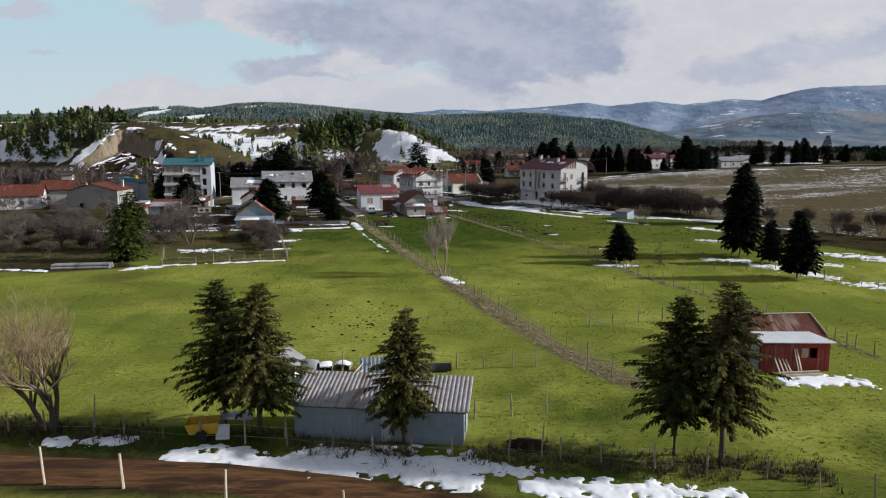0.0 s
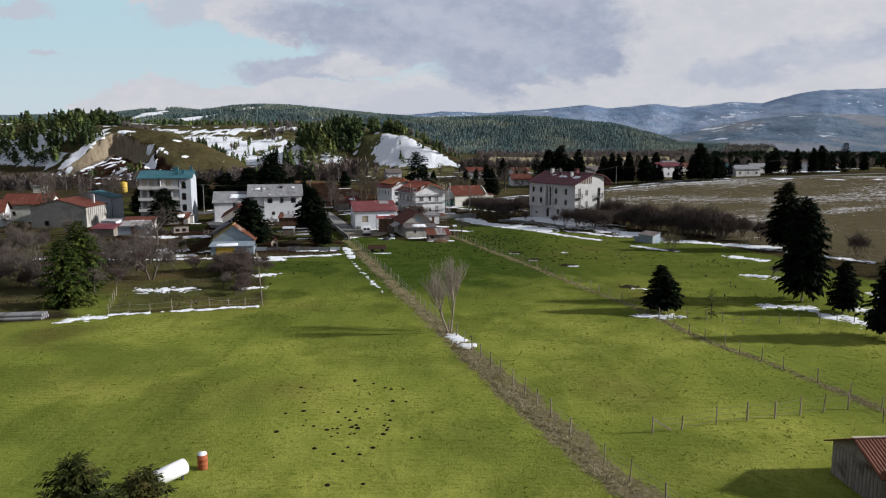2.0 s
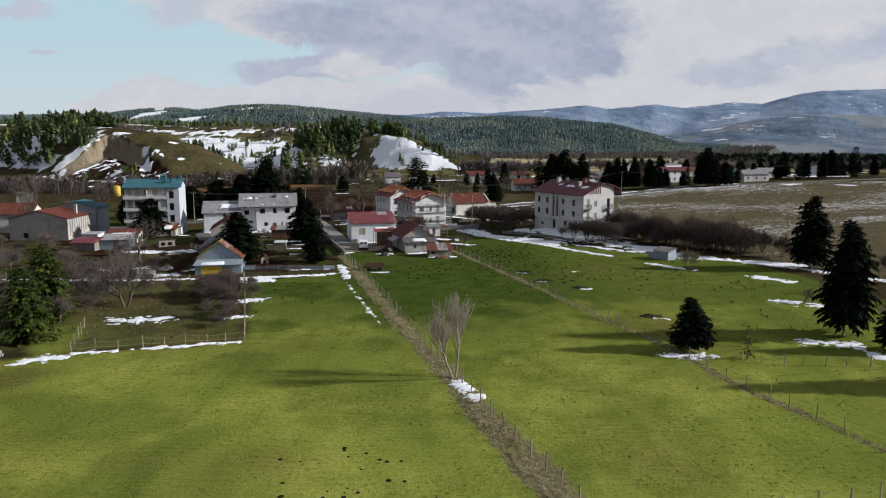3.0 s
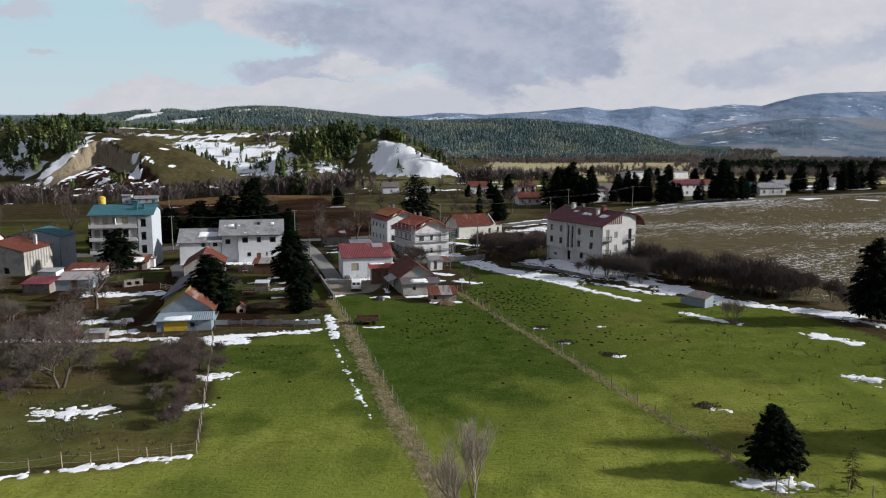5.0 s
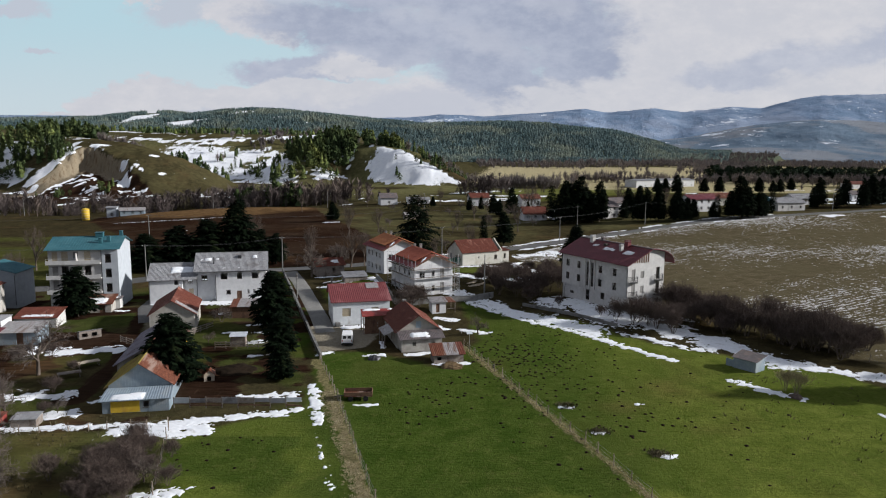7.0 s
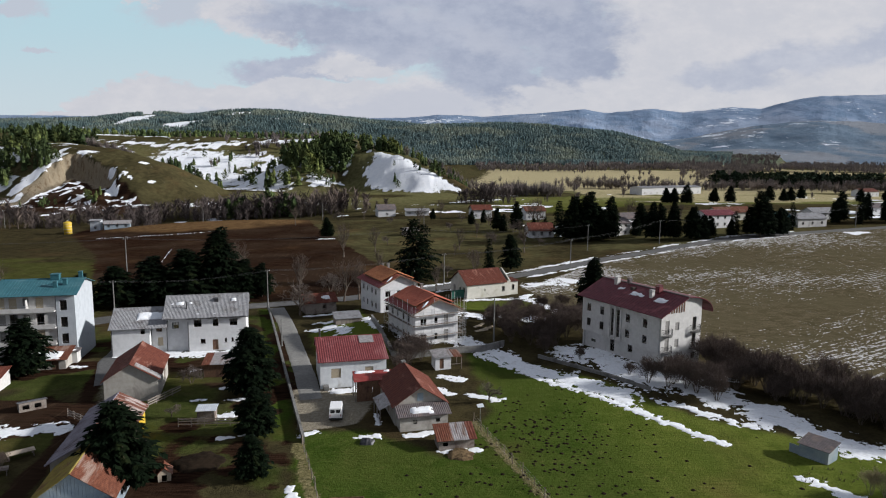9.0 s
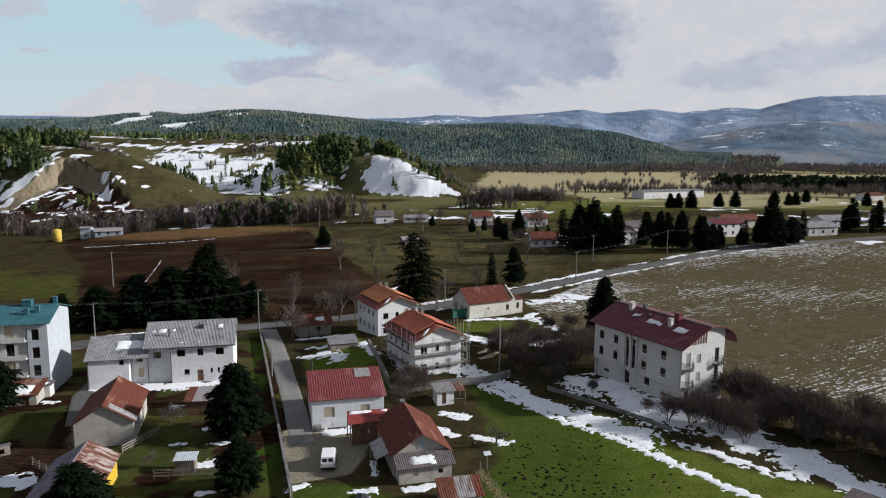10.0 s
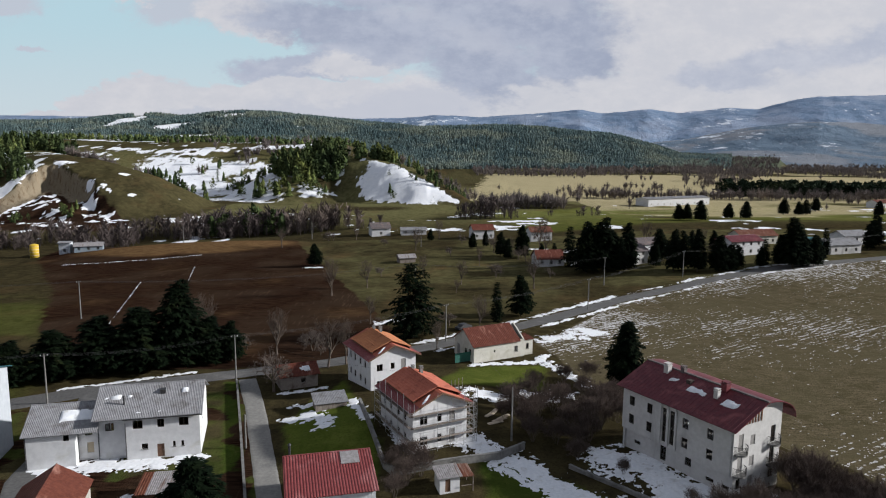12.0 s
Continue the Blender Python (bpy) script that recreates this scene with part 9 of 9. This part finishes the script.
part("stand", MB().box(-0.4, -0.5, -0.1, 0.4, 0.5, 0.08), "wood_grey", tank)
tank = thing("water_tank", "white plastic water tank lying on short legs in the meadow", "tank", -16.1, 54.0, ground_z(-16.1, 54.0), -32)
part("tank", MB().path([(0, -1.0, 0.62), (0, -0.92, 0.62), (0, 0.92, 0.62), (0, 1.0, 0.62)], [0.3, 0.46, 0.46, 0.3], 18), "car_white", tank, "", True)
for q in (-0.6, 0.6):
    part("leg", MB().box(-0.3, q - 0.06, -0.1, -0.2, q + 0.06, 0.4).box(0.2, q - 0.06, -0.1, 0.3, q + 0.06, 0.4), "metal_dark", tank)
barrel = thing("barrel", "rusty orange barrel with a snow cap on the meadow", "barrel", -14.9, 55.8, ground_z(-14.9, 55.8), 0)
part("body", MB().path([(0, 0, -0.05), (0, 0, 0.3), (0, 0, 0.32), (0, 0, 0.34), (0, 0, 0.6), (0, 0, 0.62), (0, 0, 0.64), (0, 0, 0.9)], [0.29, 0.29, 0.305, 0.29, 0.29, 0.305, 0.29, 0.29], 18), "barrel_rust", barrel, "", True)
part("snow_cap", MB().path([(0, 0, 0.90), (0, 0, 0.98), (0, 0, 1.03)], [0.28, 0.24, 0.08], 14), "snow", barrel, "", True)
for k, (x, y, rz) in enumerate(((-8.7, 49.2, 5), (-7.4, 49.5, -8))):
    pal = thing("pallet", "grey wooden pallet with snow on it", "pallet", x, y, ground_z(x, y), rz, "pallets")
    for i in range(5):
        part("board", MB().box(-0.6, -0.5 + i * 0.22, 0.30, 0.6, -0.36 + i * 0.22, 0.33), "wood_grey", pal)
    for q in (-0.55, 0, 0.5):
        part("block", MB().box(q, -0.5, 0, q + 0.08, 0.5, 0.30), "wood_grey", pal)
    roof_snow(pal, [(-0.6, -0.5, 0.30), (0.6, -0.5, 0.30), (0.6, 0.5, 0.30), (-0.6, 0.5, 0.30)], 400 + k, -0.4, 0.2)
pen = thing("pen", "small animal pen of blue-grey boards and pale posts", "pen", -10.2, 44.9, ground_z(-8, 45), 1)
for i in range(5):
    part("post", MB().beam((i * 1.0, 0, -0.2), (i * 1.0 + 0.02, 0, 1.05), 0.08, 0.08), "wood_pale", pen)
    if i < 4:
        part("panel", MB().box(i * 1.0 + 0.04, -0.04, 0.05, i * 1.0 + 0.97, 0.0, 0.85), "tin_blue", pen)
for i in range(4):
    part("post", MB().beam((4.0 + 0.15 * i, 0.9 * i, -0.2), (4.0 + 0.15 * i, 0.9 * i, 1.25), 0.08, 0.08), "wood_pale", pen)
part("rail", MB().beam((4.0, 0, 0.9), (4.5, 2.7, 0.95), 0.05, 0.1).beam((4.0, 0, 0.45), (4.5, 2.7, 0.5), 0.05, 0.1), "wood_pale", pen)
sheet = thing("metal_sheet", "leaning blue-grey metal sheet beside a fence", "metal sheet", -6.1, 48.3, ground_z(-5, 48.5), 3)
slope(sheet, "tin_blue", (0, 0, 0.05), (2.7, 0, 0.05), (2.7, 0.7, 0.95), (0, 0.7, 0.95), "rib", 0.3, 0.02, 0.02, "sheet")
tr = thing("feed_trough", "dark half-round feed trough behind the barn", "trough", -2.0, 48.6, ground_z(-1, 49), 4)
mb = MB()
arc = [(math.cos(math.pi * q / 12), math.sin(math.pi * q / 12)) for q in range(13)]
mb.add([(x, 0.42 * c, 0.12 + 0.48 * s) for x in (0, 2.6) for c, s in arc], [(i, i + 1, 14 + i, 13 + i) for i in range(12)] + [tuple(range(13)), tuple(range(25, 12, -1))])
part("shell", mb, "metal_dark", tr, "", True)
part("leg", MB().box(0.2, -0.4, -0.1, 0.35, 0.4, 0.15).box(2.2, -0.4, -0.1, 2.35, 0.4, 0.15), "wood_grey", tr)


def farm_cart():
    c = thing("cart", "yellow farm cart with a white board beside firs", "cart", -14.0, 36.5, ground_z(-13.5, 36.5), 8)
    mb = MB().add([(-0.1, 0, 0.35), (1.4, 0, 0.35), (1.4, 0.9, 0.35), (-0.1, 0.9, 0.35), (-0.3, -0.15, 1.0), (1.5, -0.15, 1.05), (1.5, 1.05, 1.05), (-0.3, 1.05, 1.0)],
                  [(0, 3, 2, 1), (0, 1, 5, 4), (1, 2, 6, 5), (2, 3, 7, 6), (3, 0, 4, 7)])
    part("body", mb, "yellow_paint", c)
    for y in (-0.2, 1.1):
        part("wheel", MB().tube((0.6, y - 0.07, 0.33), (0.6, y + 0.07, 0.33), 0.33, n=14), "plastic_black", c)
    part("drawbar", MB().beam((1.4, 0.45, 0.4), (2.6, 0.45, 0.25), 0.07, 0.07), "metal_dark", c)
    b = thing("board", "white painted board leaning beside a yellow cart", "board", -12.7, 36.7, ground_z(-12.7, 36.7), 6)
    part("board", MB().box(0, -0.03, 0.0, 0.75, 0.03, 0.85, pose(0, 0, 0, -12, 0, 0)), "tin_white", b)
    t = thing("tarpaulin", "pale sheet laid over a low frame", "tarpaulin", -12.6, 37.6, ground_z(-12, 38), 8)
    part("frame", MB().beam((0, 0, -0.1), (0, 0, 0.9), 0.06, 0.06).beam((1.5, 0, -0.1), (1.5, 0, 0.75), 0.06, 0.06).beam((0, 0.7, -0.1), (0, 0.7, 0.9), 0.06, 0.06).beam((1.5, 0.7, -0.1), (1.5, 0.7, 0.75), 0.06, 0.06), "wood_grey", t)
    slope(t, "tin_pale", (-0.2, -0.1, 0.88), (1.7, -0.1, 0.75), (1.7, 0.9, 0.78), (-0.2, 0.9, 0.92), "rib", 0.5, 0.01, 0.03, "sheet")


farm_cart()


def van():
    v = thing("van", "small white delivery van with dark rear windows", "van", -16.9, 163.9, ground_z(-16.9, 163.9) + 0.02, 5)
    prof = [(-0.0, 0.35), (0.0, 1.0), (0.12, 1.75), (0.35, 1.85), (2.55, 1.85), (2.95, 1.5), (3.25, 1.05), (3.95, 0.9), (4.05, 0.55), (4.05, 0.35)]
    mb = MB()
    k = len(prof)
    w = 0.84
    inset = lambda z: w - 0.10 * max(0, z - 0.95)
    mb.add([(-inset(z), y, z) for y, z in prof] + [(inset(z), y, z) for y, z in prof], [tuple(range(k)), tuple(range(2 * k - 1, k - 1, -1))] + [(i + k, i + 1 + k, i + 1, i) for i in range(k - 1)] + [(k - 1 + k, k, 0, k - 1)])
    body = part("body", mb, "car_white", v)
    for x in (-0.36, 0.36):
        part("rear_window", MB().add([(x - 0.28, -0.012 + 0.03, 1.08), (x + 0.28, -0.012 + 0.03, 1.08), (x + 0.26, 0.075, 1.6), (x - 0.26, 0.075, 1.6)], [(0, 1, 2, 3)]), "plastic_black", body)
        part("tail_light", MB().box(x * 1.9 - 0.05, -0.03, 0.75, x * 1.9 + 0.05, 0.01, 1.0), "tin_red", body)
    part("windscreen", MB().add([(-0.7, 3.2, 1.1), (0.7, 3.2, 1.1), (0.66, 2.68, 1.78), (-0.66, 2.68, 1.78)], [(0, 1, 2, 3)]), "plastic_black", body)
    part("bumper", MB().box(-0.82, -0.1, 0.32, 0.82, 0.02, 0.52).box(-0.82, 4.02, 0.32, 0.82, 4.12, 0.52), "plastic_black", body)
    for x in (-0.78, 0.78):
        for y in (0.75, 3.25):
            wh = part("wheel", MB().tube((x - 0.09, y, 0.3), (x + 0.09, y, 0.3), 0.3, n=16), "plastic_black", v)
            part("rim", MB().tube((x - 0.1, y, 0.3), (x + 0.1, y, 0.3), 0.17, n=12), "steel", wh)


van()


def trailer():
    t = thing("trailer", "rusty brown farm trailer standing on the grass", "trailer", -14.2, 140.6, ground_z(-13, 141), 4)
    b = MB().box(0, 0, 0.55, 3.4, 1.7, 0.65)
    part("bed", b, "roof_rust", t)
    for a in ((0, 0, 3.4, 0.06), (0, 1.64, 3.4, 1.7), (0, 0, 0.06, 1.7), (3.34, 0, 3.4, 1.7)):
        part("side_board", MB().box(a[0], a[1], 0.65, a[2], a[3], 1.1), "wood_brown", t)
    for x in (0.8, 2.6):
        for y in (0.0, 1.7):
            part("wheel", MB().tube((x, y - 0.09, 0.32), (x, y + 0.09, 0.32), 0.32, n=14), "plastic_black", t)
    part("drawbar", MB().beam((0, 0.85, 0.5), (-1.2, 0.85, 0.35), 0.08, 0.08), "metal_dark", t)


trailer()


def heap(x, y, r, h, mat, label, seed, name="heap"):
    """A rough low mound."""
    xs = np.linspace(-r * 1.25, r * 1.25, 26)
    X, Y = np.meshgrid(xs, xs, indexing="ij")
    F = Field(seed)
    f = 1 - np.hypot(X, Y) / r + (F.at(X + 9, Y + 9, r * 0.45, 4) - 0.5) * 0.8
    z = np.where(f > 0, h * np.sqrt(np.clip(f, 0, 1)) * (0.8 + 0.5 * F.at(X, Y, 0.3, 2)), -0.1)
    k = np.maximum(np.maximum(f[:-1, :-1], f[1:, :-1]), np.maximum(f[:-1, 1:], f[1:, 1:])) > 0
    ob = new(name, grid_mesh(name, xs, xs, z, M[mat], k, False))
    ob.location = (x, y, ground_z(x, y) - 0.02)
    return tagged(ob, label, name.replace("_", " "), "heaps", "stuff")


heap(-12.2, 157.6, 0.9, 0.6, "metal_dark", "dark heap of scrap on the grass", 1)
heap(-1.0, 154.2, 1.6, 0.5, "old_straw", "heap of old straw before the hut", 2, "straw_heap")
heap(19.2, 126.4, 0.8, 0.16, "rough_heap", "low heap of old hay with snow", 3, "brush_heap")
heap(24.6, 109.4, 0.95, 0.18, "rough_heap", "low heap of old hay with snow", 4, "brush_heap")
heap(41.4, 142.6, 0.8, 0.55, "twigs_dark", "heap of brushwood beside the tin hut", 5, "brush_heap")
heap(-30.5, 152.0, 2.6, 0.5, "soil", "low heap of dug soil in the garden", 6, "soil_heap")
heap(4.6, 36.2, 1.0, 0.35, "soil", "dark dug soil beside the barn", 7, "soil_heap")
heap(76, 107, 3.5, 1.2, "twigs_dark", "heap of brushwood beside the stubble field", 8, "brush_heap")
# grey pipes by the orchard
for i in range(7):
    x = thing("pipe", "long grey concrete pipe in a stack", "pipe", -51.5, 89.6 + 0.42 * (i % 4) + (0.2 if i > 3 else 0), ground_z(-48, 90) + 0.2 + (0.36 if i > 3 else 0), 9, "pipes in a stack")
    part("pipe", MB().tube((0, 0, 0), (7.2, 0, 0), 0.2, n=12), "roof_grey", x)
# building material by the villa
for i in range(5):
    x = thing("timber_stack", "pale planks stacked beside the scaffolded villa", "timber", 3.6 + 0.9 * (i % 3), 203.0 + 1.6 * i * 0.6, ground_z(4, 204) + 0.02, 30 + i * 9, "building material")
    for q in range(3):
        part("plank", MB().box(0, q * 0.24, 0, 2.6, q * 0.24 + 0.2, 0.1 + 0.05 * (q % 2)), "wood_pale", x)
bar = thing("barrier", "orange plastic site barrier beside the villa", "barrier", -12.6, 206.2, ground_z(-12.6, 206.2), 30)
part("panel", MB().box(0, 0, 0.1, 1.6, 0.06, 0.9), "fabric_orange", bar)
part("foot", MB().box(0.1, -0.25, 0, 0.3, 0.3, 0.1).box(1.3, -0.25, 0, 1.5, 0.3, 0.1), "plastic_black", bar)
for k, (x, y, rz, col) in enumerate(((-52.0, 147.0, 30, "wood_grey"), (-47.5, 158.0, 60, "wood_grey"), (-51.6, 151.5, 40, "wood_pale"))):
    tb = thing("plank_table", "rough grey plank table in the orchard", "table", x, y, ground_z(x, y), rz, "garden tables")
    part("top", MB().box(0, 0, 0.6, 2.8, 1.1, 0.68), col, tb)
    for a in (0.15, 2.6):
        for b in (0.1, 0.95):
            part("leg", MB().beam((a, b, -0.1), (a, b, 0.6), 0.08, 0.08), "wood_grey", tb)
car = thing("car", "dark parked car beside the cream house", "car", 0.8, 262.5, ground_z(0.8, 262.5), 40)
mb = MB()
prof = [(0, 0.3), (0.05, 0.8), (0.7, 0.92), (1.3, 1.4), (2.7, 1.42), (3.4, 0.95), (4.1, 0.8), (4.2, 0.3)]
mb.add([(y, -0.8, z) for y, z in prof] + [(y, 0.8, z) for y, z in prof], [tuple(range(8)), tuple(range(15, 7, -1))] + [(i + 8, i + 9, i + 1, i) for i in range(7)] + [(15, 8, 0, 7)])
part("body", mb, "metal_dark", car)
for x in (0.8, 3.3):
    for y in (-0.78, 0.78):
        part("wheel", MB().tube((x, y - 0.08, 0.3), (x, y + 0.08, 0.3), 0.3, n=12), "plastic_black", car)


# ---- far buildings ----
def far_house(x, y, rz, w, d, e, r_, wm, rm, label, name="house", wins=3, storeys=1):
    x, y, k = settle(x, y)
    w, d, e, r_ = w * k, d * k, e * k, r_ * k
    h = thing(name, label, "house", x, y, ground_z(x + 2, y + 2), rz, "far houses")
    ops = [(w * (i + 0.5) / wins - 0.5, 1.0 + 2.8 * s, 1.0, 1.2, "dark") for i in range(wins) for s in range(storeys) if 1.0 + 2.8 * s + 1.3 < e]
    block(h, wm, w, d, e, front=ops, gx=r_)
    gable_roof(h, rm, w, d, e, r_, 0.5, "x", "rib", 0.6)
    return h


far_house(33, 351, 8, 10, 8, 3.0, 5.6, "plaster_white", "roof_rust_red", "white cottage with a red roof beside conifers")
far_house(-34, 432, 14, 9, 9, 4.0, 6.2, "plaster_white", "roof_brown", "white barn with a dark roof in the fields", "barn", 1)
far_house(-20, 436, 8, 12, 6, 2.6, 3.6, "plaster_white", "roof_grey", "low white shed in the fields", "shed", 3)
far_house(-17, 356, 20, 6, 4, 2.0, 2.9, "wood_grey", "roof_zinc", "small grey field shed with a tin roof", "shed", 2)
far_house(14, 424, 12, 10, 8, 4.5, 6.6, "plaster_white", "roof_rust_red", "white house with a red roof", wins=3)
far_house(40, 418, 10, 10, 8, 4.5, 6.4, "plaster_white", "roof_rust", "white house with a rusty roof", wins=3)
far_house(115, 378, 20, 16, 9, 6.0, 7.8, "plaster_white", "roof_maroon", "white two-storey house with a dark red roof", wins=4, storeys=2)
far_house(149, 386, 16, 10, 8, 4.2, 6.6, "plaster_white", "roof_teal", "white house with a teal roof")
far_house(160, 386, 16, 16, 10, 4.0, 6.0, "plaster_grey", "roof_grey", "grey workshop with a pale metal roof", "workshop", 3)
far_house(62, 350, 26, 14, 9, 5.5, 7.4, "plaster_grey", "roof_brown", "grey house half hidden by conifers", wins=3, storeys=2)
far_house(76, 374, 24, 12, 8, 5.0, 7.0, "plaster_white", "roof_brown", "white house half hidden by conifers", wins=3)
far_house(134, 412, 16, 20, 9, 4.2, 6.4, "plaster_cream", "roof_rust", "long cream house with a rusty roof", wins=4)
far_house(186, 420, 16, 14, 9, 3.6, 5.6, "plaster_white", "roof_grey", "white shed with a pale roof", "shed", 3)
far_house(236, 452, 16, 16, 9, 3.6, 5.6, "plaster_white", "roof_brown", "white farmhouse on the plain", wins=4)
far_house(156, 619, 25, 62, 14, 5.6, 6.6, "plaster_white", "roof_grey", "long white hall with a flat grey roof on the plain", "hall", 10)
far_house(330, 620, 20, 18, 10, 4.0, 6.0, "plaster_white", "roof_rust_red", "white farmhouse on the plain", wins=4)
far_house(-144, 372, 20, 10, 6, 2.4, 3.4, "tin_blue", "roof_zinc", "blue-grey site sheds beside the yellow silo", "shed", 3)
far_house(-148.5, 369.5, 10, 4.0, 3.6, 4.4, 4.8, "tin_pale", "roof_grey", "pale grey box-shaped shed beside the silo", "shed", 1)
silo = thing("silo", "yellow cylindrical silo beside sheds", "silo", -180.0, 408, ground_z(-180, 408), 0)
part("body", MB().tube((0, 0, -0.5), (0, 0, 5.6), 1.8, n=24), "yellow_paint", silo, "", True)
part("cap", MB().tube((0, 0, 5.6), (0, 0, 6.1), 1.85, 0.5, 24), "yellow_paint", silo)
for k in range(4):
    part("hoop", MB().tube((0, 0, 1.0 + k * 1.3), (0, 0, 1.1 + k * 1.3), 1.85, n=24), "tin_pale", silo)


# ---- grass, verge and molehills ----
def blades(seed, n=7, w=0.05, lean=0.35):
    r = random.Random(seed)
    v, f = [], []
    for i in range(n):
        a, l = r.uniform(0, 6.283), r.uniform(0.05, lean)
        b = Vector((r.uniform(-0.35, 0.35), r.uniform(-0.35, 0.35), 0))
        s = Vector((-math.sin(a), math.cos(a), 0)) * w
        tip = b + Vector((l * math.cos(a), l * math.sin(a), r.uniform(0.5, 1.0)))
        k = len(v)
        v += [tuple(b + s), tuple(b - s), tuple(tip)]
        f.append((k, k + 1, k + 2))
    return v, f


r = np.random.RandomState(8)
# tall dry grass along the long fence, on its west side
n = 9000
seg = np.array(FENCE_A[:-1])
t = r.rand(n) * 0.985
L = np.concatenate([[0], np.cumsum(np.hypot(*np.diff(seg, axis=0).T))])
s = t * L[-1]
x, y = np.interp(s, L, seg[:, 0]), np.interp(s, L, seg[:, 1])
off = r.normal(0, 0.5, n) - 0.85
x, y = x + off * 0.95, y + off * 0.30
keep = FA.at(x, y, 2.2, 3) > 0.30
x, y = x[keep], y[keep]
scatter("dry_verge", "strip of tall dry grass along the long fence", *blades(2, 8, 0.07, 0.9), np.stack([x, y, height(x, y) - 0.02], -1), 0.07 + 0.14 * r.rand(len(x)) ** 2, np.full(len(x), 2.0), "dry_grass", "grass", 1)
seg = np.array(FENCE_B)
n = 5000
L = np.concatenate([[0], np.cumsum(np.hypot(*np.diff(seg, axis=0).T))])
s = r.rand(n) * L[-1]
off = r.normal(0, 0.35, n)
x, y = np.interp(s, L, seg[:, 0]) + off, np.interp(s, L, seg[:, 1]) + off * 0.3
scatter("dry_verge", "thin dry grass along a wire fence", *blades(3, 6, 0.06, 0.8), np.stack([x, y, height(x, y) - 0.02], -1), 0.08 + 0.16 * r.rand(n) ** 2, np.full(n, 1.5), "dry_grass", "grass", 2)
# rough growth along the track, in the orchard and by the ditches
n = 9000
x = np.concatenate([-45 + 65 * r.rand(3500), -90 + 66 * r.rand(4200), 30 + 55 * r.rand(1300)])
y = np.concatenate([37.4 - 0.12 * (x[:3500] + 20) + r.normal(0, 0.8, 3500), 96 + 40 * r.rand(4200), 95 + 60 * r.rand(1300)])
keep = (FB.at(x, y, 3, 3) > 0.45) & ~((x > -34) & (x < -22) & (y > 98) & (x > -31.4 + (131 - y) * 0.28))
x, y = x[keep], y[keep]
scatter("rough_grass", "rough straw-coloured grass and weeds", *blades(4, 7, 0.06, 0.8), np.stack([x, y, height(x, y) - 0.02], -1), 0.2 + 0.4 * r.rand(len(x)) ** 2, np.full(len(x), 1.1), "weeds", "grass", 3)
# dead grass on the old hay heaps
hx, hy = np.concatenate([r.normal(q, 0.55, 150) for q in (19.2, 24.6, 12.3, 14.6)]), np.concatenate([r.normal(q, 0.45, 150) for q in (126.4, 109.4, 139.4, 131.9)])
scatter("hay_tufts", "tufts of dead grass on old hay heaps", *blades(6, 8, 0.06, 0.9), np.stack([hx, hy, height(hx, hy) + 0.02], -1), 0.15 + 0.3 * r.rand(len(hx)), np.full(len(hx), 1.0), "weeds", "grass", 7)
# tussocks over the near meadow
n = 26000
x, y = -60 + 110 * r.rand(n), 33 + 75 * r.rand(n) ** 1.5
keep = (FA.at(x, y, 4, 4) > 0.44) & (inside(MEADOW, x, y) > 0.3) & ~((x > -9) & (x < 2) & (y > 35.5) & (y < 41)) & ~((x > 22) & (x < 30) & (y > 46) & (y < 56))
x, y = x[keep], y[keep]
scatter("meadow_tussocks", "short green tussocks in the meadow grass", *blades(5, 8, 0.06, 0.5), np.stack([x, y, height(x, y) - 0.01], -1), 0.05 + 0.09 * r.rand(len(x)) ** 2, np.full(len(x), 2.6), "tussock", "grass", 4)


def mound_template(k=7):
    v = [(0, 0, 1)]
    for ring, (q, z) in enumerate(((0.5, 0.75), (1.0, -0.1))):
        v += [(q * math.cos(6.283 * i / k), q * math.sin(6.283 * i / k), z) for i in range(k)]
    f = [(0, 1 + i, 1 + (i + 1) % k) for i in range(k)]
    for i in range(k):
        a, b = 1 + i, 1 + (i + 1) % k
        f += [(a, a + k, b + k), (a, b + k, b)]
    return v, f


cx = np.concatenate([r.normal(-7, 3.0, 60), r.normal(9, 4.5, 260), r.normal(-3, 3, 45), r.normal(20, 9, 60), r.normal(-26, 4, 30), 4 + 22 * r.rand(140)])
cy = np.concatenate([r.normal(64, 4.5, 60), r.normal(157, 8, 260), r.normal(142, 4, 45), r.normal(135, 12, 60), r.normal(122, 6, 30), 130 + 45 * r.rand(140)])
keep = inside(MEADOW, cx, cy) > 1
cx, cy = cx[keep], cy[keep]
scatter("molehills", "small dark molehills scattered over the meadow", *mound_template(), np.stack([cx, cy, height(cx, cy)], -1), (0.04 + 0.06 * r.rand(len(cx))) * np.where(cy > 110, 1.3, 1.0), np.full(len(cx), 2.2), "soil", "molehills", 6)
